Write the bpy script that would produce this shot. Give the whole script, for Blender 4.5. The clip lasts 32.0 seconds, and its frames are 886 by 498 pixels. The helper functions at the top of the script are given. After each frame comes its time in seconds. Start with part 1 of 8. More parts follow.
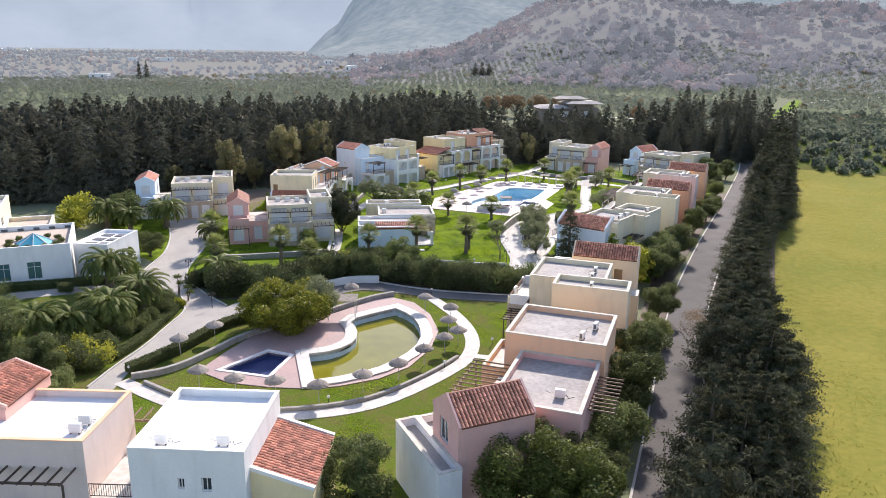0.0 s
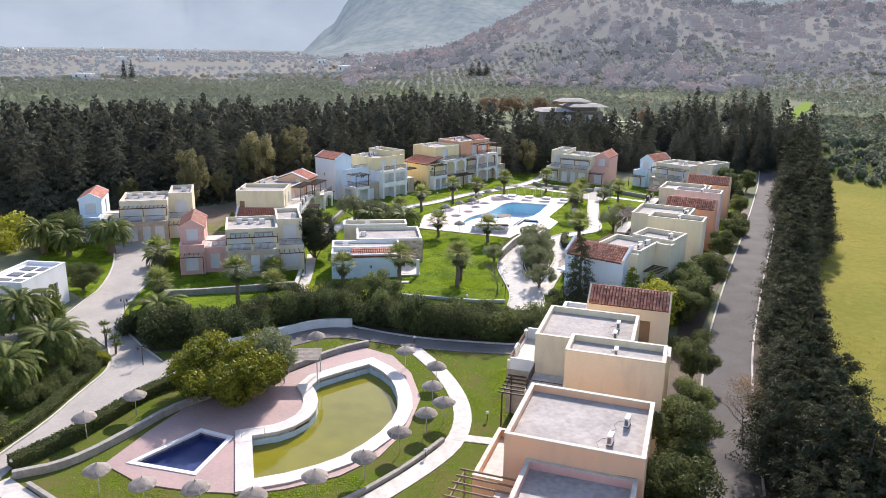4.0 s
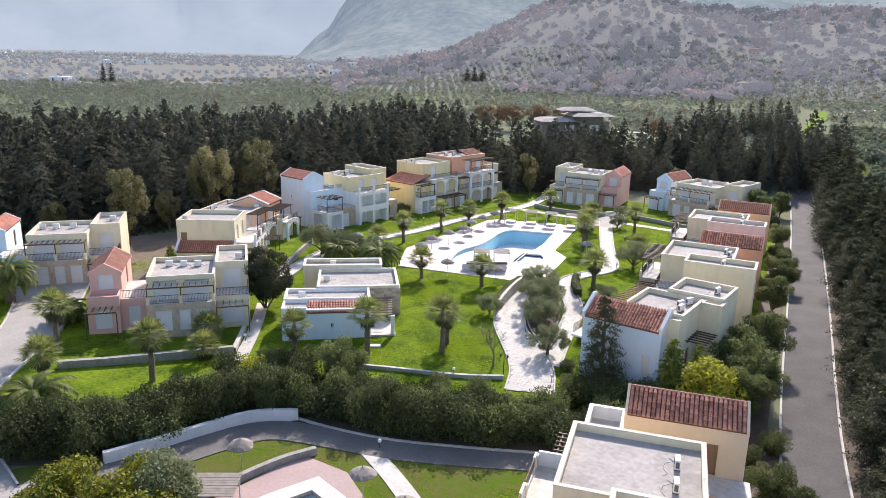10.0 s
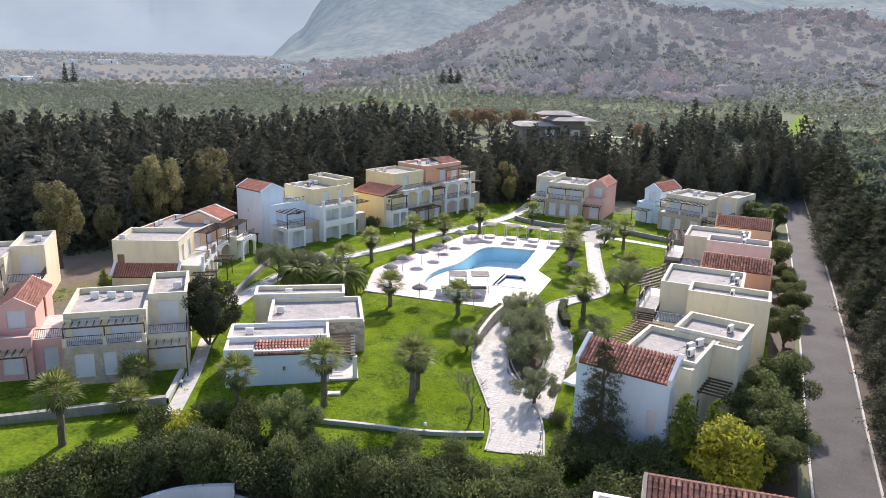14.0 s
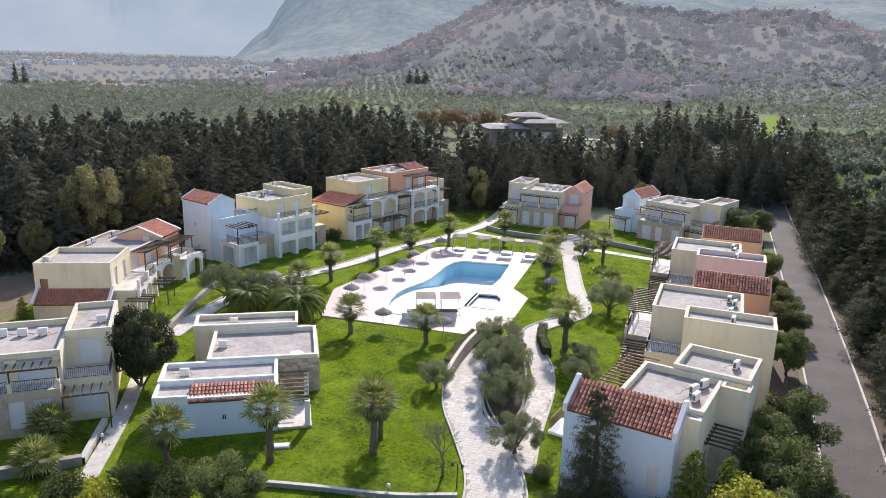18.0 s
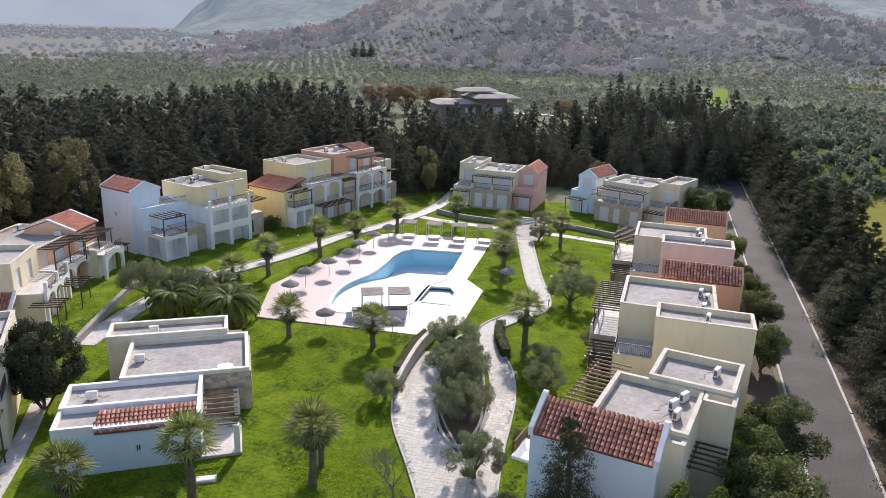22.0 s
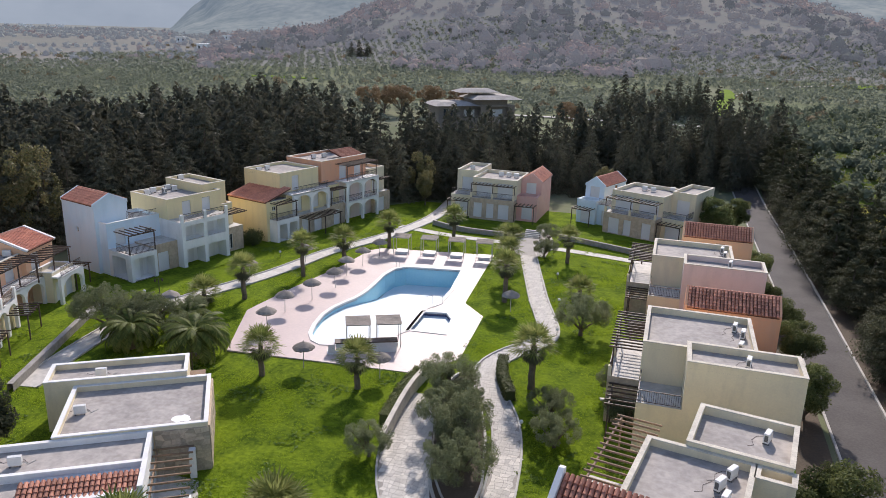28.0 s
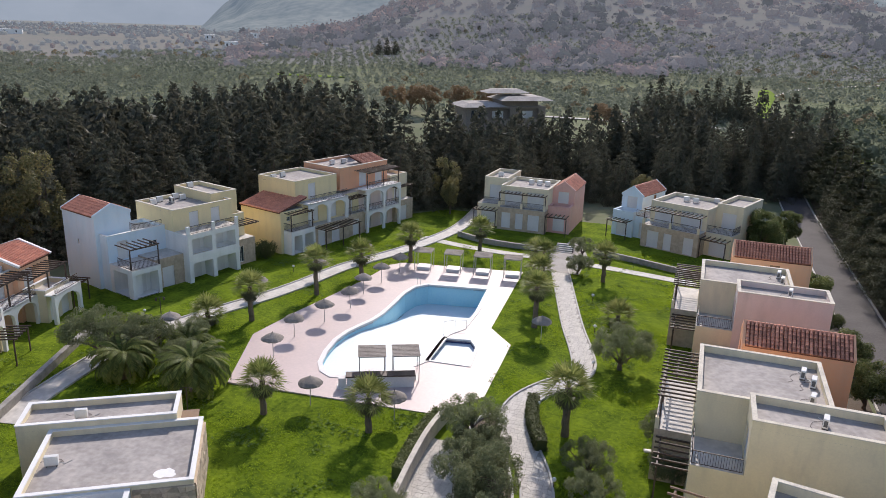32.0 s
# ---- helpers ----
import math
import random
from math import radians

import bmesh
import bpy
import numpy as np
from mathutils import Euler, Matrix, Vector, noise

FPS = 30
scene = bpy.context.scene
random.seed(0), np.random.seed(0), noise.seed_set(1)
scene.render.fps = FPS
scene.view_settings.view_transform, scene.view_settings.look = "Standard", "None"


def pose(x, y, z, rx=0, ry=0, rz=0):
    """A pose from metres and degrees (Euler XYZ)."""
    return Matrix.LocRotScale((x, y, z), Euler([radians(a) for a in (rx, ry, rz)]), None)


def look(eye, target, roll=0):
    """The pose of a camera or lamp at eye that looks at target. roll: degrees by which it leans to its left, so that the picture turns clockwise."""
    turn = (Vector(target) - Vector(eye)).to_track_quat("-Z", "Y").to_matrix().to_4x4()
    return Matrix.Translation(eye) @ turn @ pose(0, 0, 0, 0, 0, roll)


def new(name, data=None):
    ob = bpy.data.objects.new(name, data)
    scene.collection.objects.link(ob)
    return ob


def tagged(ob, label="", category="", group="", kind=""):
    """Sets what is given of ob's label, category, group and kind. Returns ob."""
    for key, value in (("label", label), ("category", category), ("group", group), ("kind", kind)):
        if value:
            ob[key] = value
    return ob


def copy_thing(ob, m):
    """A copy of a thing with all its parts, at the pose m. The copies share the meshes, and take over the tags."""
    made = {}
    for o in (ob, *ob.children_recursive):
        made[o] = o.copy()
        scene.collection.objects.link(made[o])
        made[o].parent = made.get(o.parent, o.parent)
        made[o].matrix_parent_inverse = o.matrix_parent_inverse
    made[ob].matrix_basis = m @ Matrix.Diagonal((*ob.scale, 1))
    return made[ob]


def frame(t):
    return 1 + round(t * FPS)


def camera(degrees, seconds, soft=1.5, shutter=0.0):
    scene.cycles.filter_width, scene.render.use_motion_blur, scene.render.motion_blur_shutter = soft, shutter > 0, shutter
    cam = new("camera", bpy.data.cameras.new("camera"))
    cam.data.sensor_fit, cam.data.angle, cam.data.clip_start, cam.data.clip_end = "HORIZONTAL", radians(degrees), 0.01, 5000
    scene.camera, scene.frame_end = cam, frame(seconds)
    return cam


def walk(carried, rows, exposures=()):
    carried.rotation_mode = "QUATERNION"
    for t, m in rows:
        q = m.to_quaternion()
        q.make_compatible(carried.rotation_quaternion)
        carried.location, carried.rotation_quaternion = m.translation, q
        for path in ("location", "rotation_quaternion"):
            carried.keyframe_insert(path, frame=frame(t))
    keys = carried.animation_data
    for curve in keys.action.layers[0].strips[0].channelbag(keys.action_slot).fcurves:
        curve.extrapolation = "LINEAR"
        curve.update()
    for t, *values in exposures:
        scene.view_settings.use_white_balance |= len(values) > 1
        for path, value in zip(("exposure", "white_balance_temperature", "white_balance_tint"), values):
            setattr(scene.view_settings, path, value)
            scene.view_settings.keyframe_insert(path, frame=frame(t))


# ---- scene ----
cam = camera(62.2, 32.0, soft=0.4)
PATH = [
    (0, (44.915, -119.339, 28.462), (44.059, -117.61, 27.936), 0.9),
    (0.5, (44.142, -117.447, 28.393), (43.286, -115.718, 27.868), 0.9),
    (1, (43.411, -115.445, 28.344), (42.554, -113.716, 27.819), 0.8),
    (1.5, (42.607, -113.475, 28.321), (41.751, -111.746, 27.795), 0.8),
    (2, (41.823, -111.57, 28.362), (40.968, -109.841, 27.835), 0.7),
    (2.5, (41.031, -109.654, 28.346), (40.176, -107.925, 27.82), 0.8),
    (3, (40.225, -107.689, 28.304), (39.371, -105.958, 27.778), 0.8),
    (3.5, (39.398, -105.723, 28.239), (38.546, -103.992, 27.713), 0.9),
    (5.5, (36.245, -98.435, 28.132), (35.4, -96.7, 27.607), 1.1),
    (6, (35.481, -96.607, 28.077), (34.637, -94.871, 27.553), 1.2),
    (6.5, (34.741, -94.866, 27.983), (33.898, -93.13, 27.46), 1.2),
    (7, (34.061, -93.17, 27.89), (33.218, -91.432, 27.369), 1.2),
    (7.5, (33.42, -91.545, 27.832), (32.577, -89.807, 27.313), 1.2),
    (8, (32.764, -89.964, 27.801), (31.922, -88.226, 27.283), 1.2),
    (8.5, (32.16, -88.432, 27.768), (31.318, -86.693, 27.251), 1.2),
    (9, (31.573, -87.016, 27.736), (30.732, -85.276, 27.221), 1.3),
    (9.5, (30.967, -85.543, 27.652), (30.126, -83.802, 27.138), 1.2),
    (10, (30.418, -84.153, 27.626), (29.577, -82.412, 27.113), 1.3),
    (10.5, (29.824, -82.805, 27.616), (28.984, -81.064, 27.102), 1.3),
    (11, (29.259, -81.42, 27.581), (28.42, -79.678, 27.068), 1.4),
    (11.5, (28.719, -80.082, 27.549), (27.883, -78.339, 27.037), 1.4),
    (12, (28.197, -78.87, 27.529), (27.369, -77.123, 27.017), 1.4),
    (12.5, (27.667, -77.687, 27.538), (26.849, -75.935, 27.027), 1.6),
    (13, (27.165, -76.553, 27.561), (26.359, -74.795, 27.05), 1.6),
    (13.5, (26.71, -75.465, 27.52), (25.917, -73.701, 27.011), 1.6),
    (14, (26.293, -74.36, 27.482), (25.509, -72.591, 26.974), 1.6),
    (14.5, (25.885, -73.268, 27.444), (25.113, -71.494, 26.937), 1.6),
    (16.5, (24.183, -69.242, 27.36), (23.45, -67.451, 26.853), 1.6),
    (17, (23.817, -68.247, 27.349), (23.092, -66.453, 26.844), 1.6),
    (17.5, (23.439, -67.271, 27.323), (22.723, -65.473, 26.818), 1.6),
    (18, (23.073, -66.314, 27.307), (22.366, -64.512, 26.802), 1.6),
    (18.5, (22.727, -65.34, 27.291), (22.029, -63.535, 26.786), 1.6),
    (19, (22.421, -64.421, 27.262), (21.731, -62.613, 26.757), 1.6),
    (19.5, (22.069, -63.54, 27.218), (21.393, -61.727, 26.714), 1.6),
    (20, (21.755, -62.655, 27.212), (21.103, -60.838, 26.692), 1.6),
    (20.5, (21.481, -61.843, 27.223), (20.861, -60.028, 26.655), 1.7),
    (21, (21.207, -61.05, 27.23), (20.615, -59.227, 26.66), 1.7),
    (21.5, (20.97, -60.347, 27.209), (20.397, -58.517, 26.641), 1.7),
    (22, (20.769, -59.675, 27.193), (20.197, -57.845, 26.625), 1.7),
    (22.5, (20.564, -59.008, 27.175), (19.992, -57.177, 26.607), 1.7),
    (23, (20.311, -58.343, 27.115), (19.739, -56.512, 26.547), 1.7),
    (23.5, (20.137, -57.687, 27.104), (19.567, -55.856, 26.536), 1.7),
    (24, (19.959, -56.999, 27.082), (19.388, -55.168, 26.514), 1.7),
    (24.5, (19.782, -56.315, 27.057), (19.21, -54.484, 26.489), 1.7),
    (25, (19.629, -55.627, 27.004), (19.057, -53.796, 26.437), 1.8),
    (25.5, (19.477, -54.916, 26.972), (18.904, -53.085, 26.404), 1.6),
    (27.5, (18.693, -52.091, 26.831), (18.123, -50.26, 26.264), 1.6),
    (28, (18.444, -51.339, 26.817), (17.875, -49.508, 26.249), 1.7),
    (28.5, (18.267, -50.579, 26.846), (17.698, -48.748, 26.277), 1.6),
    (29, (18.05, -49.742, 26.828), (17.482, -47.911, 26.259), 1.7),
    (29.5, (17.782, -48.86, 26.873), (17.215, -47.029, 26.302), 1.6),
    (30, (17.519, -47.996, 26.892), (16.953, -46.165, 26.32), 1.7),
    (30.5, (17.281, -47.173, 26.899), (16.716, -45.341, 26.327), 1.7),
    (31, (16.981, -46.351, 26.915), (16.413, -44.521, 26.342), 1.7),
    (31.5, (16.731, -45.523, 26.935), (16.142, -43.7, 26.36), 1.8),
    (32, (16.548, -44.734, 26.933), (15.91, -42.928, 26.357), 1.7),
]
walk(cam, [(t, look(eye, target, roll)) for t, eye, target, roll in PATH], [(0, 0.75, 6500, 18), (9, 0.76, 6500, 18), (16, 0.66, 6500, 18), (23, 0.38, 6500, 18), (32, 0.13, 6500, 18)])

# ---- world and light ----
SUN_AZ, SUN_EL = -9.3, 35.5          # degrees from +y towards +x, and above the horizon
world = bpy.data.worlds.new("world")
scene.world = world
world.use_nodes = True
wn = world.node_tree.nodes
sky = wn.new("ShaderNodeTexSky")
sky.sky_type = "NISHITA"
sky.sun_disc = False
sky.sun_elevation = radians(SUN_EL)
sky.sun_rotation = radians(SUN_AZ)
sky.dust_density = 1.0
wn["Background"].inputs["Strength"].default_value = 0.15
world.node_tree.links.new(sky.outputs[0], wn["Background"].inputs["Color"])
sun_data = bpy.data.lights.new("sun", "SUN")
sun_data.energy, sun_data.angle, sun_data.color = 3.7, radians(0.6), (1.0, 0.95, 0.86)
sun = new("sun", sun_data)
sd = Vector((math.sin(radians(SUN_AZ)) * math.cos(radians(SUN_EL)), math.cos(radians(SUN_AZ)) * math.cos(radians(SUN_EL)), math.sin(radians(SUN_EL))))
sun.matrix_basis = look(sd * 300, (0, 0, 0))


# ---- materials ----
def mat(name, c1, c2=None, s1=0.6, s2=9.0, rough=0.85, bump=0.15, metal=0.0, rand=0.0, stain=None, stain_amount=0.5, spec=0.4, trans=0.0):
    """A surface whose colour wanders between two tones at two scales, with fine relief and, where given, runs of stain."""
    m = bpy.data.materials.new(name)
    m.use_nodes = True
    n, l = m.node_tree.nodes, m.node_tree.links
    b = n["Principled BSDF"]
    c2 = c2 or tuple(v * 0.75 for v in c1)
    geo = n.new("ShaderNodeNewGeometry")
    a1, a2 = n.new("ShaderNodeTexNoise"), n.new("ShaderNodeTexNoise")
    for a, s, d in ((a1, s1, 5), (a2, s2, 4)):
        a.inputs["Scale"].default_value, a.inputs["Detail"].default_value = s, d
        l.new(geo.outputs["Position"], a.inputs["Vector"])
    mul = n.new("ShaderNodeMath"); mul.operation = "MULTIPLY_ADD"
    l.new(a1.outputs[0], mul.inputs[0]); mul.inputs[1].default_value = 1.2
    l.new(a2.outputs[0], mul.inputs[2])
    rng = n.new("ShaderNodeMapRange")
    rng.inputs["From Min"].default_value, rng.inputs["From Max"].default_value = 0.8, 1.4
    l.new(mul.outputs[0], rng.inputs["Value"])
    mix = n.new("ShaderNodeMix"); mix.data_type = "RGBA"
    mix.inputs[6].default_value, mix.inputs[7].default_value = (*c1, 1), (*c2, 1)
    l.new(rng.outputs[0], mix.inputs[0])
    out = mix.outputs[2]
    if stain:
        tc = n.new("ShaderNodeMapping"); tc.inputs["Scale"].default_value = (1.3, 1.3, 0.3)
        l.new(geo.outputs["Position"], tc.inputs["Vector"])
        sn = n.new("ShaderNodeTexNoise"); sn.inputs["Scale"].default_value, sn.inputs["Detail"].default_value = 1.0, 6
        l.new(tc.outputs[0], sn.inputs["Vector"])
        sr = n.new("ShaderNodeMapRange")
        sr.inputs["From Min"].default_value, sr.inputs["From Max"].default_value, sr.inputs["To Max"].default_value = 0.5, 0.8, stain_amount * 0.75
        l.new(sn.outputs[0], sr.inputs["Value"])
        sm = n.new("ShaderNodeMix"); sm.data_type = "RGBA"
        sm.inputs[7].default_value = (*stain, 1)
        l.new(out, sm.inputs[6]); l.new(sr.outputs[0], sm.inputs[0])
        out = sm.outputs[2]
    if rand:
        oi = n.new("ShaderNodeObjectInfo")
        rr = n.new("ShaderNodeMapRange")
        rr.inputs["To Min"].default_value, rr.inputs["To Max"].default_value = 1 - rand, 1 + rand
        l.new(oi.outputs["Random"], rr.inputs["Value"])
        hs = n.new("ShaderNodeHueSaturation")
        l.new(rr.outputs[0], hs.inputs["Value"]); l.new(out, hs.inputs["Color"])
        out = hs.outputs[0]
    l.new(out, b.inputs["Base Color"])
    b.inputs["Roughness"].default_value, b.inputs["Metallic"].default_value = rough, metal
    b.inputs["Specular IOR Level"].default_value = spec
    if trans:
        b.inputs["Transmission Weight"].default_value = trans
    if bump:
        bp = n.new("ShaderNodeBump")
        bp.inputs["Strength"].default_value, bp.inputs["Distance"].default_value = bump, 0.05
        l.new(a2.outputs[0], bp.inputs["Height"]); l.new(bp.outputs[0], b.inputs["Normal"])
    return m


def leafmat(name, c1, c2, rough=0.55, rand=0.0, glow=0.35, spec=0.3):
    """Foliage: two greens that change from leaf to leaf, with light passing through."""
    m = bpy.data.materials.new(name)
    m.use_nodes = True
    n, l = m.node_tree.nodes, m.node_tree.links
    b = n["Principled BSDF"]
    geo = n.new("ShaderNodeNewGeometry")
    ns = n.new("ShaderNodeTexNoise"); ns.inputs["Scale"].default_value = 0.5
    l.new(geo.outputs["Position"], ns.inputs["Vector"])
    ad = n.new("ShaderNodeMath"); ad.operation = "MULTIPLY_ADD"; ad.inputs[1].default_value = 0.6
    l.new(geo.outputs["Random Per Island"], ad.inputs[0]); l.new(ns.outputs[0], ad.inputs[2])
    rng = n.new("ShaderNodeMapRange"); rng.inputs["From Min"].default_value, rng.inputs["From Max"].default_value = 0.4, 1.1
    l.new(ad.outputs[0], rng.inputs["Value"])
    mix = n.new("ShaderNodeMix"); mix.data_type = "RGBA"
    mix.inputs[6].default_value, mix.inputs[7].default_value = (*c1, 1), (*c2, 1)
    l.new(rng.outputs[0], mix.inputs[0])
    out = mix.outputs[2]
    if rand:
        oi = n.new("ShaderNodeObjectInfo"); rr = n.new("ShaderNodeMapRange")
        rr.inputs["To Min"].default_value, rr.inputs["To Max"].default_value = 1 - rand, 1 + rand
        l.new(oi.outputs["Random"], rr.inputs["Value"])
        hs = n.new("ShaderNodeHueSaturation"); l.new(rr.outputs[0], hs.inputs["Value"]); l.new(out, hs.inputs["Color"])
        out = hs.outputs[0]
    l.new(out, b.inputs["Base Color"])
    b.inputs["Roughness"].default_value = rough
    b.inputs["Specular IOR Level"].default_value = spec
    tr = n.new("ShaderNodeBsdfTranslucent"); l.new(out, tr.inputs["Color"])
    ms = n.new("ShaderNodeMixShader"); ms.inputs[0].default_value = glow
    l.new(b.outputs[0], ms.inputs[1]); l.new(tr.outputs[0], ms.inputs[2])
    l.new(ms.outputs[0], n["Material Output"].inputs["Surface"])
    return m


GRIME = (0.30, 0.27, 0.23)
CREAM = mat("cream_stucco", (0.83, 0.72, 0.50), (0.75, 0.65, 0.455), stain=GRIME, stain_amount=0.35)
YELLOW = mat("yellow_stucco", (0.84, 0.70, 0.40), (0.78, 0.65, 0.38), stain=GRIME, stain_amount=0.25)
WHITE = mat("white_stucco", (0.86, 0.84, 0.81), (0.78, 0.77, 0.74), stain=GRIME, stain_amount=0.25)
BLUE = mat("pale_blue_stucco", (0.66, 0.79, 0.87), (0.74, 0.81, 0.86), stain=GRIME, stain_amount=0.15)
PINK = mat("pink_stucco", (0.74, 0.41, 0.34), (0.78, 0.48, 0.40), stain=GRIME, stain_amount=0.25)
PEACH = mat("peach_stucco", (0.88, 0.51, 0.30), (0.83, 0.52, 0.33), stain=GRIME, stain_amount=0.2)
APRICOT = mat("pale_apricot_stucco", (0.88, 0.66, 0.44), (0.82, 0.62, 0.43), stain=GRIME, stain_amount=0.2)
ORANGE = mat("orange_stucco", (0.84, 0.41, 0.23), (0.80, 0.43, 0.27), stain=GRIME, stain_amount=0.2)
MAUVE = mat("mauve_stucco", (0.80, 0.65, 0.575), (0.74, 0.60, 0.53), stain=GRIME, stain_amount=0.3)
ROOF = mat("grey_roof_screed", (0.49, 0.445, 0.405), (0.31, 0.285, 0.265), s1=0.35, s2=3, rough=0.9, stain=(0.22, 0.195, 0.17), stain_amount=0.7)
ROOFW = mat("white_roof_coating", (0.88, 0.87, 0.85), (0.80, 0.79, 0.77), s1=0.5, s2=4, rough=0.6)
COPING = mat("parapet_coping", (0.72, 0.66, 0.54), (0.52, 0.47, 0.39), s1=1.2, s2=10, stain=GRIME, stain_amount=0.6)
TILE = mat("clay_tile", (0.58, 0.27, 0.175), (0.38, 0.155, 0.105), s1=1.3, s2=7, rough=0.75, rand=0.35)
# clay red darkened, shade between the barrel tiles put into the colour
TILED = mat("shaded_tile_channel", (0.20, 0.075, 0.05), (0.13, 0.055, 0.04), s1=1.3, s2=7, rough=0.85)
STONE = mat("stone_cladding", (0.60, 0.48, 0.35), (0.42, 0.33, 0.24), s1=1.4, s2=3.2, bump=0.6, rough=0.9)
WOOD = mat("dark_pergola_wood", (0.115, 0.074, 0.052), (0.065, 0.045, 0.036), s2=20, rough=0.6)
WOODL = mat("weathered_wood", (0.30, 0.20, 0.13), (0.22, 0.15, 0.10), s2=20, rough=0.8)
IRON = mat("dark_iron", (0.06, 0.045, 0.04), (0.09, 0.06, 0.05), rough=0.5)
SHUT = mat("white_shutter", (0.76, 0.74, 0.70), (0.66, 0.64, 0.61), s2=14, rough=0.6)
DOORW = mat("brown_door", (0.32, 0.19, 0.10), (0.26, 0.15, 0.08), rough=0.6)
TEAL = mat("teal_window_glass", (0.05, 0.13, 0.13), (0.07, 0.16, 0.155), rough=0.12, bump=0, spec=0.7)
TERR = mat("beige_roof_terrace", (0.58, 0.47, 0.375), (0.50, 0.41, 0.33), s1=0.35, s2=4)
GLASS = mat("dark_window_glass", (0.03, 0.04, 0.05), (0.05, 0.06, 0.07), rough=0.06, bump=0, spec=0.8)
ACW = mat("ac_white_steel", (0.75, 0.74, 0.71), (0.66, 0.65, 0.62), rough=0.45, bump=0.02)
ACD = mat("ac_dark_grille", (0.10, 0.10, 0.10), (0.16, 0.16, 0.15), rough=0.5, bump=0.02)
PIPE = mat("pale_pipe", (0.62, 0.60, 0.56), (0.4, 0.38, 0.35), rough=0.5)
LAWN = mat("lawn_grass", (0.190, 0.262, 0.018), (0.052, 0.092, 0.009), s1=0.45, s2=3.2, rough=1.0, bump=0.9, spec=0.05)
LAWN2 = mat("patchy_lawn", (0.086, 0.142, 0.012), (0.138, 0.122, 0.042), s1=0.3, s2=1.6, rough=1.0, bump=0.9, spec=0.05)
FIELD = mat("meadow", (0.285, 0.245, 0.055), (0.185, 0.190, 0.036), s1=0.06, s2=1.3, rough=1.0, bump=1.0, spec=0.05)
ASPH = mat("worn_asphalt", (0.125, 0.114, 0.108), (0.085, 0.077, 0.073), s1=0.35, s2=6, rough=0.9)
# drive concrete darkened, the hedge's shade put into its colour
SHADELANE = mat("shaded_concrete_lane", (0.205, 0.186, 0.168), (0.145, 0.132, 0.12), s1=0.35, s2=5, rough=0.9)
CONC = mat("pale_concrete_drive", (0.43, 0.395, 0.35), (0.33, 0.305, 0.275), s1=0.3, s2=5, rough=0.85)
PAVE = mat("pale_stone_paving", (0.66, 0.62, 0.56), (0.46, 0.43, 0.385), s1=0.9, s2=2.6, rough=0.75, bump=0.4)
JOINT = mat("paving_joint", (0.40, 0.37, 0.33), (0.33, 0.305, 0.27))
DECK = mat("pink_deck_tile", (0.60, 0.47, 0.43), (0.53, 0.42, 0.39), s1=0.25, s2=4, rough=0.48, bump=0.06, spec=0.5)
DECK2 = mat("worn_pink_deck_tile", (0.45, 0.305, 0.275), (0.35, 0.25, 0.23), s1=0.25, s2=4, rough=0.6, bump=0.06)
RIM = mat("white_pool_rim", (0.80, 0.77, 0.73), (0.70, 0.67, 0.64), s1=0.8, s2=6, rough=0.55, bump=0.05)
POOLB = mat("pale_blue_pool_lining", (0.34, 0.66, 0.77), (0.42, 0.72, 0.80), s1=0.35, s2=5, rough=0.5, bump=0.03)
# pale blue lining lightened to white, sun glare put into the floor colour
POOLW = mat("whitened_pool_floor", (0.74, 0.82, 0.84), (0.68, 0.78, 0.82), s1=0.35, s2=5, rough=0.5, bump=0.03)
POOLN = mat("navy_pool_tile", (0.035, 0.05, 0.14), (0.05, 0.075, 0.19), s1=0.6, s2=10, rough=0.3, bump=0.03)
WATERG = mat("stagnant_green_water", (0.165, 0.155, 0.016), (0.225, 0.205, 0.022), s1=0.12, s2=0.6, rough=0.07, bump=0.01, spec=0.3)
KERB = mat("pale_kerb", (0.60, 0.57, 0.52), (0.46, 0.44, 0.40), s2=6)
THATCH = mat("grey_thatch", (0.36, 0.315, 0.27), (0.23, 0.20, 0.17), s1=2, s2=24, rough=0.95, bump=0.8, rand=0.15)
METAL = mat("painted_pole", (0.55, 0.53, 0.50), (0.45, 0.43, 0.41), rough=0.4)
GLOBE = mat("white_globe", (0.85, 0.85, 0.83), (0.80, 0.80, 0.78), rough=0.3, bump=0)
SKYLT = mat("turquoise_skylight", (0.10, 0.42, 0.50), (0.07, 0.34, 0.44), rough=0.25, bump=0.02)
BARK = mat("grey_bark", (0.17, 0.13, 0.10), (0.10, 0.08, 0.06), s1=2, s2=14, bump=0.8)
PBARK = mat("palm_bark", (0.22, 0.17, 0.12), (0.12, 0.09, 0.065), s1=3, s2=18, bump=0.9)
L_CONIF = leafmat("conifer_needles", (0.078, 0.088, 0.064), (0.160, 0.150, 0.106), rand=0.3, glow=0.35, spec=0.06)
L_CONIR = leafmat("roadside_conifer_needles", (0.046, 0.056, 0.032), (0.112, 0.112, 0.062), rand=0.3, glow=0.3, spec=0.06)
L_PALM = leafmat("fan_palm_leaf", (0.12, 0.165, 0.038), (0.36, 0.37, 0.13), rand=0.15, glow=0.45, rough=0.5, spec=0.15)
L_SKIRT = leafmat("dry_palm_skirt", (0.13, 0.125, 0.07), (0.085, 0.085, 0.045), glow=0.3)
L_DATE = leafmat("date_palm_leaf", (0.055, 0.085, 0.020), (0.185, 0.205, 0.055), rand=0.15, glow=0.32, spec=0.1)
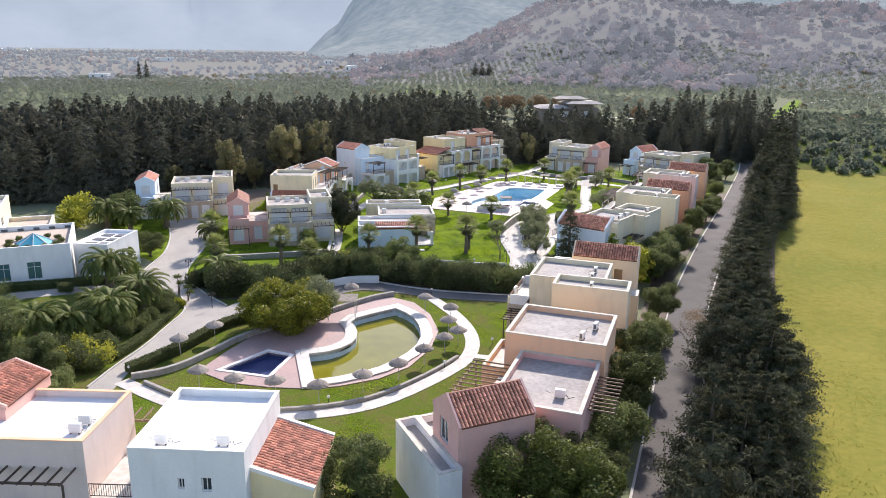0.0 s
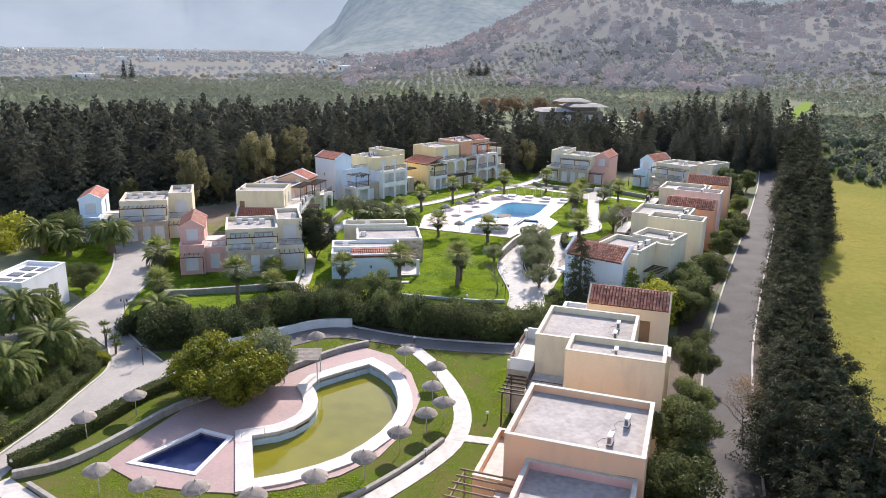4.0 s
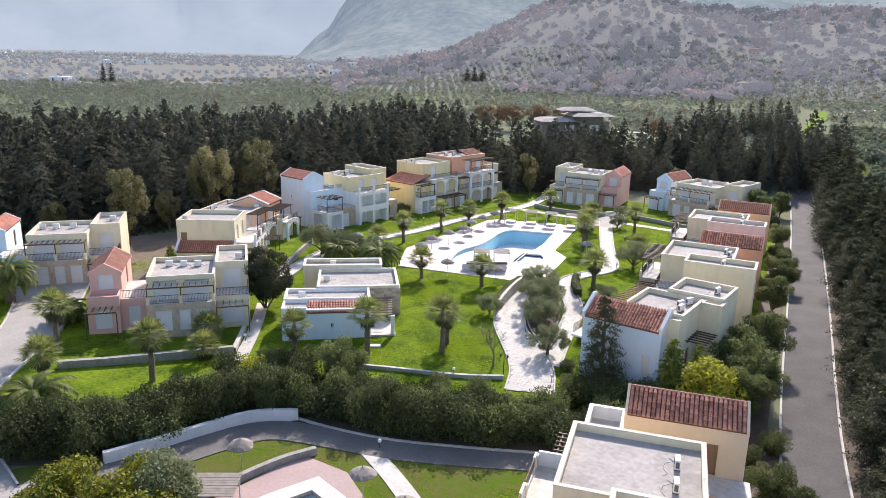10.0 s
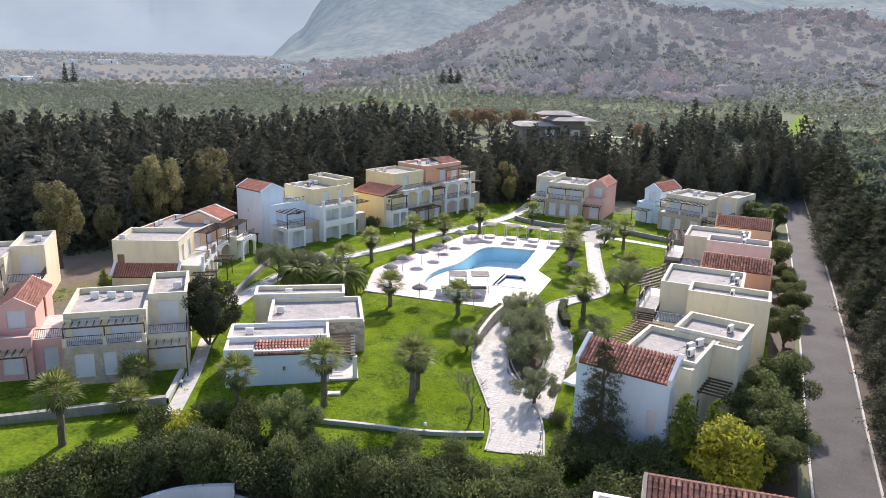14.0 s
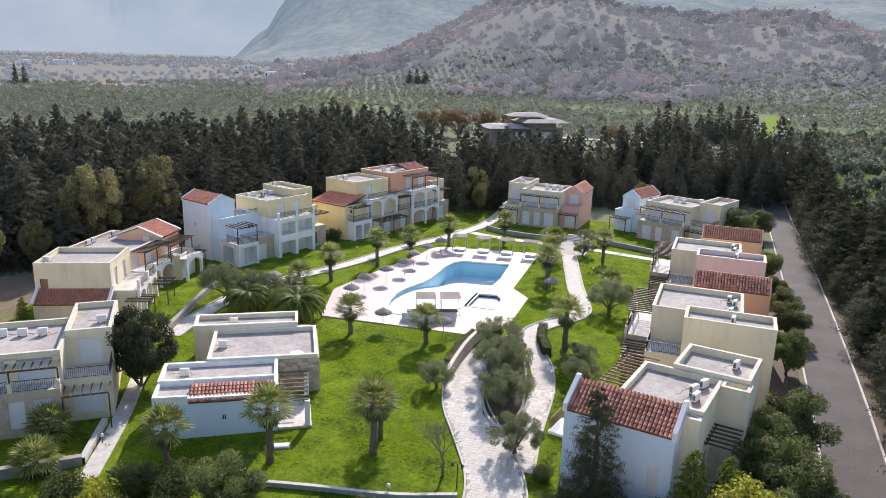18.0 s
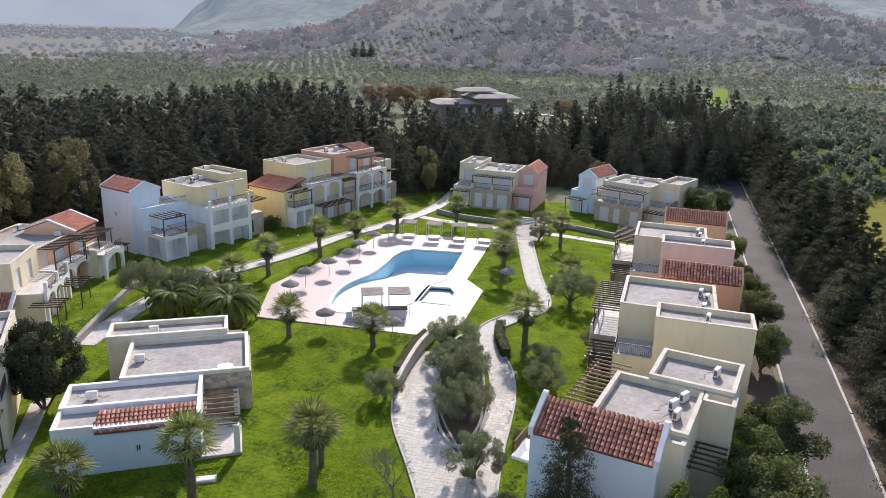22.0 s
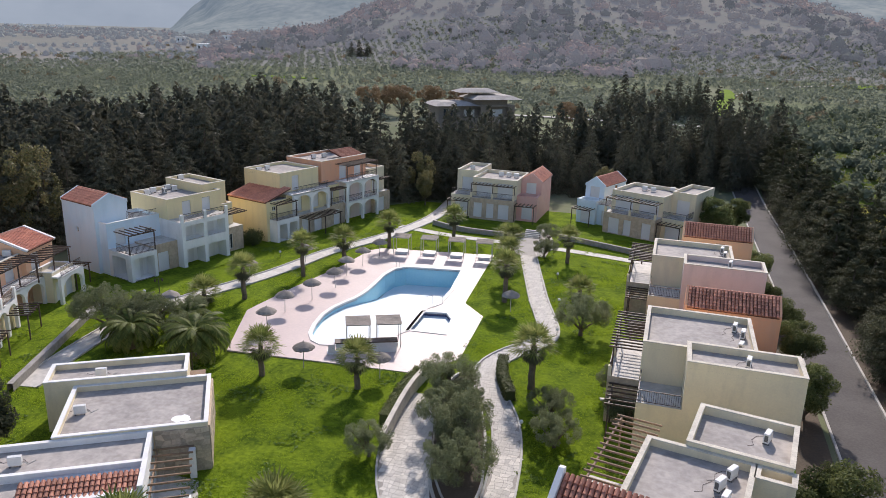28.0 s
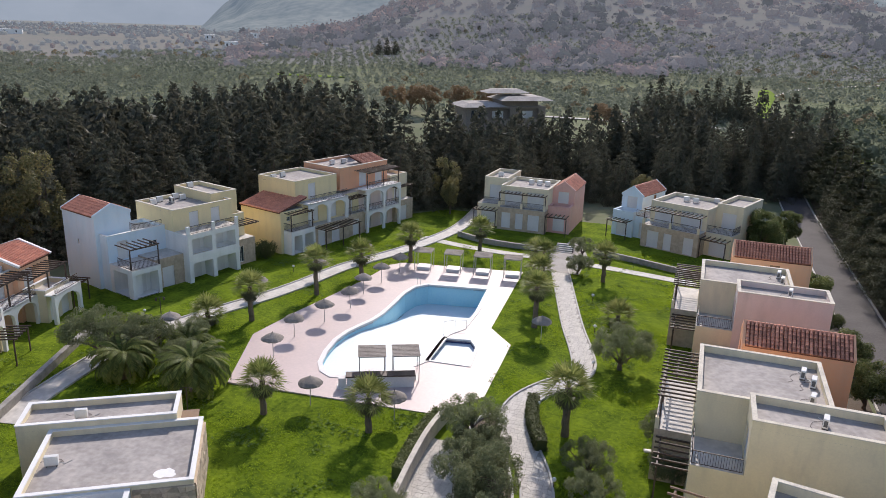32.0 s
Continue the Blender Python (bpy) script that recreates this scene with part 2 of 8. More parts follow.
L_OLIVE = leafmat("olive_leaf", (0.125, 0.150, 0.075), (0.255, 0.275, 0.150), rand=0.25, glow=0.5, spec=0.12)
L_BUSH = leafmat("shrub_leaf", (0.075, 0.105, 0.036), (0.205, 0.225, 0.085), rand=0.35, glow=0.46, spec=0.12)
L_HEDGE = leafmat("hedge_leaf", (0.050, 0.066, 0.026), (0.150, 0.168, 0.070), rand=0.4, glow=0.28, spec=0.08)
L_LIME = leafmat("lime_shrub_leaf", (0.25, 0.28, 0.03), (0.48, 0.46, 0.06), glow=0.5)
L_FICUS = leafmat("ficus_leaf", (0.050, 0.082, 0.012), (0.31, 0.30, 0.028), glow=0.42)
L_RUST = leafmat("rusty_leaf", (0.22, 0.15, 0.085), (0.29, 0.20, 0.11), rand=0.2)
# olive grey-green, with some distance haze mixed into the base colour
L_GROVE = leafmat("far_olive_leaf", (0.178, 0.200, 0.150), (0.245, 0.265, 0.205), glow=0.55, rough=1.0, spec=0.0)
L_SCRUB = leafmat("hill_scrub_leaf", (0.21, 0.185, 0.12), (0.28, 0.225, 0.15), glow=0.5, rough=1.0, spec=0.0)
TWIG = mat("bare_twig", (0.24, 0.19, 0.15), (0.16, 0.12, 0.10))


# ---- mesh helpers ----
def link(name, data, parent=None):
    ob = new(name, data)
    if parent is not None:
        ob.parent = parent
    return ob


def part(name, bm, material, parent, label="", kind=""):
    me = bpy.data.meshes.new(name)
    bm.to_mesh(me); bm.free()
    me.materials.append(material)
    ob = link(name, me, parent)
    return tagged(ob, label, kind=kind)


def thing(name, m, label, category, group="", kind=""):
    ob = new(name)
    ob.empty_display_size = 0.3
    ob.matrix_basis = m
    return tagged(ob, label, category, group, kind)


def arrays(name, verts, faces, material):
    """A mesh from plain arrays of corners and quads or triangles."""
    me = bpy.data.meshes.new(name)
    verts, faces = np.asarray(verts, np.float32), np.asarray(faces, np.int32)
    k = faces.shape[1]
    me.vertices.add(len(verts)); me.vertices.foreach_set("co", verts.ravel())
    me.loops.add(faces.size); me.loops.foreach_set("vertex_index", faces.ravel())
    me.polygons.add(len(faces))
    me.polygons.foreach_set("loop_start", np.arange(0, faces.size, k, dtype=np.int32))
    me.polygons.foreach_set("loop_total", np.full(len(faces), k, np.int32))
    me.polygons.foreach_set("use_smooth", np.zeros(len(faces), bool))
    me.update(calc_edges=True)
    me.materials.append(material)
    return me


def box(bm, x0, y0, z0, x1, y1, z1):
    v = [bm.verts.new(p) for p in ((x0, y0, z0), (x1, y0, z0), (x1, y1, z0), (x0, y1, z0), (x0, y0, z1), (x1, y0, z1), (x1, y1, z1), (x0, y1, z1))]
    for f in ((0, 3, 2, 1), (4, 5, 6, 7), (0, 1, 5, 4), (1, 2, 6, 5), (2, 3, 7, 6), (3, 0, 4, 7)):
        bm.faces.new([v[i] for i in f])


def beam(bm, a, b, w, h=None):
    """A square bar from a to b."""
    a, b = Vector(a), Vector(b)
    d = (b - a).normalized()
    s = d.cross(Vector((0, 0, 1)))
    s = s.normalized() if s.length > 1e-3 else Vector((1, 0, 0))
    t = s.cross(d)
    h = h or w
    v = []
    for p in (a, b):
        for i, j in ((-1, -1), (1, -1), (1, 1), (-1, 1)):
            v.append(bm.verts.new(p + s * (i * w / 2) + t * (j * h / 2)))
    for f in ((0, 3, 2, 1), (4, 5, 6, 7), (0, 1, 5, 4), (1, 2, 6, 5), (2, 3, 7, 6), (3, 0, 4, 7)):
        bm.faces.new([v[i] for i in f])


def tube(bm, pts, radii, sides=7):
    rings = []
    for i, (p, r) in enumerate(zip(pts, radii)):
        p = Vector(p)
        d = (Vector(pts[min(i + 1, len(pts) - 1)]) - Vector(pts[max(i - 1, 0)])).normalized()
        s = d.cross(Vector((0.3, 1, 0.1))).normalized(); t = s.cross(d)
        rings.append([bm.verts.new(p + (s * math.cos(a) + t * math.sin(a)) * r) for a in (2 * math.pi * k / sides for k in range(sides))])
    for q, w in zip(rings, rings[1:]):
        for k in range(sides):
            bm.faces.new((q[k], q[(k + 1) % sides], w[(k + 1) % sides], w[k]))
    bm.faces.new(rings[-1]); bm.faces.new(rings[0][::-1])


def facade(bm, a, b, z0, z1, holes=(), deep=0.18):
    """A wall face from a to b (outside on its right), with openings (u0, u1, z0, z1) that go in by deep."""
    a, b = Vector((*a, 0)), Vector((*b, 0))
    d = (b - a); n = d.length; d.normalize()
    o = Vector((d.y, -d.x, 0))
    us = sorted({0, n, *[h[0] for h in holes], *[h[1] for h in holes]})
    zs = sorted({z0, z1, *[h[2] for h in holes], *[h[3] for h in holes]})
    def P(u, z, k=0.0):
        return bm.verts.new(a + d * u + Vector((0, 0, z)) - o * k)
    for u0, u1 in zip(us, us[1:]):
        for w0, w1 in zip(zs, zs[1:]):
            um, wm = (u0 + u1) / 2, (w0 + w1) / 2
            if not any(h[0] < um < h[1] and h[2] < wm < h[3] for h in holes):
                bm.faces.new((P(u0, w0), P(u1, w0), P(u1, w1), P(u0, w1)))
    for u0, u1, w0, w1, *_ in holes:
        for (p, q) in (((u0, w0), (u1, w0)), ((u1, w0), (u1, w1)), ((u1, w1), (u0, w1)), ((u0, w1), (u0, w0))):
            bm.faces.new((P(*p), P(*p, deep), P(*q, deep), P(*q)))


def fill_opening(h, a, b, hole, kind, wallmat):
    """What closes an opening: shutter, glass, door or a deep loggia."""
    a, b = Vector((*a, 0)), Vector((*b, 0))
    d = (b - a).normalized(); o = Vector((d.y, -d.x, 0))
    u0, u1, z0, z1 = hole[:4]
    def P(u, z, k):
        return a + d * u + Vector((0, 0, z)) - o * k
    if kind == "loggia":
        bm = bmesh.new(); k = 1.5
        q = [bm.verts.new(P(*c)) for c in ((u0, z0 + 0.09, 0.02), (u1, z0 + 0.09, 0.02), (u1, z1, 0.18), (u0, z1, 0.18), (u0, z0 + 0.09, k), (u1, z0 + 0.09, k), (u1, z1, k), (u0, z1, k))]
        for f in ((4, 5, 6, 7), (0, 1, 5, 4), (3, 7, 6, 2), (0, 4, 7, 3), (1, 2, 6, 5)):
            bm.faces.new([q[i] for i in f])
        part("loggia", bm, wallmat, h, "shaded loggia recess")
        w = (u1 - u0)
        bm = bmesh.new()
        beam(bm, P(u0 + w * 0.22, z0 + 1.0, k - 0.05), P(u0 + w * 0.78, z0 + 1.0, k - 0.05), 0.06, 2.0)
        part("shutter_door", bm, SHUT, h, "closed white shutter door")
        return
    bm = bmesh.new(); k = 0.13
    fw = 0.06
    for (c, e) in (((u0, z0 + fw / 2), (u1, z0 + fw / 2)), ((u0, z1 - fw / 2), (u1, z1 - fw / 2))):
        beam(bm, P(*c, k), P(*e, k), 0.08, fw)
    for c in (u0 + fw / 2, u1 - fw / 2):
        beam(bm, P(c, z0, k), P(c, z1, k), fw, fw)
    win = part("window" if kind != "door" else "door", bm, SHUT if kind != "door" else DOORW, h)
    bm = bmesh.new()
    if kind == "shutter":
        nz = max(4, int((z1 - z0) / 0.13))
        rows = []
        for i in range(nz * 2 + 1):
            za = z0 + (z1 - z0) * ((i + 1) // 2 + (0.02 if i % 2 == 0 and i else 0)) / nz if i < nz * 2 else z1
            k = 0.13 if i % 2 == 0 else 0.165
            rows.append((bm.verts.new(P(u0, za, k)), bm.verts.new(P(u1, za, k))))
        for (a0, a1), (b0, b1) in zip(rows, rows[1:]):
            bm.faces.new((a0, a1, b1, b0))
        part("shutter", bm, SHUT, win, "closed white roller shutter")
    elif kind in ("glass", "teal"):
        bm.faces.new([bm.verts.new(P(*c)) for c in ((u0, z0, 0.16), (u1, z0, 0.16), (u1, z1, 0.16), (u0, z1, 0.16))])
        part("pane", bm, GLASS if kind == "glass" else TEAL, win, "dark window pane" if kind == "glass" else "teal tinted window pane")
        n = 2 if kind == "glass" else max(2, round((u1 - u0) / 0.65))
        for i in range(1, n):
            u = u0 + (u1 - u0) * i / n
            bm = bmesh.new(); beam(bm, P(u, z0, 0.14), P(u, z1, 0.14), 0.05)
            part("mullion", bm, SHUT, win)
        if kind == "teal":
            bm = bmesh.new(); beam(bm, P(u0, z0 + (z1 - z0) * 0.7, 0.14), P(u1, z0 + (z1 - z0) * 0.7, 0.14), 0.05)
            part("transom", bm, SHUT, win)
    else:
        bm.faces.new([bm.verts.new(P(*c)) for c in ((u0, z0, 0.16), (u1, z0, 0.16), (u1, z1, 0.16), (u0, z1, 0.16))])
        part("leaf", bm, DOORW, win, "brown wooden door leaf")


def block(h, x0, y0, x1, y1, z0, z1, wallmat, holes=(), parapet=0.4, roof=ROOF, cope=COPING, name="wall"):
    """A flat-roofed block; holes are (side, u0, u1, z0, z1, kind) with u from the left as seen from outside."""
    sides = {"s": ((x0, y0), (x1, y0)), "e": ((x1, y0), (x1, y1)), "n": ((x1, y1), (x0, y1)), "w": ((x0, y1), (x0, y0))}
    bm = bmesh.new()
    for k, (a, b) in sides.items():
        facade(bm, a, b, z0, z1, [q[1:5] for q in holes if q[0] == k])
    part(name, bm, wallmat, h)
    for q in holes:
        fill_opening(h, *sides[q[0]], q[1:5], q[5], wallmat)
    bm = bmesh.new(); box(bm, x0 + 0.02, y0 + 0.02, z1 - 0.2, x1 - 0.02, y1 - 0.02, z1 + 0.004)
    part("roof", bm, roof, h)
    if parapet:
        t = 0.22
        bm = bmesh.new()
        for c in ((x0, y0, x1, y0 + t), (x0, y1 - t, x1, y1), (x0, y0 + t, x0 + t, y1 - t), (x1 - t, y0 + t, x1, y1 - t)):
            box(bm, c[0], c[1], z1 + 0.002, c[2], c[3], z1 + parapet)
        part("parapet", bm, wallmat, h)
        bm = bmesh.new(); e = 0.03
        for c in ((x0 - e, y0 - e, x1 + e, y0 + t + e), (x0 - e, y1 - t - e, x1 + e, y1 + e), (x0 - e, y0 + t + e, x0 + t + e, y1 - t - e), (x1 - t - e, y0 + t + e, x1 + e, y1 - t - e)):
            box(bm, c[0], c[1], z1 + parapet, c[2], c[3], z1 + parapet + 0.06)
        part("coping", bm, cope, h)


def tile_profile(w=0.25, l=0.40):
    vs, fs = [], []
    for j, (y, s, lift) in enumerate(((0, 1.0, 0.035), (l, 0.82, 0.0))):
        for i in range(5):
            a = math.pi * i / 4
            vs.append((-math.cos(a) * w / 2 * s, y, math.sin(a) * 0.115 * s + lift))
    for i in range(4):
        fs.append((i, i + 1, i + 6, i + 5))
    vs += [(-w / 2, 0, -0.02), (w / 2, 0, -0.02)]
    fs += [(10, 11, 4, 3), (10, 3, 2, 1), (10, 1, 0, 10)][:2]
    return vs, [f for f in fs if len(set(f)) == 4]


TILE_V, TILE_F = tile_profile()
TILE_ME = arrays("tile", TILE_V, TILE_F, TILE)


def tiled_slope(h, p, along, up, single=False, name="tile_roof"):
    """A slope of barrel tiles: p its low left corner seen from outside, along the eave, up the slope."""
    p, along, up = Vector(p), Vector(along), Vector(up)
    n = along.cross(up).normalized()
    bm = bmesh.new()
    q = [p, p + along, p + along + up, p + up]
    lo = [bm.verts.new(c - n * 0.14) for c in q]; hi = [bm.verts.new(c) for c in q]
    bm.faces.new(hi); bm.faces.new(lo[::-1])
    for i in range(4):
        bm.faces.new((lo[i], lo[(i + 1) % 4], hi[(i + 1) % 4], hi[i]))
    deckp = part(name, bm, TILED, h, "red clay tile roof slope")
    cols, rows = max(1, int(along.length / 0.27)), max(1, int(up.length / 0.34))
    ax, ay = along.normalized(), up.normalized()
    rot = Matrix((ax, ay, n)).transposed()
    sx, sy = along.length / cols / 0.27, up.length / rows / 0.34
    base = np.array(TILE_V) * (sx, sy, 1)
    R = np.array(rot)
    vs, fs = [], []
    for r in range(rows):
        for c in range(cols):
            o = p + ax * (along.length * (c + 0.5) / cols) + ay * (up.length * r / rows) + n * (0.012 + 0.004 * random.random())
            if single:
                ob = link("tile", TILE_ME, deckp)
                ob.matrix_basis = Matrix.Translation(o) @ rot.to_4x4() @ Matrix.Diagonal((sx, sy, 1, 1))
            else:
                fs.append(np.array(TILE_F) + len(vs) * len(base))
                vs.append(base @ R.T + np.array(o))
    if not single:
        me = arrays("tiles", np.concatenate(vs), np.concatenate(fs), TILE)
        tagged(link("tiles", me, deckp), kind="stuff")


def gable(h, x0, y0, x1, y1, z0, ze, zr, wallmat, holes=(), single=False, over=0.12):
    """A wing with a ridge along y: walls with gable ends and two tiled slopes."""
    sides = {"s": ((x0, y0), (x1, y0)), "e": ((x1, y0), (x1, y1)), "n": ((x1, y1), (x0, y1)), "w": ((x0, y1), (x0, y0))}
    bm = bmesh.new()
    for k, (a, b) in sides.items():
        facade(bm, a, b, z0, ze, [q[1:5] for q in holes if q[0] == k])
    xm = (x0 + x1) / 2
    for y, s in ((y0, 1), (y1, -1)):
        tri = [bm.verts.new(c) for c in ((x0, y, ze), (x1, y, ze), (xm, y, zr))]
        bm.faces.new(tri[::s])
    part("wall", bm, wallmat, h)
    for q in holes:
        fill_opening(h, *sides[q[0]], q[1:5], q[5], wallmat)
    e = 0.16
    tiled_slope(h, (x0 - over, y1 - e, ze + 0.10), (0, -(y1 - y0 - 2 * e), 0), (xm - x0 + over, 0, zr - ze + 0.03), single)
    tiled_slope(h, (x1 + over, y0 + e, ze + 0.10), (0, (y1 - y0 - 2 * e), 0), (-(x1 + over - xm), 0, zr - ze + 0.03), single)
    for y in (y0, y1 - e):
        bm = bmesh.new()
        for xa in (x0 - over, x1 + over):
            v = [(xa, y, ze - 0.12), (xm, y, zr - 0.05), (xm, y, zr + 0.28), (xa, y, ze + 0.22)]
            f = [bm.verts.new(c) for c in v]; g2 = [bm.verts.new((c[0], c[1] + e, c[2])) for c in v]
            bm.faces.new(f); bm.faces.new(g2[::-1])
            for i in range(4):
                bm.faces.new((f[i], g2[i], g2[(i + 1) % 4], f[(i + 1) % 4]))
        bmesh.ops.recalc_face_normals(bm, faces=bm.faces)
        part("verge", bm, wallmat, h)
    bm = bmesh.new()
    tube(bm, [(xm, y0 + e, zr + 0.14), (xm, y1 - e, zr + 0.14)], [0.11, 0.11], 6)
    part("ridge_cap", bm, TILE, h)


def railing(h, pts, z, high=0.9, material=IRON, step=0.14):
    bm = bmesh.new()
    for a, b in zip(pts, pts[1:]):
        a, b = Vector((*a, z)), Vector((*b, z))
        up = Vector((0, 0, 1))
        beam(bm, a + up * high, b + up * high, 0.05); beam(bm, a + up * 0.1, b + up * 0.1, 0.035)
        n = max(2, int((b - a).length / step))
        for i in range(n + 1):
            p = a.lerp(b, i / n)
            beam(bm, p + up * 0.1, p + up * high, 0.022)
    part("railing", bm, material, h, "dark wrought iron balcony railing")


def pergola(h, x0, x1, y0, y1, z, gap=0.55, posts=True, material=WOOD, foot=0.0, along="y"):
    """Slats that run along y (or x) on two bearers, with posts at the front."""
    bm = bmesh.new()
    if along == "y":
        beam(bm, (x0, y0 + 0.15, z - 0.1), (x1, y0 + 0.15, z - 0.1), 0.09, 0.14)
    else:
        beam(bm, (x0 + 0.15, y0, z - 0.1), (x0 + 0.15, y1, z - 0.1), 0.09, 0.14)
    part("bearer", bm, material, h)
    n = max(2, int(((x1 - x0) if along == "y" else (y1 - y0)) / gap))
    bm = bmesh.new()
    if along == "y":
        beam(bm, (0, y0 - 0.15, z), (0, y1, z), 0.075, 0.11)
    else:
        beam(bm, (x0 - 0.15, 0, z), (x1, 0, z), 0.075, 0.11)
    me = bpy.data.meshes.new("slat"); bm.to_mesh(me); bm.free(); me.materials.append(material)
    for i in range(n + 1):
        ob = link("slat", me, h)
        ob.location = (x0 + (x1 - x0) * i / n, 0, 0) if along == "y" else (0, y0 + (y1 - y0) * i / n, 0)
    if posts:
        m = 3 if (x1 - x0) > 5 and along == "y" else 2
        for i in range(m):
            bm = bmesh.new()
            c = (x0 + (x1 - x0) * i / (m - 1), y0 + 0.15) if along == "y" else (x0 + 0.15, y0 + (y1 - y0) * i / (m - 1))
            beam(bm, (*c, foot), (*c, z - 0.17), 0.1)
            part("post", bm, material, h)


# ---- the lie of the land ----
def smooth(a, b, x):
    t = min(max((x - a) / (b - a), 0.0), 1.0)
    return t * t * (3 - 2 * t)


def lie(x, y):
    """Height of the made ground of the resort: level round the upper pool, lower round the lagoon pool."""
    s, w = min(max(-y / 35, 0), 1), min(max((x + 45) / 25, 0), 1)
    return -1.5 * s * (0.35 + 0.65 * w)


HILL_BASE = Vector((25, -80))
HILL_AZ = [-40, -33, -29.6, -26.2, -23.7, -21.2, -19.3, -16.5, -12, -7.9, -5.5, -3.3, 0, 2.7, 5.6, 7.8, 10, 14, 20, 40]      # bearing of the crest, degrees
HILL_TOP = [0, 2, 7, 13, 26, 41, 60, 74, 80, 65, 62, 58, 62, 58, 49, 43, 34, 22, 12, 8]


def land(x, y):
    """Height of the open country: a plain that climbs slowly, and the hill ahead."""
    d = Vector((x, y)) - HILL_BASE
    r, az = d.length, math.degrees(math.atan2(d.x, d.y))
    z = lie(x, y) + 5.0 * smooth(75, 125, y) + 7.0 * smooth(200, 520, y)
    if r > 330:
        lump = noise.noise((x * 0.007, y * 0.007, 0.3)) * 10 + noise.noise((x * 0.02, y * 0.02, 1.7)) * 5
        top = float(np.interp(az, HILL_AZ, HILL_TOP))
        z += smooth(390, 780, r) * (1 - 0.8 * smooth(830, 1150, r)) * top
        z += smooth(430, 600, r) * (1 - smooth(700, 800, r) * 0.6) * lump * min(1.0, top / 45) + smooth(400, 700, r) * 0.12 * lump
    return z


UPPER_DECK = [(-16.2, -1.5), (-19.7, 7.2), (-18.9, 14.0), (-17.2, 24.0), (-16.7, 30.8), (-15.6, 32.2), (-1.6, 34.8), (-0.3, 17.2), (2.4, 14.2), (3.0, 4.1), (0.1, 0.1)]
UPPER_POOL = [(-10.1, 26.1), (-3.7, 27.3), (-2.9, 20.5), (-2.8, 16.0), (-3.7, 14.2), (-3.5, 8.2), (-4.4, 6.4), (-6.4, 4.4), (-8.2, 3.0), (-9.3, 2.7), (-10.3, 3.2), (-11.2, 4.5), (-11.8, 6.5),
              (-12.2, 9.0), (-12.1, 11.0), (-11.7, 12.7), (-11.2, 14.4), (-11.0, 16.4), (-11.1, 19.5), (-11.3, 22.5), (-11.0, 24.8)]
KIDS_POOL = [(-3.2, 8.4), (-3.5, 13.2), (-1.2, 13.7), (-0.3, 12.4), (0.2, 8.7)]
LOW = -1.5
LOWER_DECK = [(-4.3, -72.0), (-5.2, -67.0), (-5.6, -62.9), (-2.4, -54.1), (-0.5, -46.7), (0.7, -44.6), (4.3, -45.0), (7.9, -47.7), (11.1, -51.8), (12.7, -56.8), (12.9, -61.7),
              (11.7, -65.3), (9.3, -68.4), (7.3, -70.1), (3.8, -71.6), (-0.1, -72.6)]
LAGOON = [(6.7, -68.6), (8.2, -67.0), (9.6, -65.0), (10.5, -63.2), (11.0, -61.0), (11.2, -58.8), (11.0, -56.6), (10.4, -54.6), (9.4, -52.8), (8.3, -51.3), (7.0, -49.9), (5.3, -48.8), (3.5, -48.1), (2.4, -50.2), (1.2, -53.0), (1.4, -54.5),
          (2.5, -55.4), (3.6, -56.6), (4.5, -58.2), (4.8, -59.6), (4.6, -61.2), (4.0, -62.5), (2.6, -64.0)]
PADDLING = [(-2.5, -70.8), (-1.5, -65.2), (1.1, -65.0), (2.3, -69.8)]


def inside(poly, x, y):
    r = False
    for (a, b), (c, d) in zip(poly, poly[1:] + poly[:1]):
        if (b > y) != (d > y) and x < (c - a) * (y - b) / (d - b) + a:
            r = not r
    return r


def grow(poly, k):
    """The outline moved outwards by k (inwards where negative)."""
    n = len(poly)
    area = sum(a * d - c * b for (a, b), (c, d) in zip(poly, poly[1:] + poly[:1]))
    s = 1 if area > 0 else -1
    out = []
    for i in range(n):
        p, q, r = Vector(poly[i - 1]), Vector(poly[i]), Vector(poly[(i + 1) % n])
        a, b = (q - p).normalized(), (r - q).normalized()
        m = Vector((a.y + b.y, -a.x - b.x))
        m = m.normalized() * k * s / max(0.5, math.sqrt(max(0.05, (1 + a.dot(b)) / 2)))
        out.append((q.x + m.x, q.y + m.y))
    return out


def rounded(poly, n=2):
    """The closed outline with its corners cut round."""
    for _ in range(n):
        poly = [tuple(Vector(a).lerp(Vector(b), k)) for a, b in zip(poly, poly[1:] + poly[:1]) for k in (0.25, 0.75)]
    return poly


def ribbon(pts, w0, w1=None, n=2):
    """The outline of a strip along a line of points."""
    for _ in range(n):
        pts = [pts[0], *[tuple(Vector(a).lerp(Vector(b), k)) for a, b in zip(pts, pts[1:]) for k in (0.25, 0.75)], pts[-1]]
    left, right = [], []
    for i, p in enumerate(pts):
        d = (Vector(pts[min(i + 1, len(pts) - 1)]) - Vector(pts[max(i - 1, 0)])).normalized()
        w = w0 + ((w1 or w0) - w0) * i / (len(pts) - 1)
        left.append((p[0] - d.y * w / 2, p[1] + d.x * w / 2)); right.append((p[0] + d.y * w / 2, p[1] - d.x * w / 2))
    return left + right[::-1]


def axis(lo, hi, step, end_lo, end_hi, k=1.085):
    a = list(np.arange(lo, hi + 1e-6, step))
    s, x = step, hi
    while x < end_hi:
        s *= k; x += s; a.append(x)
    s, x = step, lo
    while x > end_lo:
        s *= k; x -= s; a.insert(0, x)
    return a


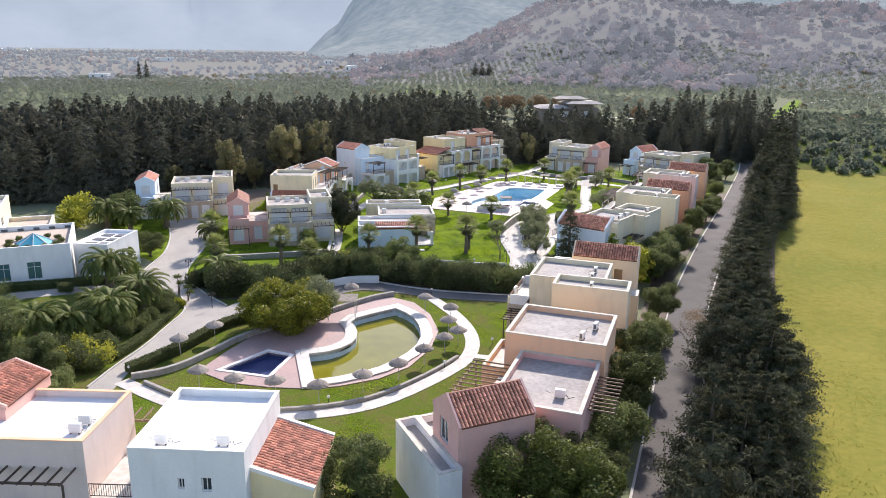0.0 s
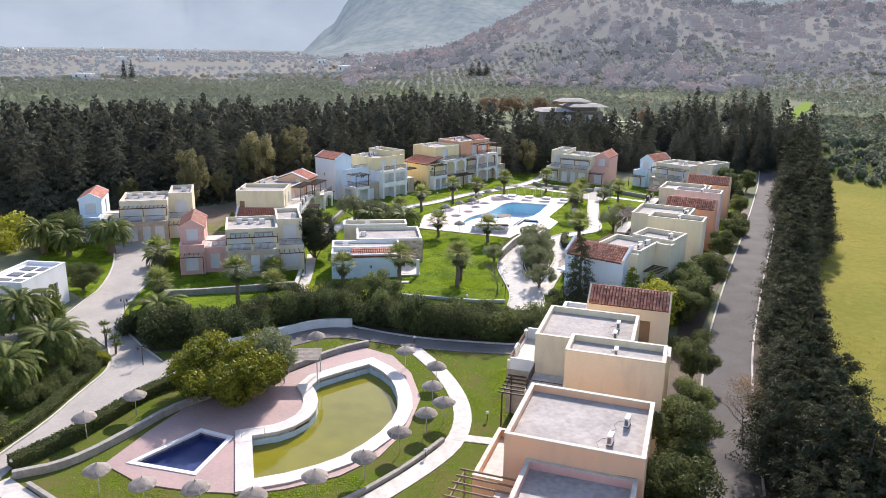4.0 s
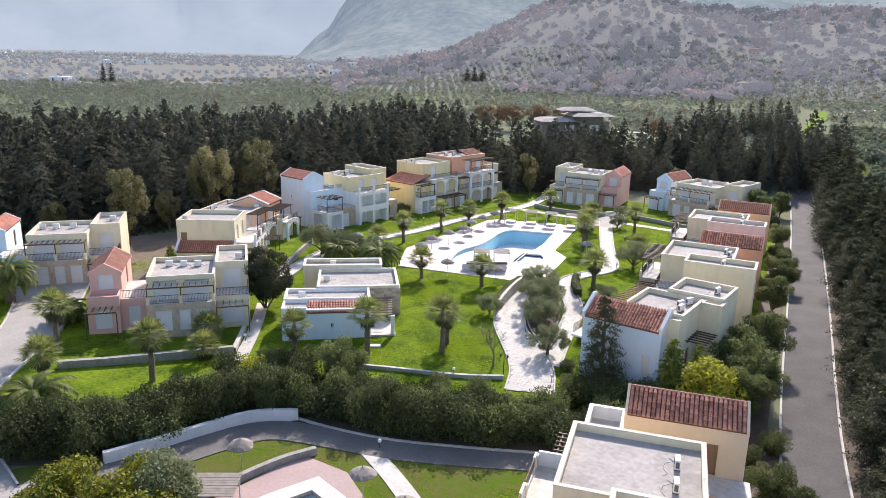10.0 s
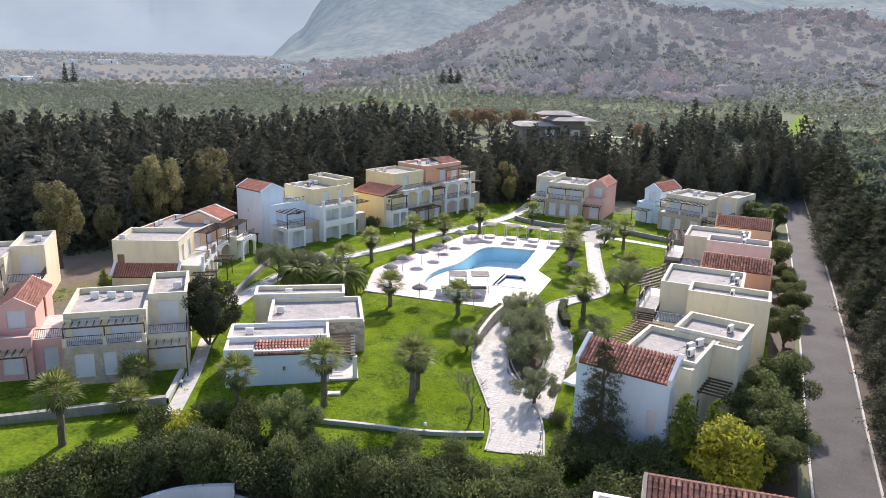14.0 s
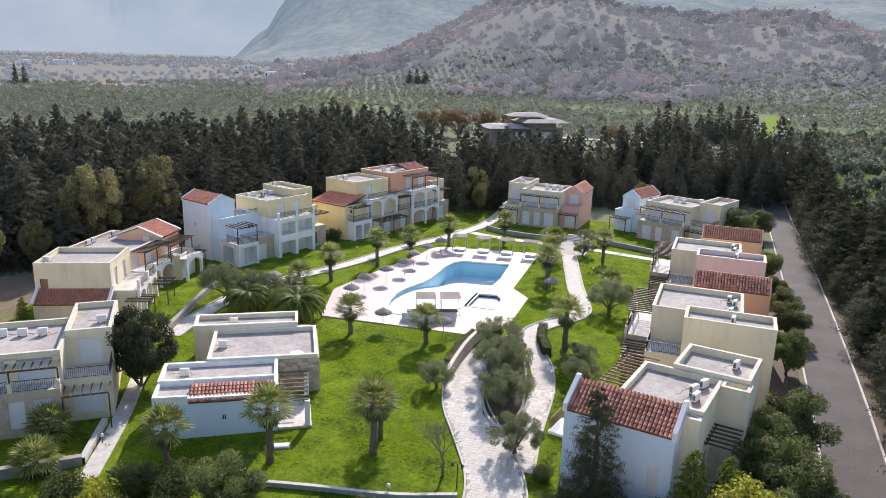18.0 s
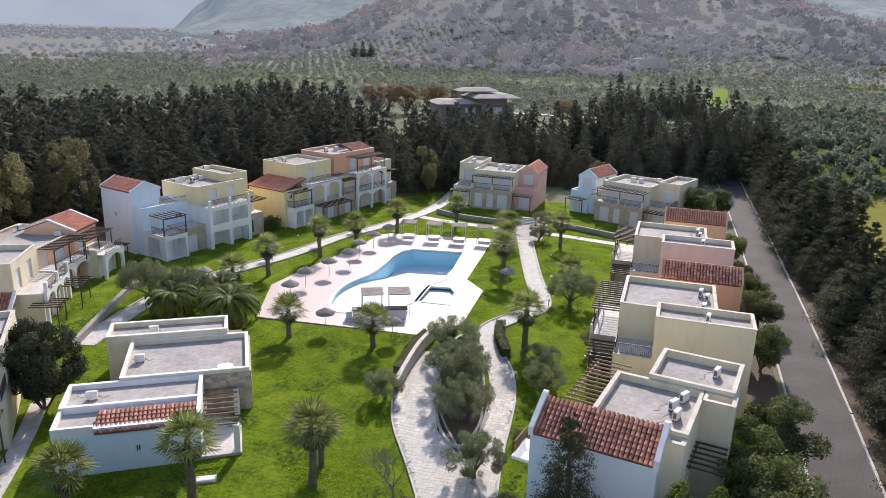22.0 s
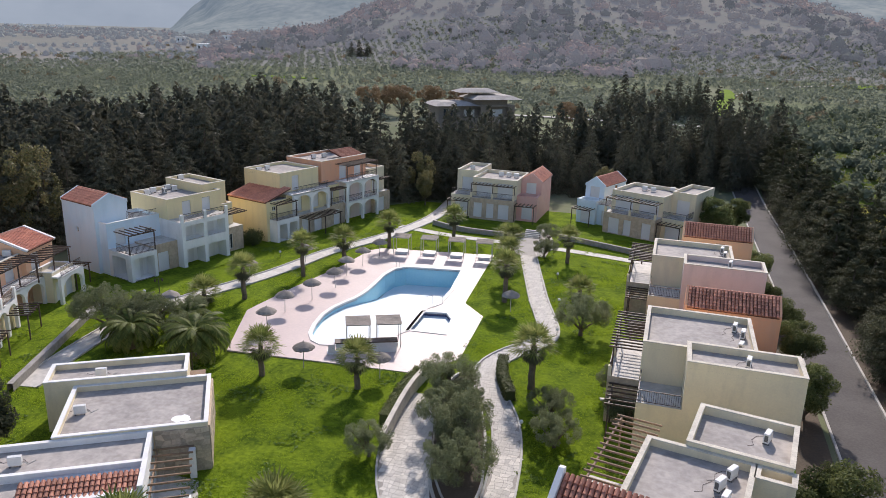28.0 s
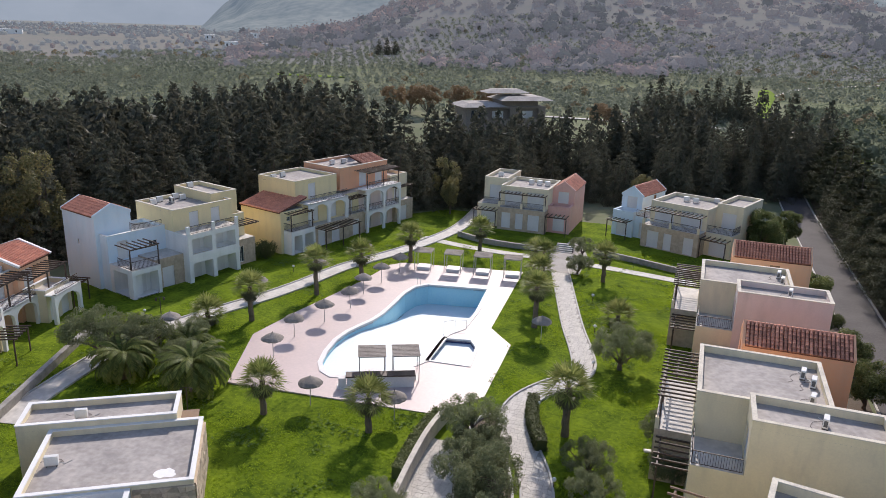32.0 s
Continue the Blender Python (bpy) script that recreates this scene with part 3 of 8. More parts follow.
XS, YS = axis(-60, 60, 1.5, -3200, 2600), axis(-100, 78, 1.5, -900, 3800)
UD, LD = grow(UPPER_DECK, -1.2), grow(LOWER_DECK, -1.2)
vs = []
for y in YS:
    for x in XS:
        z = land(x, y)
        if inside(UD, x, y) or inside(LD, x, y):
            z -= 3.5
        vs.append((x, y, z - 0.04))
nx = len(XS)
fs = [(j * nx + i, j * nx + i + 1, (j + 1) * nx + i + 1, (j + 1) * nx + i) for j in range(len(YS) - 1) for i in range(nx - 1)]
EARTH = mat("country_earth", (0.160, 0.190, 0.100), (0.215, 0.215, 0.145), s1=0.02, s2=0.35, rough=1.0, bump=0.6, spec=0.03)
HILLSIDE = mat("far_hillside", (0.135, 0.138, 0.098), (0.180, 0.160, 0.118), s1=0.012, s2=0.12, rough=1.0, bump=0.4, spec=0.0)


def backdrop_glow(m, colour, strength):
    """Emission that stands in for haze on a far backdrop."""
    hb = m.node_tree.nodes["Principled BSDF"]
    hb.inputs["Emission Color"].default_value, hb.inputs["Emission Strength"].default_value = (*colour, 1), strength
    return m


# the hillside glows a little, haze put into its emission
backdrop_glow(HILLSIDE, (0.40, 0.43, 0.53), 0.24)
ground = tagged(new("ground", arrays("ground", vs, fs, EARTH)), "dry green country ground rising to a scrubby hill", "ground", kind="structure")
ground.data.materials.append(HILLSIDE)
# bluer, stronger haze glow for the hillside past 1000 m
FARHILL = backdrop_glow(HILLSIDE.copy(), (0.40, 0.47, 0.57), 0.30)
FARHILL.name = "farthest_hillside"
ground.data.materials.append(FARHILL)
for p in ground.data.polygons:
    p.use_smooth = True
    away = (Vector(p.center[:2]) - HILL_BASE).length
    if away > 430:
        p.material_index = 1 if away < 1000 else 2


def sheet(name, poly, dz, material, label, category="ground", step=4.0, thick=0.12, height=None, kind="structure", holes=()):
    """A laid surface that follows the lie of the land, with a real edge."""
    height = height or land
    bm = bmesh.new()
    loops = [poly, *holes]
    for lp in loops:
        v = [bm.verts.new((x, y, 0)) for x, y in lp]
        for a, b in zip(v, v[1:] + v[:1]):
            bm.edges.new((a, b))
    if holes:
        bmesh.ops.triangle_fill(bm, use_beauty=True, use_dissolve=False, edges=bm.edges)
    else:
        bmesh.ops.contextual_create(bm, geom=bm.verts[:] + bm.edges[:])
    xs, ys = [p[0] for p in poly], [p[1] for p in poly]
    if step:
        for k, (lo, hi) in enumerate(((min(xs), max(xs)), (min(ys), max(ys)))):
            c = lo + step
            while c < hi:
                co, no = ((c, 0, 0), (1, 0, 0)) if k == 0 else ((0, c, 0), (0, 1, 0))
                bmesh.ops.bisect_plane(bm, geom=bm.verts[:] + bm.edges[:] + bm.faces[:], plane_co=co, plane_no=no)
                c += step
    for f in bm.faces:
        if f.normal.z < 0:
            f.normal_flip()
    for v in bm.verts:
        v.co.z = height(v.co.x, v.co.y) + dz
    rim = [e for e in bm.edges if e.is_boundary]
    ex = bmesh.ops.extrude_edge_only(bm, edges=rim)
    for v in ex["geom"]:
        if isinstance(v, bmesh.types.BMVert):
            v.co.z -= thick
    ob = part(name, bm, material, None)
    return tagged(ob, label, category, kind=kind)


def kerb(name, pts, dz, w=0.18, high=0.16, material=KERB, label="pale concrete kerb edging", closed=False, height=None, rounds=2):
    """A raised edging along a line."""
    height = height or land
    if closed:
        pts = [*rounded(pts, rounds)] if rounds else list(pts)
        pts = pts + pts[:1]
    else:
        for _ in range(rounds):
            pts = [pts[0], *[tuple(Vector(a).lerp(Vector(b), k)) for a, b in zip(pts, pts[1:]) for k in (0.25, 0.75)], pts[-1]]
    bm = bmesh.new()
    rows = []
    for i, p in enumerate(pts):
        a = pts[i - 1] if i else (pts[-2] if closed else p)
        b = pts[i + 1] if i + 1 < len(pts) else (pts[1] if closed else p)
        d = (Vector(b) - Vector(a)).normalized()
        z = height(*p) + dz
        o = Vector((-d.y, d.x)) * w / 2
        rows.append([bm.verts.new(c) for c in ((p[0] - o.x, p[1] - o.y, z - 0.25), (p[0] - o.x, p[1] - o.y, z + high), (p[0] + o.x, p[1] + o.y, z + high), (p[0] + o.x, p[1] + o.y, z - 0.25))])
    for q, r in zip(rows, rows[1:]):
        for i in range(3):
            bm.faces.new((q[i], q[i + 1], r[i + 1], r[i]))
    bmesh.ops.recalc_face_normals(bm, faces=bm.faces)
    return tagged(part(name, bm, material, None), label, "kerb", kind="structure")


# lawns, field, roads and paths
sheet("lawn_upper", [(-50, -46), (-20, -52), (-14, -44), (-3, -38), (15, -33), (21, -24), (30, -24), (30, 46), (24, 50), (4, 62), (-20, 60), (-44, 30), (-46, 0), (-62, -18), (-64, -30)], 0.0, LAWN, "bright green lawn round the upper pool", "lawn", holes=[grow(UPPER_DECK, -0.5)])
sheet("lawn_lower", [(-14, -82), (30, -92), (34, -60), (24, -40), (15, -37), (-2, -39.5), (-14, -52), (-20, -60)], 0.0, LAWN2, "patchy green lawn round the lagoon pool", "lawn", holes=[grow(LOWER_DECK, -0.5)])
sheet("meadow", [(40.5, -120), (160, -120), (160, 74), (41.5, 92)], 0.02, FIELD, "open yellow-green meadow beyond the conifers", "field", step=12)
ROAD = [(42.0, -100), (38.0, -62), (36.0, -46), (34.2, -30), (33.7, -12), (33.5, 15), (33.0, 45), (31.9, 85), (29, 110)]
sheet("road", ribbon(ROAD, 4.2), 0.05, ASPH, "grey worn asphalt service road", "road", step=3)
kerb("road_kerb", [(x + 2.2, y) for x, y in ROAD], 0.05, label="pale kerb along the service road")
kerb("road_kerb_west", [(x - 2.2, y) for x, y in ROAD], 0.03, high=0.10, label="low kerb along the service road")
# upper deck and pool
flat = lambda x, y: 0.0
sheet("pool_deck", UPPER_DECK, 0.06, DECK, "pale pink tiled pool deck", "pool deck", step=0, thick=0.25, height=flat, holes=[grow(UPPER_POOL, 0.0), grow(KIDS_POOL, 0.0)])


def basin(name, outline, top, floor, wallmat, floormat, label, rim=RIM, rim_w=0.38, rim_h=0.06):
    """A pool shell: walls, a floor at floor(x, y) and a coping round the edge."""
    h = thing(name, pose(0, 0, 0), label, "pool", kind="structure")
    bm = bmesh.new()
    up = [bm.verts.new((x, y, top)) for x, y in outline]
    dn = [bm.verts.new((x, y, floor(x, y))) for x, y in outline]
    n = len(outline)
    for i in range(n):
        bm.faces.new((up[i], up[(i + 1) % n], dn[(i + 1) % n], dn[i]))
    bmesh.ops.recalc_face_normals(bm, faces=bm.faces)
    part("pool_wall", bm, wallmat, h)
    bm = bmesh.new()
    bm.faces.new([bm.verts.new((x, y, 0)) for x, y in outline])
    ys = [y for _, y in outline]
    for k in range(1, 8):
        bmesh.ops.bisect_plane(bm, geom=bm.verts[:] + bm.edges[:] + bm.faces[:], plane_co=(0, min(ys) + (max(ys) - min(ys)) * k / 8, 0), plane_no=(0, 1, 0))
    bmesh.ops.triangulate(bm, faces=bm.faces)
    for f in bm.faces:
        if f.normal.z < 0:
            f.normal_flip()
    for v in bm.verts:
        v.co.z = floor(v.co.x, v.co.y)
    part("pool_floor", bm, floormat, h)
    o, q = grow(outline, rim_w), grow(outline, -0.03)
    bm = bmesh.new()
    a = [bm.verts.new((x, y, top + rim_h)) for x, y in o]; b = [bm.verts.new((x, y, top + rim_h)) for x, y in q]
    c = [bm.verts.new((x, y, top - 0.1)) for x, y in o]; d = [bm.verts.new((x, y, top - 0.12)) for x, y in q]
    for i in range(n):
        j = (i + 1) % n
        bm.faces.new((a[i], a[j], b[j], b[i])); bm.faces.new((b[i], b[j], d[j], d[i])); bm.faces.new((a[i], c[i], c[j], a[j]))
    bmesh.ops.recalc_face_normals(bm, faces=bm.faces)
    part("pool_rim", bm, rim, h)
    return h


basin("swimming_pool", UPPER_POOL, 0.06, lambda x, y: -0.45 - 1.7 * smooth(12, 22, y), POOLB, POOLW, "drained pale blue curved swimming pool")
basin("kids_pool", KIDS_POOL, 0.06, lambda x, y: -0.32, POOLN, POOLW, "small drained paddling pool beside the swimming pool", rim_w=0.25)
# lower deck, lagoon and paddling pool
low = lambda x, y: LOW
sheet("lagoon_deck", LOWER_DECK, 0.08, DECK2, "worn pinkish tiled deck round the lagoon pool", "pool deck", step=0, thick=0.3, height=low, holes=[LAGOON, PADDLING])
RIML = mat("worn_lagoon_rim", (0.66, 0.62, 0.57), (0.54, 0.50, 0.455), s1=0.5, s2=5, rough=0.6, bump=0.08, stain=GRIME, stain_amount=0.4)
POOLP = mat("faded_blue_lagoon_wall", (0.55, 0.70, 0.76), (0.62, 0.73, 0.77), s1=0.6, s2=5, rough=0.5, bump=0.05, stain=GRIME, stain_amount=0.4)
basin("lagoon_pool", LAGOON, LOW + 0.10, lambda x, y: LOW - 1.5, POOLP, POOLB, "kidney shaped lagoon pool with murky green water", rim=RIML, rim_w=1.25, rim_h=0.12)
bm = bmesh.new()
bm.faces.new([bm.verts.new((x, y, LOW - 0.72)) for x, y in grow(LAGOON, -0.02)])
for f in bm.faces:
    if f.normal.z < 0:
        f.normal_flip()
tagged(part("water", bm, WATERG, None), "stagnant olive green pool water", "water", kind="structure")
basin("paddling_pool", PADDLING, LOW + 0.08, lambda x, y: LOW - 0.6, POOLN, POOLN, "small navy tiled fan shaped paddling pool", rim_w=0.35)


# ---- houses ----
def unit(m, label, main=CREAM, wing=PINK, side=CREAM, L=7.6, link_w=2.5, H=6.0, single=False, mirror=False, ground_front=STONE, balcony=2.2, wing_rise=0.0, depth=7.5, pitch=1.15, walled=False):
    """A holiday house: main block with a pergola terrace, a taller side block, a gabled wing and a low link."""
    h = thing("holiday_house", m, label, "house", "resort houses")
    s = -1 if mirror else 1
    def R(a, b):
        return (a, b) if s > 0 else (-b, -a)
    up = 3.0
    roofz = H - 0.45
    def hole(w, u0, u1, z0, z1, kind):
        return ("s", u0, u1, z0, z1, kind) if s > 0 else ("s", w - u1, w - u0, z0, z1, kind)
    # main block
    x0, x1 = R(0, L)
    block(h, x0, -balcony, x1, depth, -0.9, up, ground_front, [hole(L, 0.8, 2.4, 0.1, 2.3, "shutter"), hole(L, 3.1, 4.2, 0.1, 2.3, "shutter"), hole(L, L - 1.9, L - 0.6, 0.1, 2.3, "shutter")], parapet=0, roof=PAVE, name="ground_floor")
    block(h, x0, 0, x1, depth, up, roofz, main, [hole(L, 0.6, L * 0.43, up + 0.05, up + 2.2, "shutter"), hole(L, L * 0.55, L - 0.6, up + 0.05, up + 2.2, "shutter")], parapet=0.45)
    for k in range(3):
        c = x0 + 0.15 + (x1 - x0 - 0.30) * k / 2
        bm = bmesh.new(); box(bm, c - 0.15, -balcony, up + 0.006, c + 0.15, -balcony + 0.25, up + 0.75)
        part("balcony_pier", bm, main, h)
    if walled:
        bm = bmesh.new(); box(bm, x0 + 0.3, -balcony + 0.02, up + 0.006, x1 - 0.3, -balcony + 0.2, up + 0.28); box(bm, x0 + 0.02, -balcony + 0.25, up + 0.006, x0 + 0.2, -0.01, up + 1.0); box(bm, x1 - 0.2, -balcony + 0.25, up + 0.006, x1 - 0.02, -0.01, up + 1.0)
        box(bm, (x0 + x1) / 2 + 0.15, -balcony + 0.03, up + 0.28, (x0 + x1) / 2 + 1.3, -balcony + 0.19, up + 0.95); box(bm, x0 + 0.3, -balcony + 0.03, up + 0.28, x0 + 0.9, -balcony + 0.19, up + 0.95)
        part("balcony_wall", bm, WHITE, h, "white balcony parapet")
        for a, b in ((x0 + 0.9, (x0 + x1) / 2 - 0.15), ((x0 + x1) / 2 + 1.3, x1 - 0.3)):
            bm = bmesh.new()
            for q in range(4):
                box(bm, a, -balcony + 0.08, up + 0.32 + 0.15 * q, b, -balcony + 0.13, up + 0.44 + 0.15 * q)
            part("balcony_panel", bm, WOODL, h, "brown slatted balcony panel")
    else:
        railing(h, [(x0 + 0.27, -balcony + 0.1), ((x0 + x1) / 2 - 0.15, -balcony + 0.1)], up); railing(h, [((x0 + x1) / 2 + 0.15, -balcony + 0.1), (x1 - 0.27, -balcony + 0.1)], up)
        pergola(h, x0 + 0.1, x1 - 0.1, -balcony + 0.1, 0.0, H - 0.75, foot=up)
    # side block
    x0, x1 = R(L, L + 3.4)
    block(h, x0, 0.0, x1, 2.9, -0.9, up, main, [hole(3.4, 0.6, 2.8, 0.1, 2.3, "shutter")], parapet=0, roof=PAVE, name="ground_floor")
    block(h, x0, 2.9, x1, 10.0, -0.9, H, side, [hole(3.4, 0.8, 2.6, up + 0.05, up + 2.2, "shutter")], parapet=0.45)
    railing(h, [(x0 + 0.1, 0.1), (x1 - 0.1, 0.1), (x1 - 0.1, 2.8)], up)
    pergola(h, x0 + 0.1, x1 - 0.1, -1.9, 0.0, 2.5, foot=-0.9)
    # link
    if link_w > 0.2:
        x0, x1 = R(-link_w, 0)
        block(h, x0, 1.0, x1, 10.4 if walled else depth, -0.9, up, wing, [hole(link_w, 0.7, 1.9, 0.1, 2.2, "shutter")], parapet=0, roof=PAVE, name="ground_floor")
        railing(h, [(x0 + 0.1, 1.1), (x1 - 0.1, 1.1)], up)
    # gabled wing
    x0, x1 = R(-link_w - 3.1, -link_w)
    block(h, x0, 0.4, x1, 2.8, -0.9, 4.1 if walled else up, WHITE if walled else wing, [hole(3.1, 0.7, 2.3, 0.1, 2.2, "shutter")], parapet=0.85 if walled else 0.5, roof=PAVE, cope=WHITE if walled else wing, name="ground_floor")
    gable(h, x0, 2.8, x1, 10.0, -0.9, H + 0.65 - pitch + wing_rise, H + 0.65 + wing_rise, wing, [hole(3.1, 0.8, 2.3, up + 0.1, up + 2.2, "shutter")] + ([("e", 4.7 if walled else 3.5, 5.6 if walled else 4.4, up + 0.05, up + 2.1, "door")] if s > 0 else []), single)
    pergola(h, x0 + 0.1, x1 - 0.1, -1.4, 0.4, 2.45, foot=-0.9)
    return h


unit(pose(17.9, 5.4, 0.55, 0, 0, -90), "cream and orange stucco house beside the service road", wing=ORANGE, L=7.4, link_w=2.2, single=True, H=6.0)
unit(pose(17.6, 26.6, 0.55, 0, 0, -90), "cream house with mauve block and peach tiled wing", wing=PEACH, side=MAUVE, L=6.5, link_w=4.0, H=6.0)
unit(pose(20.3, -44.6, 0.2, 0, 0, -82), "cream house with peach tiled wing above the hedge", main=CREAM, wing=APRICOT, L=7.2, link_w=2.3, single=True, H=6.3, wing_rise=0.35, walled=True)
unit(pose(-28.0, -32.85, -0.6, 0, 0, 41), "cream house with pink gabled wing and white shutters", wing=PINK, L=6.7, H=5.5, link_w=2.8, balcony=1.5, pitch=0.95)
unit(pose(-51.5, -29.4, -0.3, 0, 0, 42), "cream house with pale blue gabled wing near the forest", wing=BLUE, L=6.7, H=5.85, link_w=2.9, balcony=1.6, pitch=0.8)
unit(pose(10.7, 54.6, 0.0, 0, 0, -21), "cream and stone house with pale blue gabled wing", wing=BLUE, L=7.7, link_w=2.6, H=5.8)
unit(pose(-3.0, 53.4, 0.2, 0, 0, -2), "cream and stone house with pink gabled wing at the end", wing=PINK, L=6.8, link_w=0.0, H=5.8, mirror=True, balcony=1.2)

# house with the blue-white tiled wing beside the paved path
h = thing("holiday_house", pose(18.2, -19.6, 0.3, 0, 0, -10), "cream flat roofed house with blue-white tiled wing", "house", "resort houses")
block(h, -0.3, -0.7, 5.2, 5.3, -1.6, 5.5, CREAM, [("e", 1.6, 2.6, 0.2, 2.3, "door")], parapet=0.42)
block(h, 1.7, 5.3, 6.9, 10.0, -1.6, 5.7, CREAM, parapet=0.5)
block(h, 5.2, 4.0, 7.1, 5.3, -1.6, 5.5, CREAM, parapet=0.42)
block(h, 4.1, -1.5, 5.2, -0.7, -1.6, 5.3, CREAM, parapet=0.35)
bm = bmesh.new(); facade(bm, (-3.2, -2.7), (4.1, -2.7), -1.8, 4.6, [(5.8, 6.5, 0.4, 2.3)]); facade(bm, (4.1, -2.7), (4.1, 0.0), -1.8, 4.6); facade(bm, (-3.2, 0.0), (-3.2, -2.7), -1.8, 4.6); part("wall", bm, BLUE, h)
fill_opening(h, (-3.2, -2.7), (4.1, -2.7), (5.8, 6.5, 0.4, 2.3), "shutter", BLUE)
tiled_slope(h, (-3.0, -2.85, 4.7), (6.9, 0, 0), (0, 2.25, 1.35), True)
for x in (-3.3, 3.9):
    bm = bmesh.new()
    v = [(x, -2.85, 4.5), (x, -0.4, 4.5), (x, -0.4, 6.35), (x, -0.7, 6.4), (x, -2.0, 5.6), (x, -2.85, 5.1)]
    f = [bm.verts.new(c) for c in v]; g2 = [bm.verts.new((c[0] + 0.3, c[1], c[2])) for c in v]
    bm.faces.new(f); bm.faces.new(g2[::-1])
    for i in range(6):
        bm.faces.new((f[i], f[(i + 1) % 6], g2[(i + 1) % 6], g2[i]))
    bmesh.ops.recalc_face_normals(bm, faces=bm.faces)
    part("verge_wall", bm, WHITE, h)
bm = bmesh.new(); box(bm, 5.3, -4.2, -1.6, 7.2, 3.9, -0.6); part("terrace", bm, PAVE, h)
bm = bmesh.new(); box(bm, 7.0, -4.2, -0.6, 7.2, 3.9, 0.4); part("garden_wall", bm, WHITE, h)
block(h, -3.2, 0.0, 0.0, 5.2, -1.6, 2.6, CREAM, parapet=0, roof=PAVE, name="ground_floor")
pergola(h, -2.6, -0.1, 0.2, 8.6, 4.9, along="x", gap=0.6, foot=2.6, material=WOODL)
pergola(h, 5.2, 7.1, 0.6, 3.6, 3.3, material=WOOD, along="x", posts=False, gap=0.6)
block(h, -0.6, 5.3, 1.7, 9.0, -1.6, 2.6, CREAM, parapet=0, roof=PAVE, name="ground_floor")
railing(h, [(-4.4, -2.0), (-4.4, 0.0), (-3.2, 0.0)], 2.4, material=WOODL)
bm = bmesh.new(); box(bm, -4.5, -2.2, 2.2, -3.2, 0.1, 2.4); part("balcony_slab", bm, WHITE, h)

# row end beside the lagoon: salmon block, pink block and turned gable
h = thing("holiday_house", pose(23.9, -60.4, 0.0, 0, 0, -83), "salmon and pink house with a turned tiled gable", "house", "resort houses")
block(h, 0, 0.2, 7.2, 8.2, -1.6, 6.1, PEACH, [("e", 6.6, 7.6, 3.2, 5.3, "door")], parapet=0.45)
block(h, 7.2, 1.6, 16.4, 7.9, -1.6, 4.7, PINK, parapet=0.5)
block(h, 7.2, -0.2, 16.0, 1.6, -1.6, 2.6, PINK, parapet=0, roof=PAVE, name="ground_floor")
pergola(h, 7.6, 15.6, -2.2, 1.6, 3.9, foot=-1.5, gap=0.7, material=WOODL)
pergola(h, 7.8, 13.4, 7.9, 9.8, 4.2, posts=False, gap=0.6, material=WOODL)
block(h, 0.6, -1.8, 6.8, 0.2, -1.6, 2.6, PEACH, parapet=0.5, roof=PAVE, name="ground_floor")
h = thing("gabled_house", pose(24.6, -79.4, 0.0, 0, 0, -39), "pink gabled house with red tile roof and white terrace", "house", "resort houses")
gable(h, 0, 0, 3.9, 5.6, -1.6, 5.5, 6.9, PINK, [("s", 1.1, 2.4, 3.6, 5.2, "glass")], True)
block(h, -2.9, -1.6, 4.6, 0.0, -1.6, 2.6, WHITE, parapet=0.55, roof=CONC, name="terrace")
block(h, -2.9, 0.0, 0.0, 3.4, -1.6, 2.6, WHITE, parapet=0.5, roof=CONC, name="terrace")

# two houses at the lagoon's near side
h = thing("holiday_house", pose(12.1, -93.6, -0.4, 0, 0, 24), "white roofed cream house with a red tiled lean-to", "house", "resort houses")
block(h, 0, 0, 6.8, 7.8, -1.6, 6.0, WHITE, [("s", 2.8, 3.2, 3.9, 4.6, "glass"), ("s", 4.2, 4.8, 3.8, 4.7, "glass")], parapet=0.45, roof=ROOFW, cope=WHITE)
bm = bmesh.new()
facade(bm, (6.8, 0.9), (10.5, 0.9), -1.6, 3.5); facade(bm, (10.5, 0.9), (10.5, 7.3), -1.6, 3.5); facade(bm, (10.5, 7.3), (6.8, 7.3), -1.6, 3.5)
for y, w in ((0.9, 1), (7.3, -1)):
    bm.faces.new([bm.verts.new(c) for c in ((6.8, y, 3.5), (10.5, y, 3.5), (6.8, y, 4.75))][::w])
part("wall", bm, YELLOW, h)
tiled_slope(h, (10.6, 1.15, 3.55), (0, 5.9, 0), (-3.75, 0, 1.2), True)
for y in (0.85, 7.05):
    bm = bmesh.new(); beam(bm, (6.8, y + 0.14, 4.86), (10.6, y + 0.14, 3.64), 0.28, 0.24); part("verge_wall", bm, WHITE, h)
block(h, 6.9, -1.2, 9.4, 0.88, -1.6, 2.0, WHITE, parapet=0.3)
h = thing("holiday_house", pose(4.4, -96.4, -0.4, 0, 0, 25), "white roofed peach house with dark pergola", "house", "resort houses")
block(h, -4.0, 0, 5.2, 6.6, -1.6, 5.9, MAUVE, parapet=0.45, roof=ROOFW, cope=PEACH)
block(h, 5.2, 0, 8.2, 5.4, -1.6, 2.6, PEACH, parapet=0, roof=PAVE, name="terrace")
railing(h, [(5.2, 0.1), (8.1, 0.1)], 2.6)
pergola(h, -3.6, 4.6, -1.7, 0, 4.6, foot=0, gap=0.8)
pergola(h, 0.0, 7.4, 6.6, 8.4, 4.2, foot=-1.2, gap=0.8, material=WOODL)
gable(h, -5.6, 3.0, -1.2, 8.2, 5.9, 6.7, 7.6, PINK, (), True)

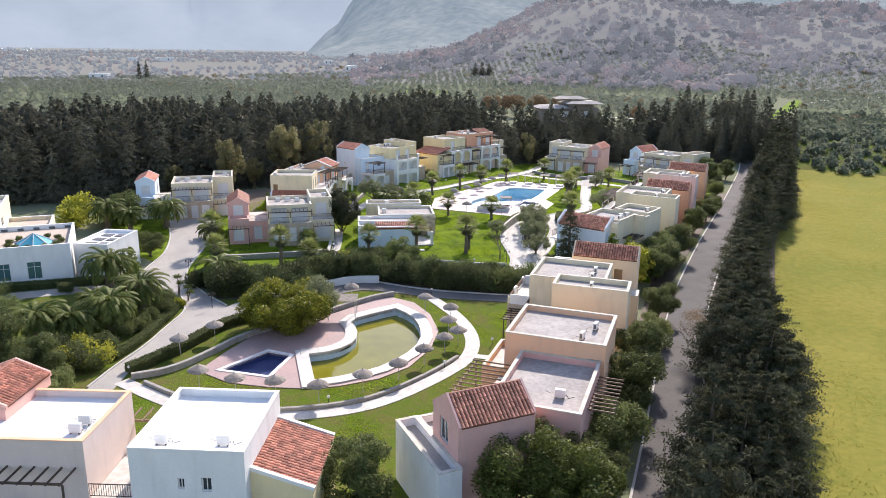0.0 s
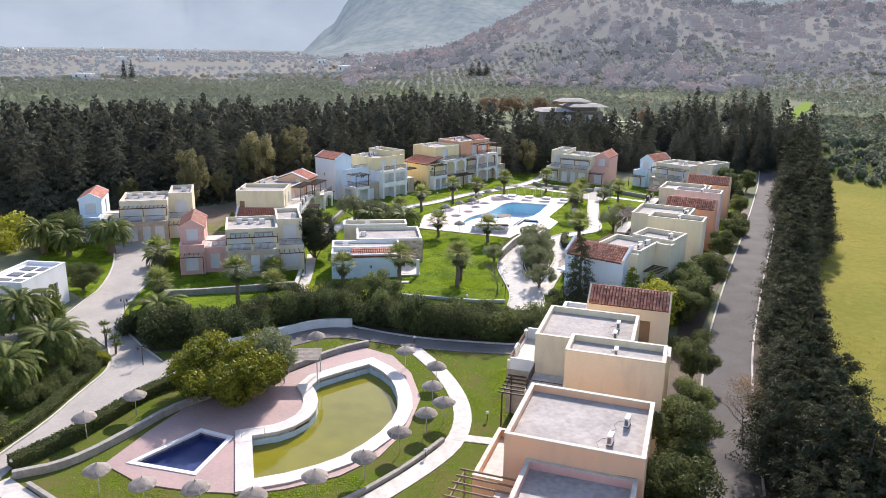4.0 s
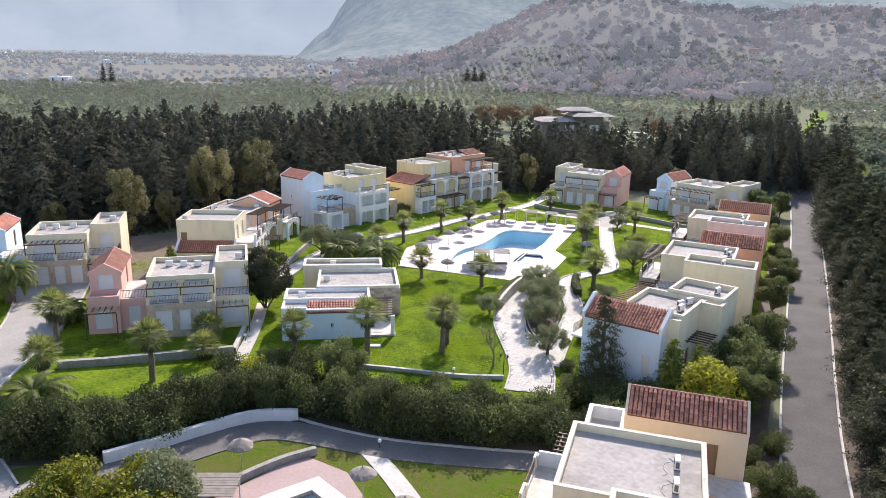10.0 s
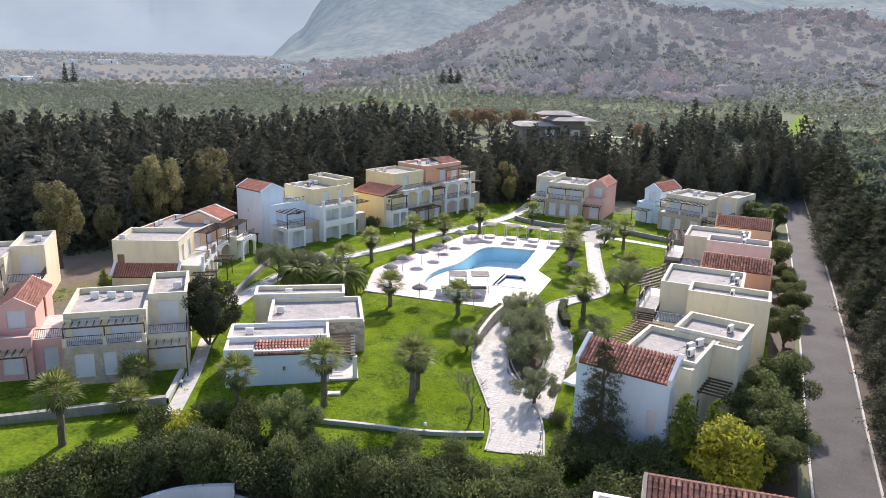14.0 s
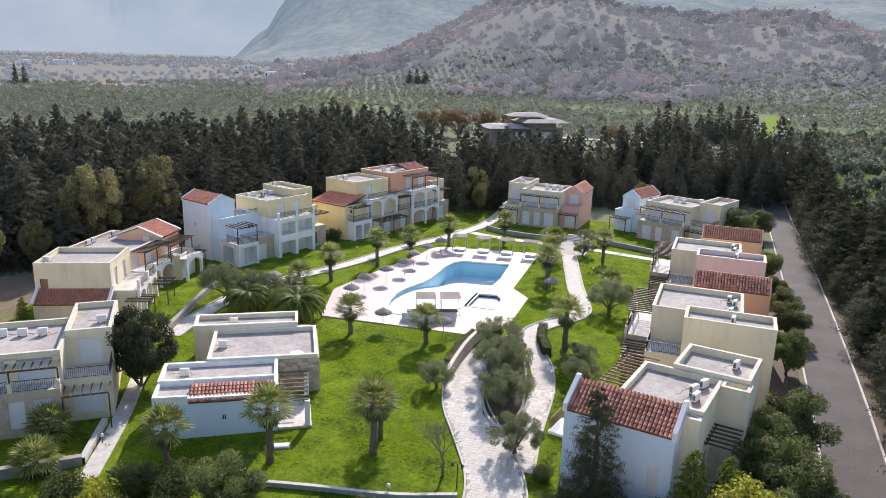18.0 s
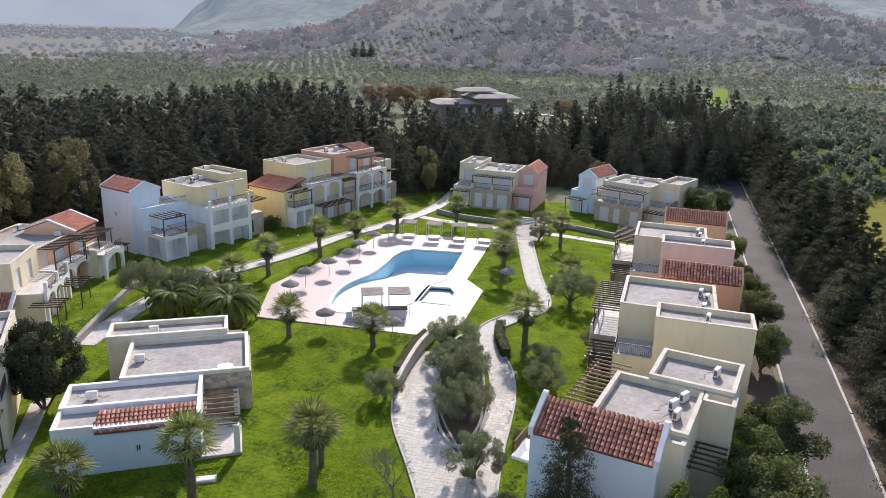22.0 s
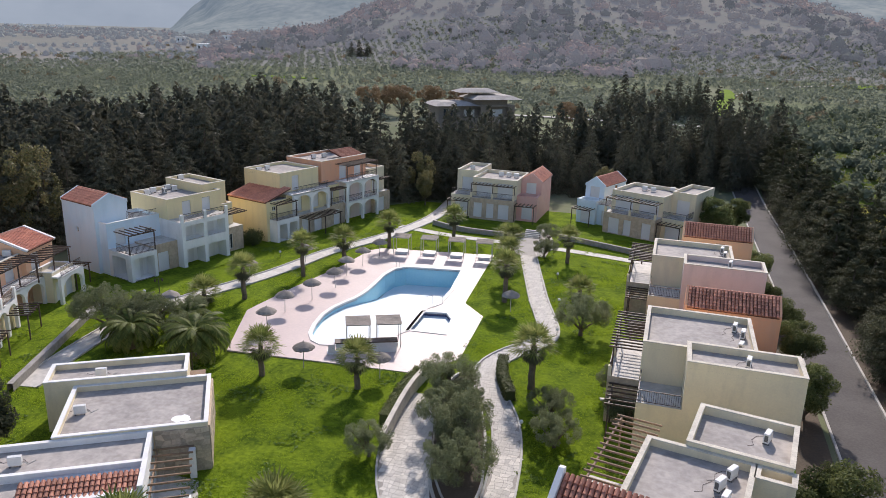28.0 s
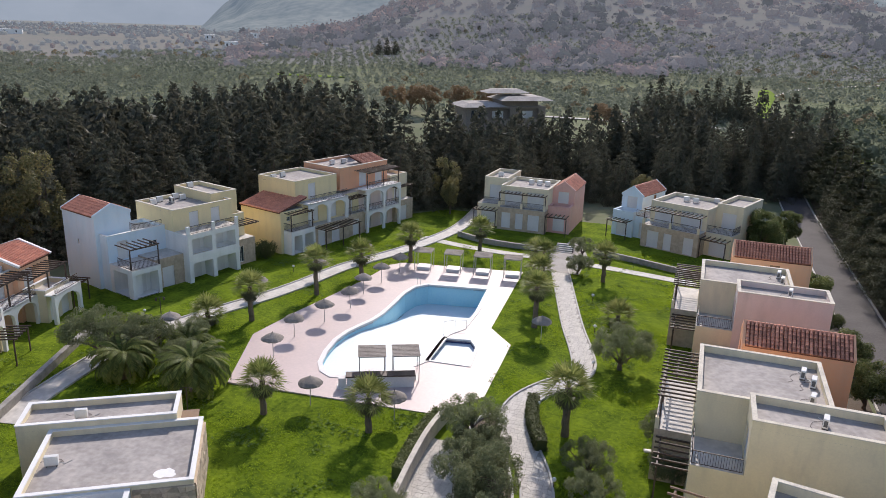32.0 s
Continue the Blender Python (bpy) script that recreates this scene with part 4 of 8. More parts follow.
# bungalow below the pool deck
h = thing("bungalow", pose(-14.8, -27.9, -0.75, 0, 0, 33), "white and cream single storey bungalow with tile lean-to", "house", "resort houses")
block(h, 0, 2.6, 9.0, 6.1, -0.9, 2.85, WHITE, parapet=0.35, cope=WHITE)
block(h, 3.3, 6.1, 12.3, 13.0, -0.9, 3.0, CREAM, [("w", 5.4, 6.2, 0.6, 1.6, "glass")], parapet=0.38, cope=WHITE)
block(h, 1.4, 13.0, 10.7, 16.0, -0.9, 3.4, CREAM, [("w", 0.8, 1.5, 0.8, 1.8, "glass")], parapet=0.40, cope=WHITE)
FACESTONE = mat("facing_stone", (0.58, 0.47, 0.35), (0.40, 0.32, 0.24), s1=1.4, s2=8, bump=0.5, rand=0.3)


def stone_face(parent, a, b, z0, z1, seed, c=0.42):
    """Uneven facing stones, each proud of the wall that runs from a to b."""
    r = random.Random(seed)
    a, b = Vector((*a, 0)), Vector((*b, 0))
    d = (b - a).normalized(); o = Vector((d.y, -d.x, 0))
    nu, nz = int((b - a).length / c), int((z1 - z0) / (c * 0.72))
    J = {(i, j): ((b - a).length * i / nu + (r.uniform(-0.15, 0.15) if 0 < i < nu else 0), z0 + (z1 - z0) * j / nz + (r.uniform(-0.1, 0.1) if 0 < j < nz else 0)) for i in range(nu + 1) for j in range(nz + 1)}
    for i in range(nu):
        for j in range(nz):
            q = [J[i, j], J[i + 1, j], J[i + 1, j + 1], J[i, j + 1]]
            m = (sum(p[0] for p in q) / 4, sum(p[1] for p in q) / 4)
            k = 0.02 + 0.02 * r.random()
            bot = [a + d * (m[0] + (p[0] - m[0]) * 0.95) + Vector((0, 0, m[1] + (p[1] - m[1]) * 0.95)) for p in q]
            top = [a + d * (m[0] + (p[0] - m[0]) * 0.86) + Vector((0, 0, m[1] + (p[1] - m[1]) * 0.86)) + o * k for p in q]
            link("stone", arrays("stone", [tuple(v) for v in top + bot], [(0, 1, 2, 3), (4, 5, 1, 0), (5, 6, 2, 1), (6, 7, 3, 2), (7, 4, 0, 3)], FACESTONE), parent)


bm = bmesh.new(); box(bm, 12.3, 6.2, -0.9, 12.42, 12.9, 3.1); clad = part("stone_cladding", bm, STONE, h, "rough brown stone cladding")
stone_face(clad, (12.421, 6.0), (12.421, 12.9), -0.3, 3.1, 4)
bm = bmesh.new(); box(bm, 9.1, 5.98, -0.9, 12.3, 6.1, 3.1); clad = part("stone_cladding", bm, STONE, h, "rough brown stone cladding")
stone_face(clad, (9.1, 5.979), (12.4, 5.979), -0.3, 3.1, 5)
bm = bmesh.new(); facade(bm, (0, 0), (9.0, 0), -1.2, 2.4, [(4.9, 5.25, 0.9, 1.4)]); facade(bm, (9.0, 0), (9.0, 2.6), -1.2, 2.4); facade(bm, (0, 2.6), (0, 0), -1.2, 2.4); part("wall", bm, BLUE, h)
fill_opening(h, (0, 0), (9.0, 0), (4.9, 5.25, 0.9, 1.4), "glass", BLUE)
bm = bmesh.new(); box(bm, 2.5, 0.02, 2.4, 8.8, 2.6, 2.9); part("roof_curb", bm, WHITE, h)
tiled_slope(h, (2.55, -0.12, 2.62), (6.2, 0, 0), (0, 1.75, 0.62), True)
bm = bmesh.new(); box(bm, 0.02, 0.02, 2.4, 2.4, 2.6, 2.75); part("roof", bm, ROOF, h)
bm = bmesh.new(); box(bm, -0.02, -0.02, 2.4, 2.5, 0.22, 3.1); box(bm, -0.02, 0.22, 2.4, 0.2, 2.6, 3.1); part("parapet", bm, WHITE, h)
bm = bmesh.new(); box(bm, 8.8, -0.15, 2.3, 9.1, 2.7, 3.4); part("verge_wall", bm, WHITE, h)
pergola(h, 9.1, 11.4, 0.3, 5.6, 2.1, along="x", gap=0.75, foot=-0.9, material=WOODL, posts=False)
bm = bmesh.new(); box(bm, 9.0, 0.0, -0.9, 11.6, 5.9, 0.0); part("terrace", bm, PAVE, h)
for y in (0.1, 5.2):
    bm = bmesh.new(); box(bm, 11.1, y, 0.0, 11.5, y + 0.4, 2.0); part("pier", bm, WHITE, h)
bm = bmesh.new(); box(bm, 10.7, 13.2, 2.4, 11.8, 15.8, 2.5); part("canopy", bm, WOODL, h)
rp = random.Random(3)
bm = bmesh.new(); bm.faces.new([bm.verts.new((10.6 + 0.62 * math.cos(a) * rp.uniform(0.7, 1.25), 7.6 + 0.5 * math.sin(a) * rp.uniform(0.7, 1.25), 3.006)) for a in (2 * math.pi * k / 16 for k in range(16))]); part("roof_patch", bm, ROOFW, h, "white patch of roof coating")

# long white house with the yellow upper floor
h = thing("terrace_house", pose(-35.2, 9.7, 0.0, 0, 0, 73.8), "white three storey house with yellow top and loggias", "house", "resort houses")
block(h, 0, 0, 3.2, 4.0, -0.8, 3.0, WHITE, [("s", 0.35, 2.85, 0.0, 2.5, "loggia"), ("w", 0.6, 3.2, 0.0, 2.5, "loggia")], parapet=0, roof=PAVE, name="ground_floor")
railing(h, [(0.1, 2.6), (0.1, 0.1), (3.1, 0.1)], 3.0)
pergola(h, 0.1, 3.2, 0.1, 2.8, 5.2, foot=3.0, gap=0.6)
block(h, 0, 4.0, 6.6, 8.0, -0.8, 5.5, BLUE, [("s", 1.0, 2.2, 3.1, 5.1, "shutter"), ("s", 4.6, 5.6, 3.8, 4.4, "glass")], parapet=0.3, cope=WHITE, roof=PAVE)
gable(h, -0.4, 5.4, 3.6, 11.6, -0.8, 7.6, 8.55, BLUE, [("w", 2.4, 2.9, 4.2, 4.8, "glass")])
block(h, 3.2, 1.0, 6.6, 4.0, -0.8, 3.2, STONE, [("s", 0.8, 2.2, 0.0, 2.2, "shutter")], parapet=0, roof=PAVE, name="ground_floor")
block(h, 6.6, 0, 13.2, 9.0, -1.2, 5.3, WHITE, [("s", 0.5, 3.0, -0.3, 2.1, "loggia"), ("s", 3.5, 6.1, -0.3, 2.1, "loggia"), ("s", 0.5, 3.0, 3.1, 4.8, "loggia"), ("s", 3.5, 6.1, 3.1, 4.8, "loggia")], parapet=0, roof=PAVE)
railing(h, [(6.95, 0.1), (9.75, 0.1)], 5.3); railing(h, [(10.1, 0.1), (12.85, 0.1)], 5.3)
for x in (6.6, 9.75, 12.85):
    bm = bmesh.new(); box(bm, x, 0, 5.306, x + 0.35, 0.3, 6.2); part("balcony_pier", bm, WHITE, h)
block(h, 6.62, 2.4, 14.3, 9.2, 5.3, 7.25, YELLOW, [("s", 2.0, 3.2, 5.35, 7.1, "shutter"), ("s", 4.8, 6.0, 5.35, 7.1, "shutter")], parapet=0.35)
block(h, 12.4, 3.5, 15.9, 10.4, -0.8, 7.9, YELLOW, parapet=0.4)
railing(h, [(3.4, 5.4), (3.4, 4.2), (6.4, 4.2)], 5.5)
block(h, 13.2, 1.2, 16.4, 8.0, -0.8, 3.0, STONE, [("s", 0.8, 1.6, 0.3, 2.2, "glass")], parapet=0, roof=PAVE, name="ground_floor")
block(h, 13.2, 2.5, 16.0, 8.0, 3.0, 5.4, YELLOW, [("s", 0.6, 1.6, 3.1, 5.0, "shutter")], parapet=0.3)
pergola(h, 13.4, 16.2, 0.3, 2.5, 5.0, posts=False, gap=0.5)


def arch_row(h, x0, x1, y, z0, z1, n, material, thick=0.3, pier=0.35):
    """An arcade: piers and round arches in front of a recess."""
    bm = bmesh.new()
    w = (x1 - x0) / n
    for i in range(n):
        a, b = x0 + w * i + pier / 2, x0 + w * (i + 1) - pier / 2
        r = (b - a) / 2; zs = z1 - 0.35 - min(r * 0.6, z1 - z0 - 1.2)
        pts = [(a, zs)] + [((a + b) / 2 - r * math.cos(t), zs + min(r * 0.6, z1 - 0.35 - zs) * math.sin(t)) for t in (math.pi * k / 8 for k in range(1, 8))] + [(b, zs)]
        for yy, s in ((y, 1), (y + thick, -1)):
            for p, q in zip(pts, pts[1:]):
                f = [bm.verts.new(c) for c in ((p[0], yy, p[1]), (q[0], yy, q[1]), (q[0], yy, z1), (p[0], yy, z1))]
                bm.faces.new(f[::s])
        for p, q in zip(pts, pts[1:]):
            bm.faces.new([bm.verts.new(c) for c in ((p[0], y, p[1]), (p[0], y + thick, p[1]), (q[0], y + thick, q[1]), (q[0], y, q[1]))])
    for i in range(n + 1):
        c = x0 + w * i
        box(bm, c - pier / 2, y, z0, c + pier / 2, y + thick, z1)
    part("arcade", bm, material, h, "white arcade of round arches")


# apartment terrace with arcades, yellow and orange
h = thing("apartment_terrace", pose(-28.9, 29.2, 0.0, 0, 0, 73.8) @ Matrix.Diagonal((1.09, 1.0, 1.0, 1.0)), "yellow and orange apartment terrace with white arcades", "apartment house", "resort houses")
block(h, -0.4, 1.4, 3.0, 8.6, -0.8, 5.2, YELLOW, [("s", 0.9, 1.5, 3.9, 4.5, "glass")], parapet=0)
tiled_slope(h, (-0.6, 8.6, 5.2), (0, -7.2, 0), (4.2, 0, 1.2))
block(h, 0, 0, 3.6, 3.0, -0.8, 2.9, WHITE, [("s", 0.4, 1.6, 0, 2.3, "loggia"), ("s", 2.0, 3.3, 0, 2.3, "loggia")], parapet=0, roof=PAVE, name="ground_floor")
railing(h, [(0.1, 1.4), (0.1, 0.1), (3.5, 0.1)], 2.9)
pergola(h, 0.2, 3.4, 0.1, 2.0, 5.0, foot=2.9, gap=0.5)
block(h, 3.0, 1.6, 12.5, 9.0, -0.8, 5.6, YELLOW, [("s", 1.4, 2.6, 3.0, 5.0, "shutter"), ("s", 4.4, 5.6, 3.0, 5.0, "shutter"), ("s", 7.2, 8.4, 3.0, 5.0, "shutter")], parapet=0, roof=PAVE)
block(h, 3.6, 0.4, 9.6, 1.6, -0.8, 2.8, STONE, [("s", 0.8, 2.0, 0, 2.2, "shutter"), ("s", 3.0, 4.4, 0, 2.2, "shutter")], parapet=0, roof=PAVE, name="ground_floor")
arch_row(h, 3.4, 9.4, 0.5, 2.8, 5.7, 2, WHITE)
bm = bmesh.new(); box(bm, 3.2, 0.5, 5.5, 9.6, 1.6, 5.7); part("balcony_slab", bm, WHITE, h)
railing(h, [(3.4, 0.6), (9.4, 0.6)], 5.7)
pergola(h, 3.8, 9.4, -1.8, 0.4, 2.6, foot=-0.5, gap=0.5)
block(h, 2.9, 2.6, 9.6, 9.4, 5.6, 7.9, YELLOW, [("s", 2.0, 3.2, 5.7, 7.7, "shutter")], parapet=0.35)
block(h, 9.6, 0.6, 12.6, 2.0, -0.8, 3.0, STONE, [("s", 0.8, 2.0, 0, 2.2, "shutter")], parapet=0, roof=PAVE, name="ground_floor")
pergola(h, 9.7, 12.4, 0.2, 1.8, 5.2, foot=3.0, gap=0.45)
railing(h, [(9.7, 0.7), (12.5, 0.7)], 3.0)
block(h, 12.4, 1.6, 19.0, 9.4, -0.8, 5.8, MAUVE, [("s", 1.0, 2.4, 3.1, 5.1, "shutter"), ("s", 4.2, 5.6, 3.1, 5.1, "shutter"), ("s", 1.0, 2.4, 0.1, 2.2, "shutter"), ("s", 4.2, 5.6, 0.1, 2.2, "shutter")], parapet=0, roof=PAVE)
arch_row(h, 12.6, 18.8, 0.0, -0.8, 3.0, 2, WHITE); arch_row(h, 12.6, 18.8, 0.0, 3.0, 6.0, 2, WHITE)
for z in (2.85, 5.8):
    bm = bmesh.new(); box(bm, 12.4, 0.0, z, 19.0, 1.6, z + 0.18); part("balcony_slab", bm, WHITE, h)
railing(h, [(12.8, 0.1), (18.6, 0.1)], 3.03); railing(h, [(12.8, 0.1), (18.6, 0.1)], 6.0)
pergola(h, 12.8, 18.8, 0.2, 2.6, 8.2, foot=6.0, gap=0.45)
block(h, 10.2, 2.6, 19.0, 9.4, 5.8, 8.5, ORANGE, [("s", 3.4, 4.8, 5.9, 7.9, "shutter"), ("s", 6.4, 7.8, 5.9, 7.9, "shutter")], parapet=0.35)
tiled_slope(h, (15.0, 2.8, 8.6), (4.2, 0, 0), (0, 3.0, 0.9))
block(h, 19.0, 1.0, 22.6, 8.0, -0.8, 3.0, STONE, [("s", 1.0, 2.4, 0.1, 2.2, "shutter")], parapet=0, roof=PAVE, name="ground_floor")
block(h, 19.0, 2.0, 22.4, 8.4, 3.0, 6.2, CREAM, [("s", 0.8, 2.2, 3.1, 5.1, "shutter")], parapet=0.4)
pergola(h, 19.2, 22.4, 1.0, 2.0, 5.0, foot=3.0, gap=0.4)

# cream and peach house with arches on the west side
h = thing("terrace_house", pose(-33.73, -9.67, -0.2, 0, 0, 118), "cream house with arched terrace and low tiled lean-to", "house", "resort houses")
block(h, -1.5, 2.4, 0, 9.8, -0.8, 1.9, CREAM, parapet=0)
tiled_slope(h, (-1.7, 9.7, 1.95), (0, -7.2, 0), (1.7, 0, 1.15))
for y in (2.3, 9.75):
    bm = bmesh.new(); beam(bm, (-1.8, y, 2.05), (0.0, y, 3.3), 0.28, 0.3); part("verge_wall", bm, WHITE, h)
block(h, 0, 0, 6.7, 2.4, -0.8, 2.9, CREAM, [("s", 0.5, 1.9, 0, 2.3, "loggia"), ("s", 2.5, 4.1, 0, 2.3, "loggia"), ("s", 4.7, 6.2, 0, 2.3, "loggia")], parapet=0, roof=PAVE, name="ground_floor")
arch_row(h, 0.1, 6.6, -0.4, -0.8, 3.0, 3, WHITE)
for x in (0.1, 3.3, 6.4):
    bm = bmesh.new(); box(bm, x, -0.4, 3.0, x + 0.35, -0.1, 4.0); part("balcony_pier", bm, WHITE, h)
railing(h, [(0.4, -0.2), (3.3, -0.2)], 3.0, material=WOODL); railing(h, [(3.6, -0.2), (6.4, -0.2)], 3.0, material=WOODL)
block(h, 0, 2.4, 6.7, 10.0, -0.8, 5.35, CREAM, [("s", 0.9, 2.1, 3.0, 5.0, "shutter"), ("s", 3.8, 5.0, 3.0, 5.0, "shutter"), ("w", 0.5, 1.3, 2.2, 4.2, "door")], parapet=0.5)
pergola(h, 3.6, 6.4, -2.4, -0.6, 2.4, foot=-0.5, gap=0.5)
pergola(h, -1.6, 0.6, -1.8, 0.8, 2.2, foot=-0.5, gap=0.5)
h = thing("terrace_house", pose(-35.6, -13.4, -0.2, 0, 0, 104), "peach house with tiled gable, arches and pergolas", "house", "resort houses")
block(h, 8.9, 1.4, 18.2, 9.0, -0.8, 5.0, PEACH, [("s", 1.0, 2.2, 3.0, 4.8, "shutter"), ("s", 3.8, 5.2, 3.0, 4.8, "shutter")], parapet=0.25)
block(h, 15.2, 0.9, 19.8, 6.4, -0.8, 5.5, PEACH, [("s", 0.8, 2.2, 3.0, 5.0, "shutter")], parapet=0)
tiled_slope(h, (15.3, 0.6, 5.52), (4.4, 0, 0), (0, 3.1, 1.1))
tiled_slope(h, (19.7, 6.75, 5.52), (-4.4, 0, 0), (0, -3.1, 1.1))
for x in (15.2, 19.8):
    bm = bmesh.new(); bm.faces.new([bm.verts.new(c) for c in ((x, 0.9, 5.504), (x, 6.4, 5.504), (x, 3.65, 6.5))][::1 if x > 16 else -1]); part("gable_wall", bm, PEACH, h)
for x in (15.22, 19.78):
    for y in (0.55, 6.75):
        bm = bmesh.new(); beam(bm, (x, y, 5.56), (x, 3.65, 6.72), 0.26, 0.2); part("verge_wall", bm, WHITE, h)
pergola(h, 13.6, 19.0, -1.4, 0.8, 5.0, foot=3.0, gap=0.5)
arch_row(h, 9.4, 15.4, -0.6, -0.8, 3.0, 2, WHITE)
bm = bmesh.new(); box(bm, 9.2, -0.6, 2.8, 15.6, 1.4, 3.0); part("balcony_slab", bm, WHITE, h)
railing(h, [(9.4, -0.5), (15.4, -0.5)], 3.0)
pergola(h, 9.6, 15.0, -0.4, 1.4, 5.2, foot=3.0, gap=0.5)
block(h, 15.5, -1.4, 19.2, 0.8, -0.8, 2.9, CREAM, [("s", 0.4, 1.6, 0, 2.2, "shutter"), ("s", 2.1, 3.3, 0, 2.2, "shutter")], parapet=0.4, roof=PAVE, cope=WHITE)
arch_row(h, 15.4, 19.2, -2.4, -0.8, 3.0, 1, WHITE)
bm = bmesh.new(); box(bm, 15.3, -2.4, 2.85, 19.3, -1.4, 3.0); part("balcony_slab", bm, WHITE, h)
railing(h, [(15.5, -2.3), (19.1, -2.3)], 3.0)
pergola(h, 19.4, 22.0, -1.6, 0.8, 2.4, foot=-0.5, gap=0.5)

# reception building
h = thing("reception_building", pose(-35.9, -60.9, -0.5, 0, 0, 50), "white reception hall with beige roof terrace and turquoise skylight", "building", "resort houses")
block(h, -18, 0, 0, 12, -0.6, 4.3, WHITE, [("s", 2.0, 4.6, 0.7, 2.9, "teal"), ("s", 8.4, 11.2, 0.7, 2.9, "teal"), ("s", 13.0, 14.6, 0.7, 2.9, "teal"), ("e", 0.6, 1.6, 0.1, 2.5, "teal")], parapet=0.55, cope=WHITE, roof=TERR)
block(h, -24, 12, -9, 24, -0.6, 6.6, CREAM, [("s", 6.0, 7.0, 4.3, 6.2, "teal"), ("s", 9.4, 12.0, 4.3, 6.2, "teal"), ("e", 2.0, 4.0, 3.6, 5.6, "teal")], parapet=0.5, cope=WHITE)
pergola(h, -23, -12, 13, 20, 7.8, posts=False, gap=0.7, along="x")
block(h, -9, 12, -3.0, 20, -0.6, 4.0, CREAM, parapet=0.5, cope=WHITE, roof=TERR)
bm = bmesh.new()
ring = [bm.verts.new((-4.2 + 2.3 * math.cos(math.pi * k / 4), 3.6 + 2.3 * math.sin(math.pi * k / 4), 4.45)) for k in range(8)]
tip = bm.verts.new((-4.2, 3.6, 5.7))
for k in range(8):
    bm.faces.new((ring[k], ring[(k + 1) % 8], tip))
part("skylight", bm, SKYLT, h, "faceted turquoise glass skylight")
for k in range(8):
    bm = bmesh.new(); a = math.pi * k / 4
    beam(bm, (-4.2 + 2.33 * math.cos(a), 3.6 + 2.33 * math.sin(a), 4.47), (-4.2, 3.6, 5.74), 0.07); part("skylight_rib", bm, SHUT, h)
for k in range(7):
    bm = bmesh.new(); box(bm, -1.2 - 1.9 * k, 11.6, 4.31, -0.5 - 1.9 * k, 11.8, 4.62); part("niche", bm, ACD, h)
h = thing("reception_wing", pose(-33.3, -57.6, -0.5, 0, 0, 21), "low white wing with arched windows and roof lights", "building", "resort houses")
block(h, -4.6, 0, 0, 7.8, -0.6, 3.9, WHITE, [("s", 1.4, 2.5, 0.1, 2.5, "teal"), ("e", 0.8, 2.0, 0.0, 2.5, "glass"), ("e", 2.8, 4.0, 0.0, 2.5, "glass"), ("e", 4.8, 6.0, 0.0, 2.5, "glass")], parapet=0.35, cope=WHITE, roof=ROOFW)
for k in range(3):
    for q in (0, 1):
        bm = bmesh.new(); box(bm, -3.9 + 1.9 * q, 0.9 + 2.2 * k, 3.92, -2.5 + 1.9 * q, 2.1 + 2.2 * k, 4.0); part("roof_light", bm, ACD, h, "dark roof light")

# villa beyond the conifers
h = thing("unfinished_villa", pose(-27.4, 120.6, 3.8, 0, 0, 38) @ Matrix.Diagonal((0.82, 0.85, 0.9, 1.0)), "grey unfinished concrete villa with stepped roofs", "house")
VIL = mat("bare_concrete", (0.31, 0.255, 0.205), (0.22, 0.18, 0.15), s1=0.4, s2=4)
block(h, -12, 0, 12, 9, 0, 7.0, VIL, [("s", 1.5, 4.5, 4.2, 6.2, "glass"), ("s", 7, 13, 3.8, 6.5, "loggia"), ("s", 16, 22, 3.8, 6.5, "loggia"), ("e", 2, 7, 3.8, 6.4, "loggia")], parapet=0)
for x0, y0, x1, y1, z in ((-13.5, -1.5, 0, 10, 7.0), (-2, -2, 13.5, 10.5, 8.6), (-5, 2, 8, 9, 10.2)):
    bm = bmesh.new()
    a = [bm.verts.new(c) for c in ((x0, y0, z), (x1, y0, z), (x1, y1, z), (x0, y1, z))]
    b = [bm.verts.new(c) for c in ((x0 + 2.5, y0 + 2.5, z + 0.9), (x1 - 2.5, y0 + 2.5, z + 0.9), (x1 - 2.5, y1 - 2.5, z + 0.9), (x0 + 2.5, y1 - 2.5, z + 0.9))]
    bm.faces.new(b); bm.faces.new(a[::-1])
    for i in range(4):
        bm.faces.new((a[i], a[(i + 1) % 4], b[(i + 1) % 4], b[i]))
    part("roof", bm, ROOF, h, "pale grey hipped concrete roof")
block(h, -1, 1, 10, 8, 7.0, 8.6, VIL, parapet=0)


# ---- paths, drives and low walls ----
def thin(poly_pts, w0, w1=None):
    return ribbon(poly_pts, w0, w1)


WEST_PATH = [(-27.2, -12), (-28.1, -7.8), (-28.6, -1), (-28.4, 4.0), (-27.3, 6.5), (-26.3, 9.9), (-23.9, 15.9), (-22.4, 21.6), (-21.2, 28.6), (-17.3, 37.4), (-15.2, 46.3), (-14.6, 52), (-15.4, 62)]
EAST_PATH = [(1.0, 42), (2.8, 35.2), (4.6, 28.5), (6.8, 20.4), (8.2, 16.4), (9.4, 12.2), (8.8, 9.8), (6.7, 6.8), (5.6, 3.8), (6.0, 0.8), (7.8, -2.1), (9.1, -4.7), (10.0, -8.1), (10.4, -11.2), (10.8, -16), (11.6, -21)]
LOW_PATH = [(2.0, -2.8), (2.6, -7), (4.2, -13), (7.6, -18), (10.4, -22.5), (11.6, -27)]
sheet("path_west", thin(WEST_PATH, 1.9), 0.05, PAVE, "pale paved garden path", "path", step=3)
